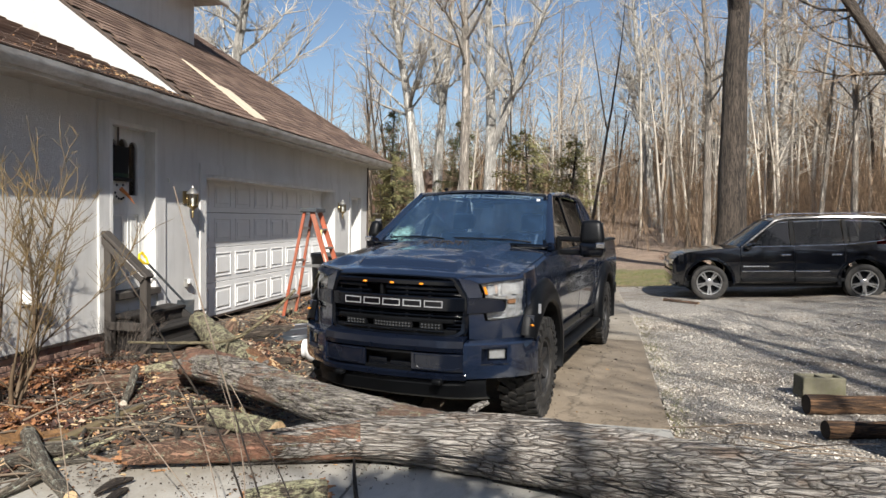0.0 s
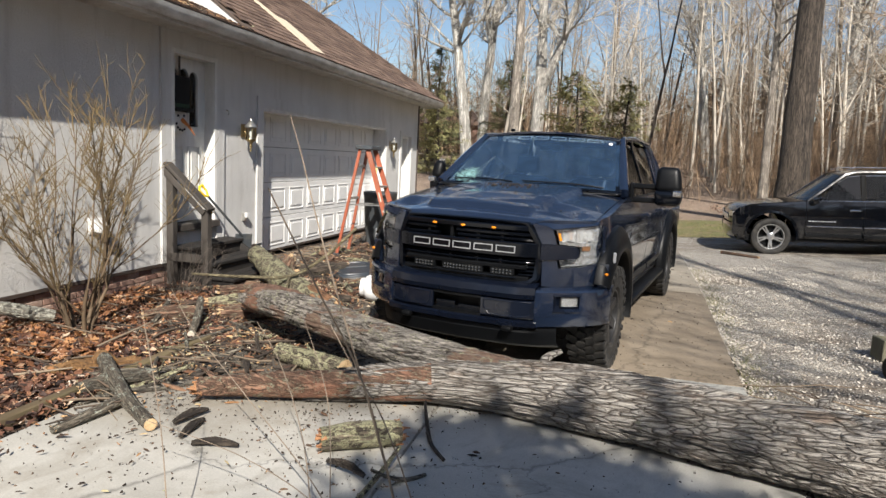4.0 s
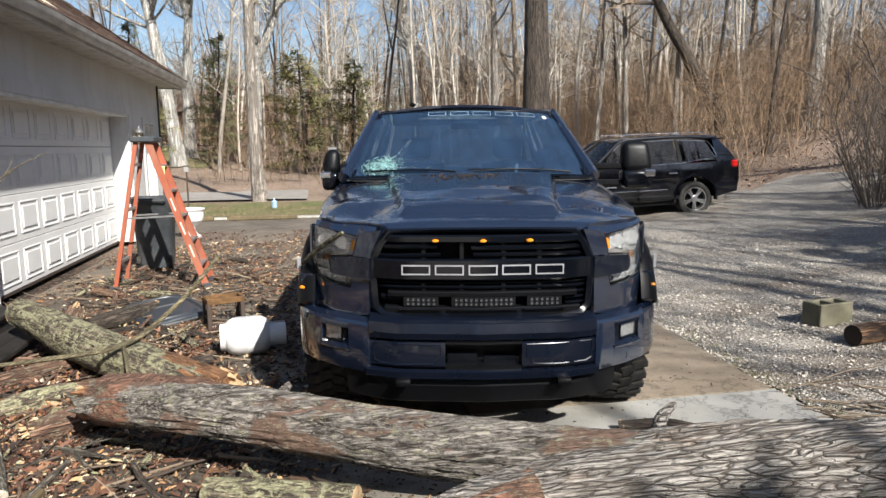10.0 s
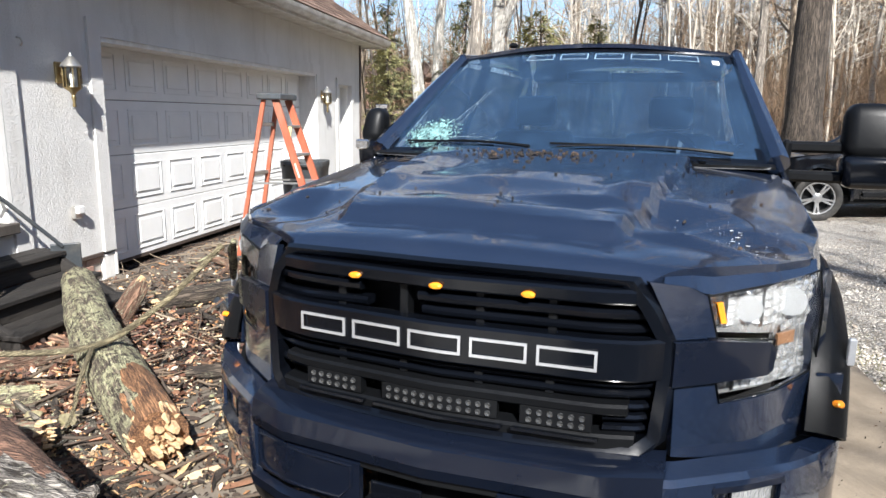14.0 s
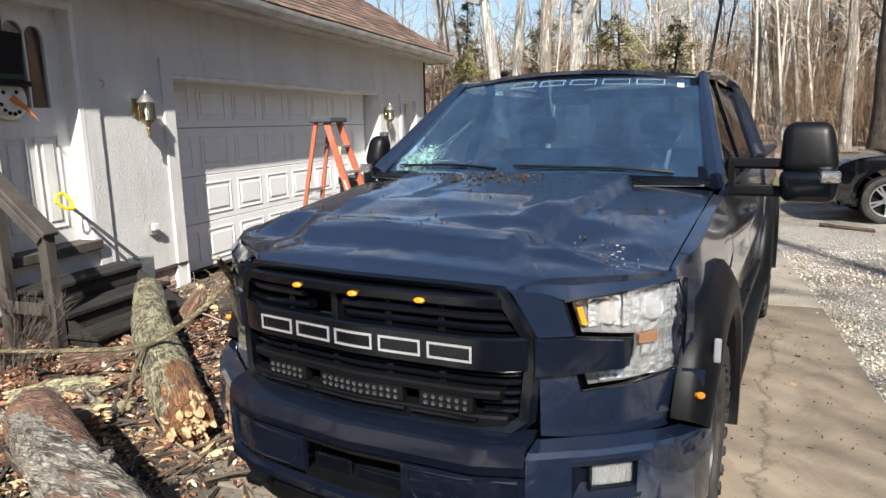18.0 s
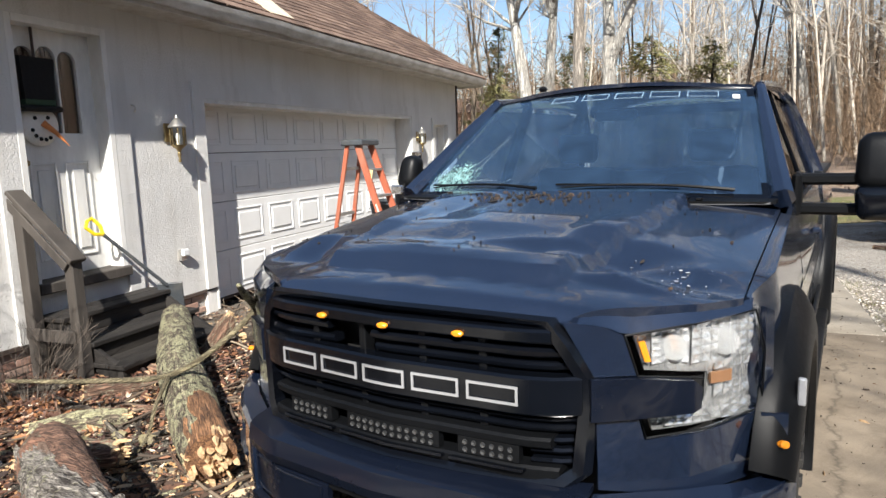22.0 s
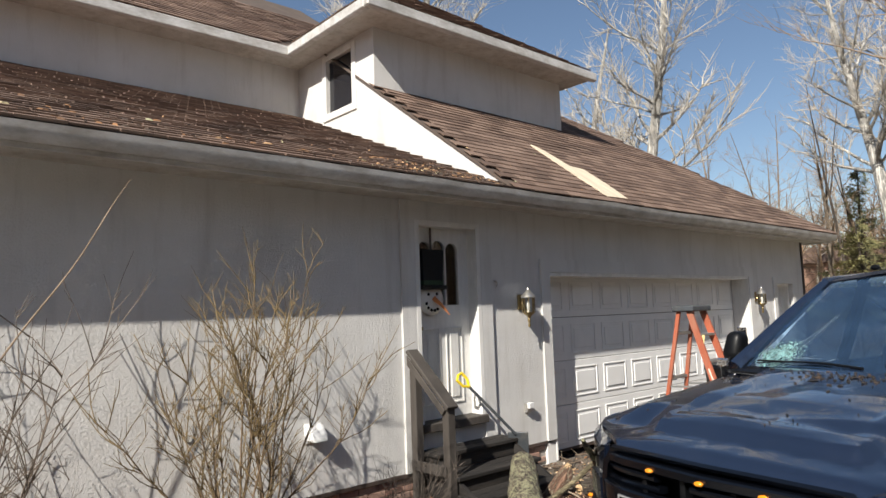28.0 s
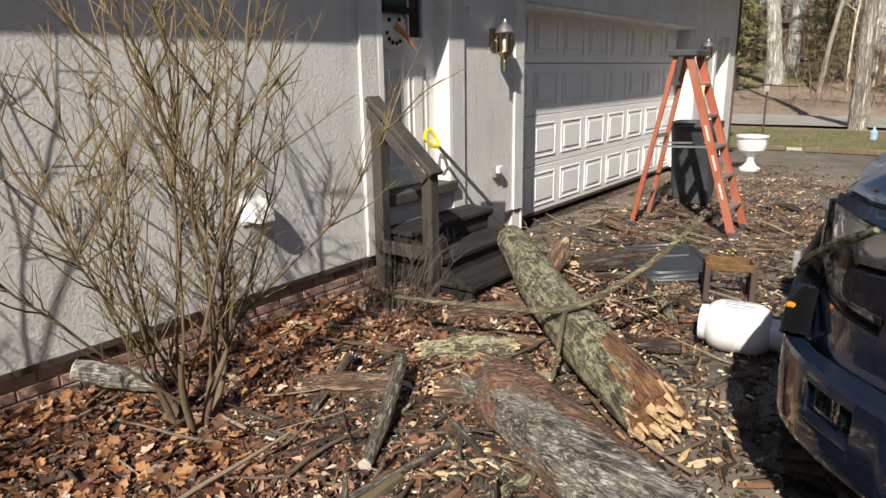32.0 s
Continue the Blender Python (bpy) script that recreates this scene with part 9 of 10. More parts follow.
for k, (x, y, z, a) in enumerate(((2.62, -5.15, 0.03, 20), (2.75, -5.62, 0.03, 75), (2.85, -5.75, 0.02, 95), (3.9, -5.95, 0.04, 160), (2.4, -4.9, 0.03, 40), (2.55, -4.65, 0.03, 120), (3.1, -5.9, 0.02, 15))):
    dx, dy = 0.13 * math.cos(radians(a)), 0.13 * math.sin(radians(a))
    log("bark_slab", [(x - dx, y - dy, z), (x, y, z + 0.02), (x + dx, y + dy, z)], [0.012, 0.024, 0.010], BARK_DARK, "dark slab of shed bark on the concrete", 0, 0, 12, 0.75, 20.0 + k, "bark", None, "bark slabs")
# broken pieces of wood before the garage
rw = random.Random(88)
for k in range(46):
    x, y = rw.uniform(0.35, 2.6), rw.uniform(-3.4, 2.6)
    if abs(y + 1.0) < 1.2 and x < 1.05 or math.hypot(x - 1.0, y - 2.5) < 0.45 or math.hypot(x - 1.7, y + 0.48) < 0.55 or math.hypot(x - 2.63, y + 1.95) < 0.35:
        continue
    a, ln, r = rw.uniform(0, 6.28), rw.uniform(0.07, 0.22), rw.uniform(0.018, 0.045)
    dx, dy = ln * math.cos(a), ln * math.sin(a)
    kind = k % 4
    log("wood_piece", [(x - dx, y - dy, r), (x, y, r + rw.uniform(0, 0.02)), (x + dx, y + dy, r + rw.uniform(0, 0.05))], [r * 0.7, r, r * 0.75], (BARK_RED, BARK_DARK, BARK_MOSSY, BARK_RED)[kind], ("reddish broken piece of wood among the debris", "dark bark-covered piece of wood among the debris", "lichen-covered piece of branch among the debris", "orange-ended broken piece of wood")[kind], 3 if kind % 3 == 0 else 0, 0, 9, 0.35, 100.0 + k, "wood", CUT_WOOD if kind == 3 else None, "broken wood pieces")
# broken branches thrown over the bed and the drive
rw = random.Random(412)
BRANCH_LOOK = ((BARK_BRANCH, "grey-brown broken branch among the debris"), (BARK_LICHEN, "lichen-spotted broken branch among the debris"), (BARK_DARK, "dark wet broken branch among the debris"), (BARK_RED, "reddish stripped branch among the debris"), (BARK_MOSSY, "yellow-green mossy branch among the debris"))
STREWN = ((0.9, 1.95, -4.3, -2.6, 26), (1.2, 2.6, -4.0, -2.9, 26), (2.0, 3.2, -5.2, -4.1, 12), (1.3, 2.3, -5.4, -4.3, 10), (0.5, 2.9, -2.6, 1.6, 44), (3.2, 4.8, -6.2, -5.2, 3))
for x0, x1, y0, y1, many in STREWN:
    for k in range(many):
        x, y = rw.uniform(x0, x1), rw.uniform(y0, y1)
        if x < 1.0 and abs(y + 1.6) < 0.75 or math.hypot(x - 1.0, y - 2.5) < 0.45 or math.hypot(x - 1.7, y + 0.48) < 0.5 or math.hypot(x - 2.63, y + 1.95) < 0.35 or math.hypot(x - 0.74, y + 4.32) < 0.3:
            continue
        a, ln, r = rw.uniform(0, 6.28), rw.uniform(0.10, 0.36), rw.uniform(0.007, 0.022)
        mat, words = BRANCH_LOOK[rw.choice((0, 0, 1, 2, 2, 3, 4))]
        ground = 0.03 if x < 1.9 and y < -2.3 else 0.0
        z0, rise = ground + r * 0.9, rw.choice((0, 0, 0, 0.05, 0.10))
        c = Vector((math.cos(a), math.sin(a), 0))
        side = Vector((-c.y, c.x, 0)) * rw.uniform(-0.18, 0.18) * ln
        p = Vector((x, y, z0))
        b = log("broken_branch", [p - c * ln, p - c * ln * 0.3 + side, p + c * ln * 0.4 + side * 0.6 + Vector((0, 0, rise * 0.4)), p + c * ln + Vector((0, 0, rise))], [r * 0.75, r, r * 0.92, r * 0.6], mat, words, 3 if r > 0.014 and k % 2 else 0, 0, 8, 0.18, 200.0 + k, "branch", None, "broken branches")
        if k % 3 == 0:
            m = log_frame([p - c * ln, p + c * ln + Vector((0, 0, rise))])
            fork = p + side
            part("side_twig", stem_mesh(bmesh.new(), m, [fork, fork + c * ln * 0.3 + Vector((-c.y, c.x, 0.5)) * ln * 0.22, fork + c * ln * 0.6 + Vector((-c.y, c.x, 0.45)) * ln * 0.5], [r * 0.5, r * 0.4, r * 0.2], 0.05, 6, 0.1, k), mat, b)


def bark_plate(seed, x, y, z, turn, ln, w, words, mat):
    """A curved slab of shed bark, rough above and reddish below."""
    rnd = random.Random(seed)
    bm = bmesh.new()
    rows = []
    for i in range(9):
        t = i / 8
        half = w * (0.55 + 0.45 * math.sin(math.pi * min(1, t * 1.1))) * rnd.uniform(0.8, 1.1)
        rows.append([(half * q + 0.01 * rnd.uniform(-1, 1), ln * (t - 0.5) + 0.015 * rnd.uniform(-1, 1), 0.35 * w * (1 - q * q) + 0.02 * math.sin(t * 3 + seed) + 0.003 * rnd.uniform(-1, 1)) for q in (-1, -0.6, -0.2, 0.2, 0.6, 1)])
    low = [[(q[0] * 0.94, q[1], q[2] - 0.010) for q in row] for row in rows]
    grid(bm, [up_row + down_row[::-1] for up_row, down_row in zip(rows, low)], close=True)
    for row, under in ((rows[0], low[0]), (rows[-1], low[-1])):
        bm.faces.new([bm.verts.new(p) for p in row + under[::-1]])
    bmesh.ops.recalc_face_normals(bm, faces=list(bm.faces))
    ob = tagged(part("bark_plate", bm, mat, None, "", 25), words, "bark", "bark plates")
    ob.matrix_basis = pose(x, y, z + 0.012, rnd.gauss(0, 7), rnd.gauss(0, 7), turn)


for k in range(54):
    x0, x1, y0, y1 = ((1.0, 2.2, -4.4, -2.5), (2.0, 2.9, -3.6, -2.0), (0.6, 2.6, -2.2, 0.8), (1.2, 2.6, -5.6, -4.3))[k % 4]
    x, y = rw.uniform(x0, x1), rw.uniform(y0, y1)
    if x < 1.0 and abs(y + 1.6) < 0.75 or math.hypot(x - 1.7, y + 0.48) < 0.5 or math.hypot(x - 2.63, y + 1.95) < 0.35:
        continue
    mat, words = ((BARK_DARK, "dark curved slab of shed bark on the ground"), (BARK_RED, "reddish inner side of a shed bark slab"), (BARK_BRANCH, "grey-brown curved slab of shed bark"))[k % 3]
    bark_plate(600 + k, x, y, 0.03 if x < 1.9 and y < -2.3 else 0.0, rw.uniform(0, 360), rw.uniform(0.10, 0.34), rw.uniform(0.014, 0.038), words, mat)
# splintered block of wood at the bed's edge
STUMP_WOOD = cut_wood_material("rotten_yellow_wood", (0.26, 0.14, 0.055), (0.06, 0.03, 0.015))
CHUNK = pose(1.62, -5.13, 0.06, 0, 6, 56) @ Matrix.Diagonal((1.05, 0.8, 0.8, 1))
bm = prism(bmesh.new(), [(-0.30, -0.02), (-0.22, -0.045), (0.0, -0.05), (0.24, -0.04), (0.31, 0.02), (0.27, 0.05), (0.13, 0.03), (0.09, 0.085), (0.05, 0.12), (0.0, 0.11), (-0.02, 0.045), (-0.12, 0.06), (-0.19, 0.035)], lambda a, b, d: (a, -0.08 + d, b), 0.16)
bmesh.ops.triangulate(bm, faces=list(bm.faces))
bmesh.ops.subdivide_edges(bm, edges=list(bm.edges), cuts=3, use_grid_fill=True)
for v in bm.verts:
    v.co += 0.022 * noise.noise_vector(v.co * 11)
    v.co.z += 0.02 * noise.noise((v.co.x * 4, v.co.y * 40, 1))
bmesh.ops.transform(bm, matrix=CHUNK, verts=list(bm.verts))
tagged(part("splintered_stump", bm, STUMP_WOOD, None, "", 0), "splintered orange-brown chunk of wood on the leaves", "wood")
ROCK = surface("mossy_rock", (0.33, 0.275, 0.185), 0.95, fine=60, vary=0.45, bump=0.9, bump_scale=40, dist=0.02, dirt=(0.20, 0.185, 0.075), dirt_amount=0.45)
for k, (x, y, r) in enumerate(((1.60, -3.18, 0.10), (1.74, -3.02, 0.085), (1.45, -3.32, 0.075), (1.30, -3.40, 0.07), (1.92, -2.98, 0.075), (1.82, -3.16, 0.06))):
    bm = bmesh.new()
    bmesh.ops.create_icosphere(bm, subdivisions=3, radius=r)
    for v in bm.verts:
        # a few flat broken faces over a lumpy body
        for j in range(5):
            d = Vector((math.cos(j * 2.4 + k), math.sin(j * 2.4 + k), 0.35 + 0.5 * math.sin(j * 1.7 + k))).normalized()
            over = v.co.dot(d) - r * (0.58 + 0.12 * math.sin(j + k * 2))
            if over > 0:
                v.co -= d * over
        v.co *= 1 + 0.16 * noise.noise(v.co * (0.55 / r) + Vector((k * 3, 0, 0))) + 0.05 * noise.noise(v.co * (2.2 / r))
        v.co.z *= 0.8
    rock = tagged(part("rock", bm, ROCK, None, "", 35), "dull tan mossy stone half sunk in the debris", "rock", "stones")
    rock.matrix_basis = pose(x, y, r * 0.3, 0, 0, k * 50)

# ---- shrubs and saplings ----
def shrub(seed, x, y, stems, h, spread, mat, label, side=5, arch=0.5, thick=0.007, lean=(0, 0), stem_mat=None, base=0.16):
    rnd = random.Random(seed)
    t = thing("shrub", pose(x, y, 0.03), label, "shrub")
    L, T = Limbs(), Limbs()
    for k in range(stems):
        a, q = rnd.uniform(0, 2 * math.pi), rnd.random()
        p = Vector((base * q * math.cos(a), base * q * math.sin(a), -0.08))
        sp = spread * rnd.uniform(0.05, 1.0) ** 0.7
        way = Vector((math.cos(a) * sp + lean[0], math.sin(a) * sp + lean[1], 1.0))
        ln = h * rnd.uniform(0.55, 1.08)
        st2 = wander(rnd, p, way, ln, 7, 0.14, 0.05)
        w = thick * rnd.uniform(0.7, 1.5)
        L.bar(st2, [w * (1 - 0.85 * i / 7) for i in range(8)], 5)
        for _ in range(side):
            c = rnd.randint(1, 6)
            p2 = st2[c].lerp(st2[c + 1], rnd.random())
            w2 = (st2[c + 1] - st2[c]).normalized() + Vector((rnd.uniform(-1, 1), rnd.uniform(-1, 1), rnd.uniform(-0.2, 0.6))) * arch
            s2 = wander(rnd, p2, w2, ln * rnd.uniform(0.14, 0.36), 4, 0.16, 0.03)
            L.bar(s2, [w * 0.5, w * 0.42, w * 0.34, w * 0.26, w * 0.16], 3)
            for _ in range(3):
                c2 = rnd.randint(0, 3)
                s3 = wander(rnd, s2[c2].lerp(s2[c2 + 1], rnd.random()), (s2[c2 + 1] - s2[c2]).normalized() + Vector((rnd.uniform(-1, 1), rnd.uniform(-1, 1), rnd.uniform(-0.2, 0.7))), ln * rnd.uniform(0.04, 0.12), 2, 0.2)
                T.bar(s3, [w * 0.28, w * 0.24, w * 0.16], 3)
    for nm, l, mt in (("branchwork", L, stem_mat or mat), ("twig_growth", T, mat)):
        shared(nm, l.mesh(nm, mt), t, Matrix.Identity(4))["kind"] = "stuff"
    return t


def fan_shrub(seed, x, y):
    """A shrub of a few short trunks that split into stems, and those into upright twigs."""
    rnd = random.Random(seed)
    t = thing("shrub", pose(x, y, 0.0), "leafless olive-brown shrub fanning up from a few short trunks", "shrub")
    S, T, F = Limbs(), Limbs(), Limbs()
    for k in range(7):
        a = 2 * math.pi * k / 7 + rnd.uniform(-0.3, 0.3)
        base = Vector((0.07 * math.cos(a), 0.07 * math.sin(a), -0.05))
        trunk = wander(rnd, base, Vector((0.28 * math.cos(a), 0.28 * math.sin(a), 1)), rnd.uniform(0.25, 0.55), 4, 0.14)
        S.bar(trunk, [0.024, 0.020, 0.0175, 0.015, 0.0125], 8)
        for j in range(3):
            q = rnd.randint(2, 4)
            b = a + rnd.uniform(-2.2, 2.2)
            sp = rnd.uniform(0.05, 0.62) if j else rnd.uniform(0.5, 0.95)
            ln = rnd.uniform(1.35, 1.95) if j else rnd.uniform(1.0, 1.4)
            stem = wander(rnd, trunk[q], Vector((sp * math.cos(b), sp * math.sin(b), 1)), ln, 8, 0.13, 0.05)
            S.bar(stem, [0.009, 0.0082, 0.0074, 0.0066, 0.0058, 0.005, 0.0042, 0.0034, 0.0022], 5)
            for _ in range(16):
                c = rnd.choice((1, 2, 3, 4, 4, 5, 5, 6, 6, 7, 7))
                p = stem[c].lerp(stem[c + 1], rnd.random())
                d = (stem[c + 1] - stem[c]).normalized() + Vector((rnd.uniform(-1.2, 1.2), rnd.uniform(-1.2, 1.2), rnd.uniform(-0.2, 0.5)))
                tw = wander(rnd, p, d, rnd.uniform(0.18, 0.50), 5, 0.2, 0.08)
                T.bar(tw, [0.0042, 0.0038, 0.0034, 0.003, 0.0024, 0.0016], 4)
                for _ in range(3):
                    e = rnd.randint(1, 4)
                    d2 = (tw[e + 1] - tw[e]).normalized() + Vector((rnd.uniform(-1, 1), rnd.uniform(-1, 1), rnd.uniform(-0.1, 0.8)))
                    F.bar(wander(rnd, tw[e], d2, rnd.uniform(0.07, 0.22), 2, 0.15), [0.0023, 0.002, 0.0013], 3)
    for nm, l, mt in (("branchwork", S, SHRUB_STEM), ("twig_growth", T, SHRUB_OLIVE), ("fine_growth", F, SHRUB_TWIG)):
        shared(nm, l.mesh(nm, mt), t, Matrix.Identity(4))["kind"] = "stuff"


fan_shrub(211, 0.74, -4.32)
shrub(202, 0.40, -6.05, 22, 1.95, 0.8, SHRUB_CANE, "leafless grey-brown shrub of tangled thin branches", 12, 1.3, 0.008)
shrub(203, 0.70, -6.9, 16, 2.4, 0.5, SHRUB_CANE, "leafless grey-brown shrub with long pale canes", 7, 1.0, 0.008)
shrub(204, 0.62, -2.75, 22, 0.75, 0.8, SHRUB_TWIG_GREY, "low tangle of dead twigs by the steps", 5, 1.0, 0.004)
shrub(205, 12.0, -0.3, 60, 3.6, 0.45, SHRUB_TWIG_GREY, "large dense leafless shrub beside the gravel", 9, 0.9, 0.014)
shrub(206, 13.6, 0.9, 40, 3.2, 0.5, SHRUB_TWIG_GREY, "large dense leafless shrub beside the gravel", 9, 0.9, 0.013)
shrub(207, 12.6, -2.2, 40, 3.3, 0.5, SHRUB_TWIG_GREY, "large dense leafless shrub beside the gravel", 9, 0.9, 0.013)
shrub(208, 13.4, 3.0, 44, 3.6, 0.5, SHRUB_TWIG_GREY, "large dense leafless shrub beside the gravel", 9, 0.9, 0.013)
shrub(209, 15.0, 2.2, 44, 3.8, 0.5, SHRUB_TWIG_GREY, "large dense leafless shrub beside the gravel", 9, 0.9, 0.014)
shrub(210, 15.8, 4.6, 40, 3.6, 0.55, SHRUB_TWIG_GREY, "large dense leafless shrub beside the gravel", 9, 0.9, 0.013)
cane = [(0.55, -6.45, 0.05), (0.5, -6.1, 0.9), (0.47, -5.75, 1.6), (0.47, -5.35, 2.2), (0.47, -5.12, 2.62), (0.48, -5.0, 2.82)]
log("cane", cane, [0.009, 0.008, 0.0065, 0.005, 0.003, 0.0015], TWIG, "long pale arching cane by the wall", 0, 0, 6, 0.02, 40.0, "cane", None, "canes")
SAP = [[(4.80, -7.40, 0.03), (4.70, -7.46, 0.6), (4.59, -7.47, 0.98), (4.43, -7.45, 1.42), (4.33, -7.38, 1.64), (4.27, -7.34, 1.76)],
       [(4.78, -7.55, 0.03), (4.76, -7.68, 0.7), (4.70, -7.81, 1.17), (4.63, -7.92, 1.42), (4.58, -8.01, 1.60)],
       [(4.75, -7.10, 0.02), (4.62, -7.06, 0.45), (4.47, -7.02, 0.78), (4.34, -6.97, 0.93), (4.22, -6.92, 1.07)],
       [(4.0, -6.55, 0.05), (3.85, -6.35, 0.35), (3.6, -6.1, 0.6), (3.35, -5.9, 0.75)],
       [(4.3, -6.8, 0.02), (4.0, -6.5, 0.2), (3.4, -6.1, 0.42), (2.9, -5.8, 0.62), (2.6, -5.6, 0.8)],
       [(4.1, -6.6, 0.02), (3.95, -6.3, 0.5), (3.75, -6.15, 0.85)],
       [(3.55, -6.9, 0.02), (3.4, -6.75, 0.5), (3.15, -6.55, 0.95)],
       [(4.4, -6.9, 0.02), (4.15, -6.75, 0.25), (3.7, -6.6, 0.35), (3.1, -6.5, 0.40)]]
for k, pts in enumerate(SAP):
    log("twig", pts, [lerp(0.0035, 0.0014, i / (len(pts) - 1)) for i in range(len(pts))], DARK_TWIG, "thin bare twig sticking up from the fallen tree", 0, 0, 6, 0.02, 50.0 + k, "twig", None, "twigs of the fallen tree")

log("branch", [(7.34, 5.5, 0.045), (7.6, 5.2, 0.05), (7.91, 4.86, 0.05)], [0.03, 0.035, 0.045], BARK_RED, "orange-brown broken stick lying by the parked car", 3, 0, 14, 0.1, 61.0, "branch")

# ---- beyond the lane ----
RAIL = surface("dark_weathered_rail", (0.13, 0.105, 0.085), 0.9, vary=0.3)
fence = thing("rail_fence", pose(0, 0, 0), "low dark split-rail fence beyond the lane", "fence")
for k in range(6):
    x = -14.0 + 2.2 * k
    part("post", cube(x - 0.08, x + 0.08, 41.92, 42.08, height(x, 42) - 0.1, height(x, 42) + 1.0, 0.01), RAIL, fence)
    if k < 5:
        for z in (0.38, 0.78):
            part("rail", cube(x, x + 2.2, 41.96, 42.04, height(x, 42) + z - 0.05, height(x, 42) + z + 0.05, 0.01), RAIL, fence)
BROWN = surface("brown_lap_siding", (0.36, 0.22, 0.165), 0.85, vary=0.15, stretch=(0.3, 1, 4))
hz = height(-10, 56)
far_house = thing("neighbour_house", pose(-11.5, 58, hz), "low brown-sided house beyond the trees", "house")
part("wall", cube(-6, 4.5, -3, 4, -0.4, 2.7), BROWN, far_house)
part("roof", prism(bmesh.new(), [(-3.5, 2.68), (4.5, 2.68), (0.5, 4.3)], lambda a, b, d: (-6.4 + d, a, b), 11.3), SHINGLE, far_house, "brown shingle roof")
for x in (-3.5, 0.5):
    w = part("window", cube(x - 0.6, x + 0.6, -3.05, -2.98, 0.9, 2.0, 0.01), WHITE_WOOD, far_house)
    part("pane", cube(x - 0.5, x + 0.5, -3.07, -3.055, 1.0, 1.9), SIDE_GLASS, w)
hy = height(-5.6, 46)
hyd = thing("hydrant", pose(-5.5, 46.5, hy), "small red and blue hydrant by the far lane", "hydrant")
part("barrel", lathe(bmesh.new(), [(0.22, 0), (0.22, 0.06), (0.17, 0.1), (0.17, 0.62), (0.2, 0.64), (0.2, 0.7)], 14), surface("red_paint", (0.55, 0.05, 0.04), 0.5), hyd, "red barrel")
part("bonnet", lathe(bmesh.new(), [(0.19, 0.7), (0.15, 0.84), (0.05, 0.92)], 14), surface("blue_paint", (0.10, 0.18, 0.42), 0.5), hyd, "blue bonnet")
for sx in (-1, 1):
    part("nozzle", lathe(bmesh.new(), [(0.08, 0), (0.08, 0.12)], 10, Matrix.Translation((sx * 0.15, 0, 0.5)) @ pose(0, 0, 0, 0, 90 * sx, 0)), surface("red_nozzle", (0.5, 0.05, 0.04), 0.5), hyd)

tm = truck.matrix_basis
log("branch", [tm @ Vector(p) for p in ((-1.03, -0.44, 0.98), (-0.93, -0.56, 1.07), (-0.82, -0.70, 1.15), (-0.74, -0.79, 1.205))], [0.012, 0.017, 0.015, 0.009], BARK_MOSSY, "yellow-green mossy stick caught in the broken headlamp", 0, 0, 9, 0.1, 71.0, "branch")

# ---- litter, stones and bricks ----
class Scatter:
    def __init__(self):
        self.v, self.f = [], []

    def add(self, m, verts, faces):
        b = len(self.v)
        self.v.extend(tuple(m @ Vector(p)) for p in verts)
        self.f.extend(tuple(b + k for k in f) for f in faces)

    def put(self, name, material, label, category, smooth=0):
        return tagged(raw(name, self.v, self.f, material, smooth=smooth), label, category, kind="stuff")


def island_material(name, stops, rough=0.9, bump=0.5):
    n = Nodes(name)
    g = n.node("ShaderNodeNewGeometry")
    col = n.ramp(g.outputs["Random Per Island"], stops)
    col = n.mix(1.0, col, n.ramp(n.noise(70, 4, 0.8), [(0.3, 0.65), (0.7, 1.15)]), "MULTIPLY")
    return n.out(col, rough, n.bump(n.noise(90, 3, 0.7), bump, 0.004))


LEAF = island_material("dead_leaf", [(0.0, (0.018, 0.011, 0.009)), (0.35, (0.07, 0.034, 0.024)), (0.6, (0.16, 0.07, 0.042)), (0.82, (0.30, 0.14, 0.075)), (0.93, (0.44, 0.28, 0.175)), (1.0, (0.66, 0.57, 0.47))], 0.7)
OAK_LEAF = island_material("orange_oak_leaf", [(0.0, (0.06, 0.026, 0.016)), (0.35, (0.19, 0.078, 0.034)), (0.7, (0.33, 0.145, 0.058)), (0.92, (0.46, 0.25, 0.115)), (1.0, (0.58, 0.46, 0.34))], 0.6)
CHIPS = island_material("bark_chip", [(0.0, (0.025, 0.018, 0.014)), (0.5, (0.07, 0.046, 0.032)), (0.72, (0.16, 0.085, 0.045)), (0.85, (0.32, 0.165, 0.075)), (0.95, (0.54, 0.35, 0.18)), (1.0, (0.36, 0.37, 0.23))])
DARK_BIT = island_material("dark_bark_bit", [(0.0, (0.018, 0.014, 0.011)), (0.7, (0.07, 0.05, 0.036)), (0.93, (0.17, 0.10, 0.055)), (1.0, (0.40, 0.27, 0.15))])
BLACK_BIT = island_material("wet_bark_crumb", [(0.0, (0.008, 0.006, 0.005)), (0.85, (0.03, 0.022, 0.016)), (1.0, (0.12, 0.07, 0.04))])
STONE = island_material("limestone_pebble", [(0.0, (0.34, 0.29, 0.235)), (0.4, (0.54, 0.48, 0.40)), (0.8, (0.70, 0.645, 0.56)), (1.0, (0.82, 0.775, 0.70))], 0.9, 0.3)
STRIP_BARK = island_material("torn_bark_strip", [(0.0, (0.012, 0.009, 0.007)), (0.5, (0.045, 0.030, 0.022)), (0.7, (0.13, 0.06, 0.035)), (0.88, (0.24, 0.12, 0.065)), (0.96, (0.30, 0.28, 0.21)), (1.0, (0.55, 0.40, 0.24))])
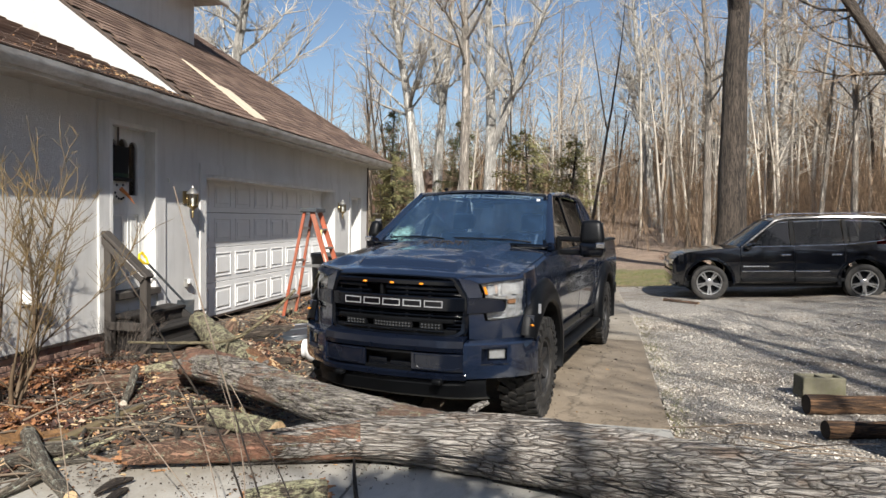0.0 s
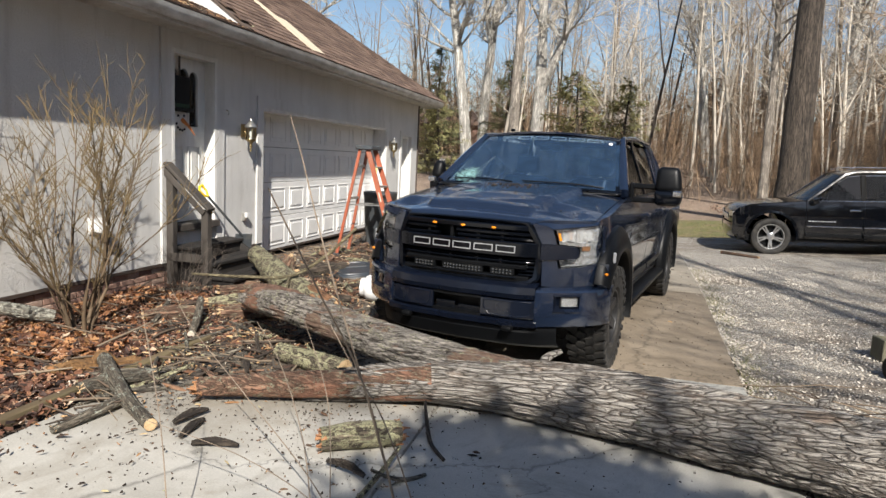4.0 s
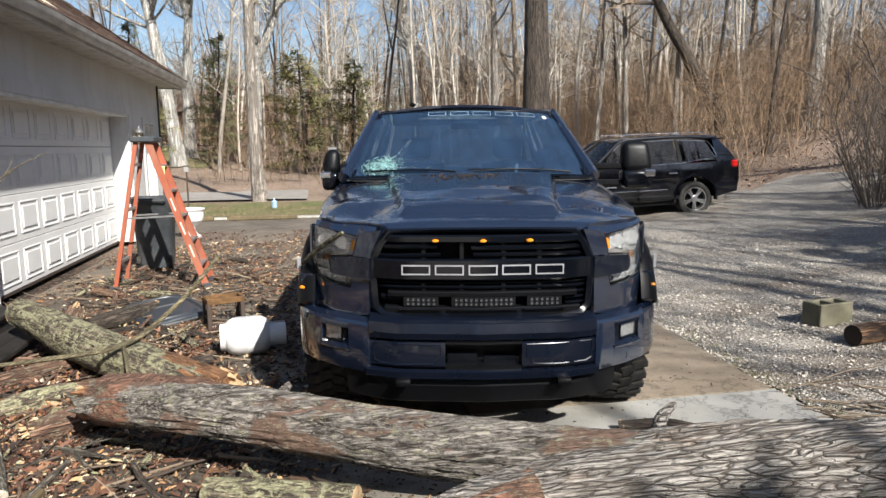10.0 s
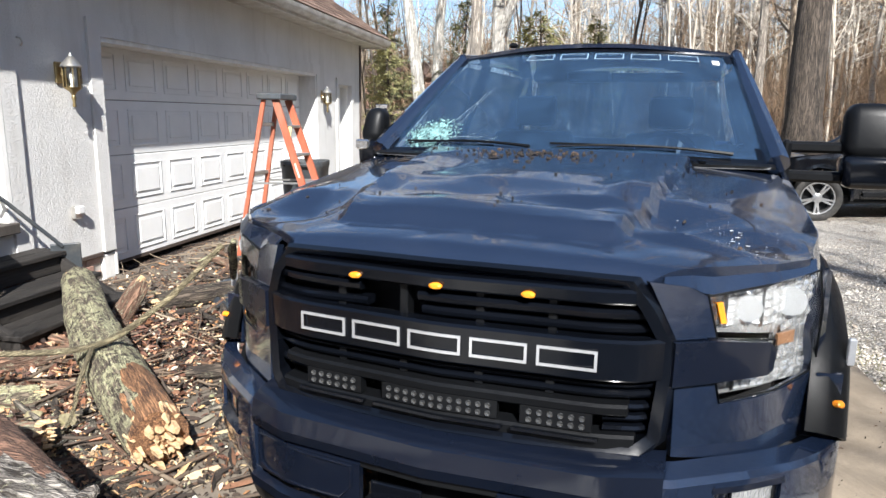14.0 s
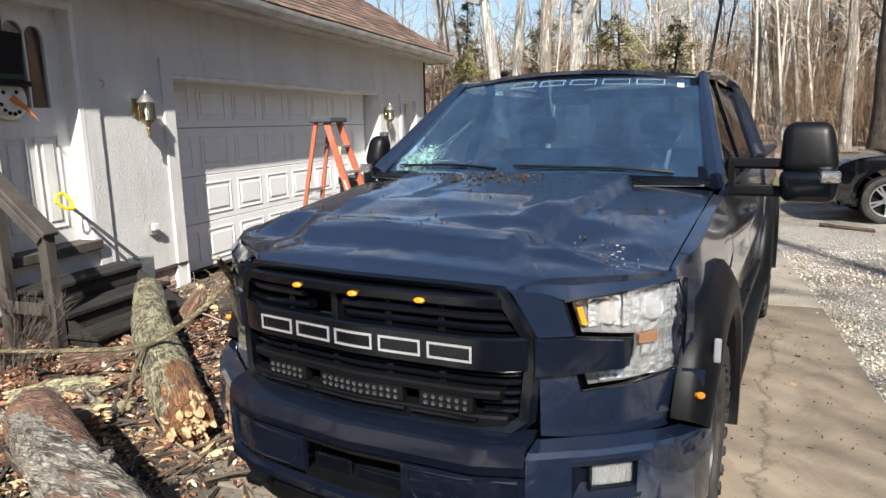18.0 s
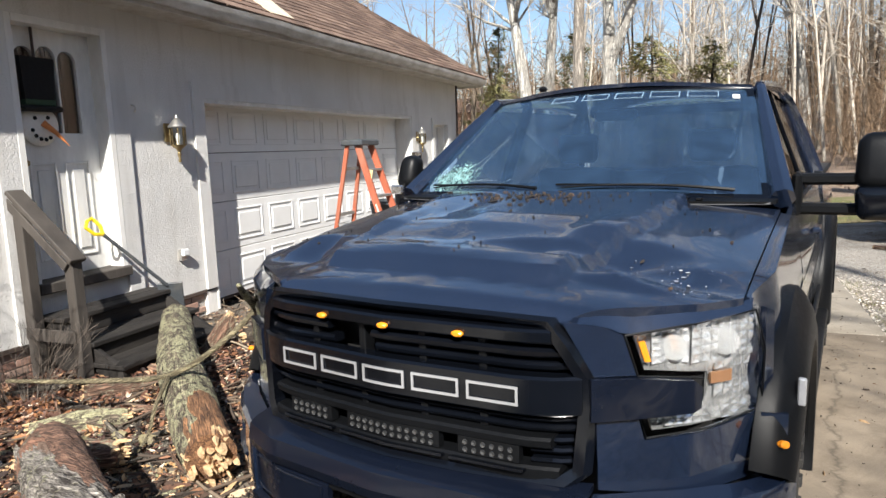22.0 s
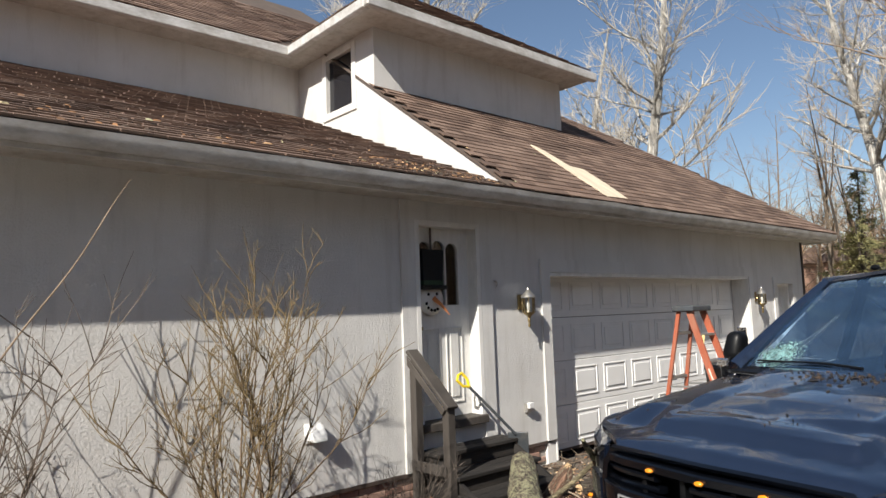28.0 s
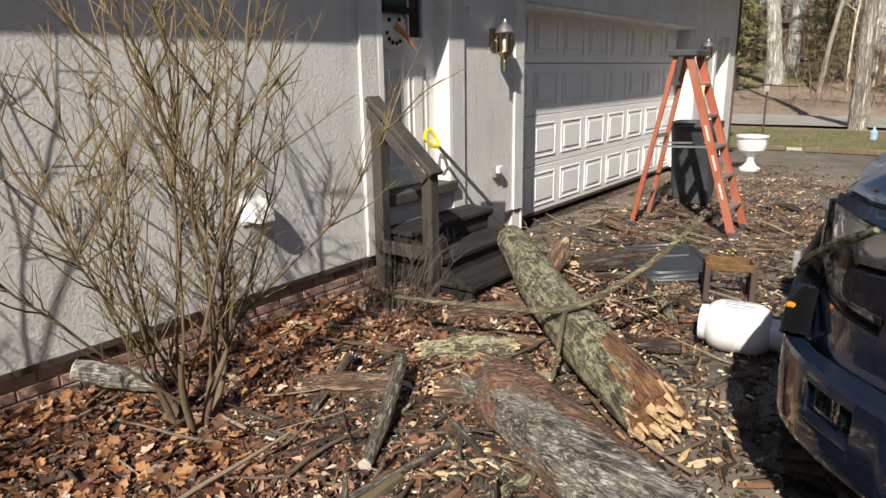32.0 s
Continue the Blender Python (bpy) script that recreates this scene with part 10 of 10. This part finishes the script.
STICK = island_material("fallen_stick", [(0.0, (0.05, 0.038, 0.03)), (0.6, (0.14, 0.10, 0.07)), (1.0, (0.30, 0.24, 0.17))])
BLADE = island_material("grass_blade", [(0.0, (0.08, 0.10, 0.025)), (0.5, (0.17, 0.17, 0.06)), (1.0, (0.34, 0.28, 0.14))])


def leaf_verts(rnd, s):
    c = rnd.uniform(-0.8, 1.5)
    w = rnd.uniform(0.3, 0.62)
    return [(-s, 0, 0.0), (-0.2 * s, -w * s, c * 0.35 * s), (0.7 * s, -0.35 * w * s, 0.1 * s), (s * 1.05, 0, 0.15 * s * c), (0.6 * s, 0.5 * w * s, 0.2 * s), (-0.3 * s, w * s, c * 0.45 * s), (0.1 * s, 0, 0.04 * s)]


LEAF_F = [(0, 1, 6), (1, 2, 6), (2, 3, 6), (3, 4, 6), (4, 5, 6), (5, 0, 6)]
SLIV_V = [(-1, 0.1, -1), (-0.35, -1, -1), (0.9, -0.35, -1), (1.1, 0.2, -1), (0.1, 1, -1), (-0.5, -0.2, 1), (0.6, -0.1, 0.8), (0.0, 0.5, 0.9)]
SLIV_F = [(5, 6, 7), (0, 1, 5), (1, 2, 6, 5), (2, 3, 6), (3, 4, 7, 6), (4, 0, 5, 7)]
rnd = random.Random(301)


def bed_z(x, y):
    return height(x, y) + uneven(x, y, 0.05) + 0.004


def oak_leaf(rnd, s):
    """A lobed leaf, cupped and twisted as it dried."""
    cup, twist = rnd.uniform(-0.5, 1.3), rnd.uniform(-0.5, 0.5)
    half = [(-1.0, 0.03), (-0.55, 0.32), (-0.35, 0.2), (0.0, 0.5), (0.22, 0.3), (0.55, 0.46), (0.72, 0.22), (1.0, 0.05)]
    out = []
    for sign in (1, 0, -1):
        for u, w in half:
            w *= sign * rnd.uniform(0.85, 1.15)
            out.append((s * u, s * w, s * (cup * w * w * 1.3 + twist * u * w + 0.22 * cup * u * u)))
    return out


OAK_F = [(r * 8 + i, r * 8 + i + 1, r * 8 + i + 9, r * 8 + i + 8) for r in (0, 1) for i in range(7)]
oak = Scatter()
for k in range(7500):
    x, y = 0.06 + 1.5 * rnd.random() ** 1.3, rnd.uniform(-8.2, -2.7)
    if rnd.random() > 0.30 + 0.9 * noise.noise((x * 1.1, y * 0.9, 31.0)) + 0.45 * smooth01(1.3, 0.3, x):
        continue
    oak.add(pose(x, y, bed_z(x, y) + rnd.uniform(0.012, 0.045), rnd.gauss(0, 20), rnd.gauss(0, 20), rnd.uniform(0, 360)), oak_leaf(rnd, rnd.uniform(0.03, 0.066)), OAK_F)
oak.put("oak_leaves", OAK_LEAF, "curled orange-brown oak leaves lying on the bed", "leaves", 40)

leaves = Scatter()
for k in range(52000):
    x, y = 1.95 * rnd.random() ** 0.8, rnd.uniform(-9.5, -2.5)
    if k % 6 == 0:
        y = rnd.uniform(-3.2, -1.0)
        x = rnd.uniform(0.1, 2.3)
    dens = 0.45 + 0.9 * noise.noise((x * 1.3, y * 1.3, 4.0)) + 0.5 * smooth01(1.9, 0.8, x)
    if rnd.random() > dens:
        continue
    z = bed_z(x, y) if x < 1.9 and y < -2.3 else 0.004
    s = 0.011 + 0.036 * rnd.random() ** 1.2
    leaves.add(pose(x, y, z + rnd.uniform(0.004, 0.03), rnd.gauss(0, 24), rnd.gauss(0, 24), rnd.uniform(0, 360)), leaf_verts(rnd, s), LEAF_F)
for k in range(17000):
    x, y = rnd.uniform(0.1, 3.6), rnd.uniform(-3.2, 6.5)
    if rnd.random() > 0.40 + 0.9 * noise.noise((x * 1.2, y * 1.2, 14.0)):
        continue
    leaves.add(pose(x, y, 0.006 + rnd.uniform(0, 0.02), rnd.gauss(0, 20), rnd.gauss(0, 20), rnd.uniform(0, 360)), leaf_verts(rnd, 0.008 + 0.022 * rnd.random()), LEAF_F)
leaves.put("leaf_litter", LEAF, "dry brown oak leaves covering the bed", "leaves")

chips = Scatter()
for k in range(34000):
    if k % 5 < 3:
        x, y = rnd.uniform(0.1, 3.2), rnd.uniform(-4.4, 4.6)
    elif k % 5 == 3:
        x, y = rnd.uniform(0.05, 2.2), rnd.uniform(-7.0, -2.8)
        if y < -4.2 and k % 3:
            continue
    else:
        x, y = rnd.gauss(2.0, 0.9), rnd.gauss(-3.8, 1.2)
    if x < 0.05 or rnd.random() > 0.62 + 0.8 * noise.noise((x * 1.1, y * 1.1, 8.0)):
        continue
    z = bed_z(x, y) if x < 1.9 and y < -2.3 else 0.003
    ln = (0.005 + 0.018 * rnd.random() ** 1.6) * (3.2 if rnd.random() < 0.06 else 1)
    w, h = ln * rnd.uniform(0.14, 0.45), rnd.uniform(0.002, 0.006)
    chips.add(pose(x, y, z + h + rnd.uniform(0, 0.03), rnd.gauss(0, 12), rnd.gauss(0, 12), rnd.uniform(0, 360)) @ Matrix.Diagonal((ln, w, h, 1)), SLIV_V, SLIV_F)
chips.put("bark_chips", CHIPS, "torn bark and wood chips strewn over the ground", "wood chips")

SPLINTER = island_material("fresh_splinter", [(0.0, (0.30, 0.14, 0.06)), (0.35, (0.50, 0.29, 0.13)), (0.7, (0.66, 0.49, 0.30)), (1.0, (0.72, 0.62, 0.48))])
LICHEN = island_material("lichen_flake", [(0.0, (0.22, 0.22, 0.12)), (0.6, (0.42, 0.42, 0.28)), (1.0, (0.60, 0.60, 0.50))])
for name, mat, words, many, size in (("wood_splinters", SPLINTER, "fresh pale and orange splinters of torn wood", 3700, 0.034), ("lichen_flakes", LICHEN, "grey-green flakes of lichen-covered bark", 2600, 0.02)):
    heap = Scatter()
    for k in range(many):
        x, y = ((rnd.uniform(0.4, 3.3), rnd.uniform(-4.4, 5.0)), (rnd.gauss(1.7, 0.6), rnd.gauss(-3.0, 0.7)), (rnd.uniform(0.3, 2.0), rnd.uniform(-5.2, -2.5)))[k % 3]
        if x < 0.1 or x < 0.95 and abs(y + 1.6) < 0.7 or rnd.random() > 0.7 + 0.9 * noise.noise((x * 1.4, y * 1.4, 21.0)):
            continue
        ln = size * (0.25 + 0.9 * rnd.random() ** 2)
        heap.add(pose(x, y, (bed_z(x, y) if x < 1.9 and y < -2.3 else 0.004) + rnd.uniform(0.006, 0.03), rnd.gauss(0, 16), rnd.gauss(0, 16), rnd.uniform(0, 360)) @ Matrix.Diagonal((ln, ln * rnd.uniform(0.2, 0.5), rnd.uniform(0.003, 0.008), 1)), SLIV_V, SLIV_F)
    heap.put(name, mat, words, "wood chips")

strips = Scatter()
STRIP_V = [(-1, -0.5, 0), (-0.4, -1, 0), (0.3, -0.8, 0), (1, -0.3, 0), (-0.9, 0.4, 0), (-0.3, 0.9, 0), (0.4, 1, 0), (0.95, 0.3, 0), (-0.8, 0, 1), (-0.3, 0.1, 1.7), (0.35, -0.1, 1.5), (0.85, 0, 0.9)]
STRIP_F = [(0, 1, 9, 8), (1, 2, 10, 9), (2, 3, 11, 10), (8, 9, 5, 4), (9, 10, 6, 5), (10, 11, 7, 6), (0, 8, 4), (3, 7, 11)]
for k in range(1500):
    x, y = ((rnd.uniform(1.0, 3.4), rnd.uniform(-4.3, -1.2)), (rnd.uniform(0.5, 3.2), rnd.uniform(-2.4, 3.0)), (rnd.gauss(2.1, 0.5), rnd.gauss(-3.7, 0.6)))[k % 3]
    if x < 1.0 and abs(y + 1.6) < 0.75 or x < 0.3 or math.hypot(x - 1.7, y + 0.48) < 0.4:
        continue
    ln = 0.02 + 0.11 * rnd.random() ** 2.2
    strips.add(pose(x, y, (bed_z(x, y) if x < 1.9 and y < -2.3 else 0.012) + 0.004, rnd.gauss(0, 7), rnd.gauss(0, 7), rnd.uniform(0, 360)) @ Matrix.Diagonal((ln, ln * rnd.uniform(0.12, 0.3), rnd.uniform(0.004, 0.012), 1)), STRIP_V, STRIP_F)
strips.put("bark_strips", STRIP_BARK, "dark and red-brown strips of torn bark", "bark strips", 30)

sticks = Limbs()
for k in range(520):
    if k % 3:
        x, y = rnd.uniform(0.1, 3.0), rnd.uniform(-4.6, 1.8)
    else:
        x, y = rnd.uniform(0.1, 2.4), rnd.uniform(-7.5, -2.6)
    z = bed_z(x, y) if x < 1.9 and y < -2.3 else 0.003
    a, ln, w = rnd.uniform(0, 6.3), rnd.uniform(0.1, 0.55), rnd.uniform(0.003, 0.012)
    p = Vector((x, y, z + w + rnd.uniform(0, 0.04)))
    sticks.bar(wander(rnd, p, Vector((math.cos(a), math.sin(a), rnd.uniform(-0.03, 0.12))), ln, 4, 0.12), [w, w, w * 0.9, w * 0.8, w * 0.5], 5)
for x, y in ((6.55, -4.3), (6.7, -4.6), (6.5, -3.9)):
    for k in range(26):
        a = rnd.gauss(-0.5, 0.35)
        sticks.bar(wander(rnd, Vector((x + rnd.uniform(-0.5, 0.5), y + rnd.uniform(-0.4, 0.4), 0.01 + rnd.uniform(0, 0.07))), Vector((math.cos(a), math.sin(a), rnd.uniform(-0.05, 0.12))), rnd.uniform(0.4, 1.0), 4, 0.14), [0.006, 0.005, 0.005, 0.004, 0.002], 4)
ob = new("sticks", sticks.mesh("sticks", STICK))
tagged(ob, "broken twigs and sticks among the debris", "sticks", kind="stuff")

bits = Scatter()
for k in range(9000):
    x, y = rnd.uniform(1.95, 6.3), rnd.uniform(-10, 1.5)
    if k % 5 < 3:
        x, y = rnd.gauss(3.0, 1.0), rnd.gauss(-5.0, 0.75)
    elif y < -6.0 and k % 7:
        continue
    if not 1.97 < x < 6.2 or rnd.random() > 0.55 + 1.3 * noise.noise((x * 1.6, y * 1.6, 41.0)) + 0.4 * smooth01(-5.4, -4.4, y):
        continue
    ln = (0.0025 + 0.012 * rnd.random() ** 4) * (3.5 if rnd.random() < 0.04 else 1)
    h = rnd.uniform(0.0015, 0.005)
    bits.add(pose(x, y, h + 0.003, rnd.gauss(0, 4), rnd.gauss(0, 4), rnd.uniform(0, 360)) @ Matrix.Diagonal((ln, ln * rnd.uniform(0.15, 0.4), h, 1)), SLIV_V, SLIV_F)
for k in range(300):
    x, y = rnd.uniform(6.8, 10), rnd.uniform(1, 9)
    if k % 2:
        x, y = rnd.uniform(4.2, 6.4), rnd.uniform(-2.5, 9)
    ln = 0.005 + 0.03 * rnd.random() ** 3
    bits.add(pose(x, y, height(x, y) + 0.006, 0, 0, rnd.uniform(0, 360)) @ Matrix.Diagonal((ln, ln * 0.3, 0.006, 1)), SLIV_V, SLIV_F)
bits.put("bark_bits", DARK_BIT, "small dark bits of bark on the concrete", "bark bits")

hood_bits = Scatter()
tm = truck.matrix_basis
for k in range(230):
    if k < 90 or k >= 180:
        x, y = rnd.gauss(-0.02, 0.17), rnd.gauss(0.22, 0.055)
        y += 0.10 * abs(x)
    elif k < 130:
        x, y = rnd.gauss(-0.6, 0.12), rnd.gauss(0.40, 0.03)
    else:
        x, y = rnd.uniform(-0.85, 0.85), rnd.uniform(-0.6, 0.4)
    if abs(x) > 0.88 or y < front_y(x) + 0.06 or y > 0.5 - 0.16 * (1 - x * x):
        continue
    ln = rnd.uniform(0.003, 0.013) * (2.4 if rnd.random() < 0.08 else 1) * (0.6 if 130 <= k < 180 else 1)
    hood_bits.add(tm @ pose(x, y, hood_z(x, y) + 0.004, 0, 8, rnd.uniform(0, 360)) @ Matrix.Diagonal((ln, ln * 0.4, 0.003, 1)), SLIV_V, SLIV_F)
hood_bits.put("hood_debris", BLACK_BIT, "dark bark crumbs lying on the hood", "bark bits")

OCT_V = [(1, 0, 0), (-1, 0, 0), (0, 1, 0), (0, -1, 0), (0.1, 0.1, 1), (0, 0, -1), (0.7, 0.7, 0.5), (-0.6, 0.7, 0.55)]
OCT_F = [(0, 6, 4), (6, 2, 7), (6, 7, 4), (2, 1, 7), (7, 1, 4), (1, 3, 4), (3, 0, 4)]
stones = Scatter()
for k in range(24000):
    x, y = 6.25 + 4.2 * rnd.random() ** 1.5, rnd.uniform(-6.5, 3.5)
    if not gravel_here(x, y) or rnd.random() < 0.5 * noise.noise((x * 0.8, y * 0.8, 3)) + 0.15:
        continue
    s = rnd.uniform(0.005, 0.012) * (1.5 if rnd.random() < 0.1 else 1)
    stones.add(pose(x, y, height(x, y) - 0.016 + s * 0.3, rnd.uniform(-25, 25), rnd.uniform(-25, 25), rnd.uniform(0, 360)) @ Matrix.Diagonal((s * rnd.uniform(0.8, 1.4), s, s * rnd.uniform(0.5, 0.9), 1)), OCT_V, OCT_F)
stones.put("gravel_stones", STONE, "loose crushed limestone pebbles", "gravel")

blades = Scatter()
for k in range(2600):
    y = rnd.uniform(-5.5, 3.0)
    x = edge_x(y) + abs(rnd.gauss(0, 0.13)) + 0.01
    if rnd.random() > 0.5 + 0.9 * noise.noise((x, y * 1.5, 6.0)):
        continue
    h, w = rnd.uniform(0.015, 0.06), rnd.uniform(0.0015, 0.003)
    blades.add(pose(x, y, height(x, y) - 0.02, rnd.gauss(0, 40), rnd.gauss(0, 40), rnd.uniform(0, 360)), [(-w, 0, 0), (w, 0, 0), (w * 0.6, 0.1 * h, h * 0.6), (0, 0.3 * h, h)], [(0, 1, 2), (0, 2, 3)])
for k in range(5200):
    x, y = rnd.uniform(-1.4, 9.0), rnd.uniform(8.6, 13)
    h, w = rnd.uniform(0.03, 0.09), rnd.uniform(0.004, 0.008)
    blades.add(pose(x, y, height(x, y) - 0.01, rnd.gauss(0, 30), rnd.gauss(0, 30), rnd.uniform(0, 360)), [(-w, 0, 0), (w, 0, 0), (w * 0.6, 0.1 * h, h * 0.6), (0, 0.3 * h, h)], [(0, 1, 2), (0, 2, 3)])
blades.put("grass", BLADE, "thin yellow-green grass along the driveway's edge", "grass")

roof_bits = Scatter()
for k in range(520):
    y = rnd.uniform(-9, -1.2)
    q = abs(rnd.gauss(0, 0.5))
    if k % 2:
        y, q = rnd.gauss(-1.9, 0.5), abs(rnd.gauss(0, 0.45))
    x = RX - 0.05 - q
    if y > Y1C - 0.1 or x < WAX:
        continue
    ln = rnd.uniform(0.01, 0.05)
    roof_bits.add(pose(x, y, roof_z(x, SL) + 0.02, 0, 22, 0) @ pose(0, 0, 0, 0, 0, rnd.uniform(0, 360)) @ Matrix.Diagonal((ln, ln * 0.35, 0.008, 1)), SLIV_V, SLIV_F)
for k in range(160):
    x, y = RX - 0.1 - abs(rnd.gauss(0, 0.8)), rnd.uniform(Y1C + 0.1, 2.2)
    ln = rnd.uniform(0.008, 0.03)
    roof_bits.add(pose(x, y, roof_z(x, SG) + 0.02, 0, 36, 0) @ pose(0, 0, 0, 0, 0, rnd.uniform(0, 360)) @ Matrix.Diagonal((ln, ln * 0.35, 0.006, 1)), SLIV_V, SLIV_F)
roof_bits.put("roof_debris", CHIPS, "bark and twigs lying on the lower roof", "bark bits")

# fallen leaves over the woodland floor
far_leaves = Scatter()
for k in range(9000):
    x, y = rnd.uniform(9, 24), rnd.uniform(-4, 22)
    if gravel_here(x, y) or x < 12 and y < 9:
        continue
    s = rnd.uniform(0.03, 0.07)
    far_leaves.add(pose(x, y, height(x, y) + uneven(x, y, 0.05) + 0.02, rnd.gauss(0, 28), rnd.gauss(0, 28), rnd.uniform(0, 360)), leaf_verts(rnd, s), LEAF_F)
far_leaves.put("woodland_leaves", LEAF, "fallen brown leaves under the trees", "leaves")

# brick base of the house
brick_mesh = bpy.data.meshes.new("brick")
bm = cube(-0.05, 0.0, -0.0975, 0.0975, -0.0285, 0.0285, 0.004)
bm.to_mesh(brick_mesh)
bm.free()
brick_mesh.materials.append(BRICK)
for row in range(4):
    z = STB - 0.036 - 0.038 - row * 0.067
    for k in range(44):
        y = -0.28 - (k + 0.5 * (row % 2)) * 0.205
        if y < -9.1:
            continue
        shared("brick", brick_mesh, wall, pose(-0.018 + R.uniform(-0.003, 0.003), y, z, 0, 0, R.uniform(-0.8, 0.8)))
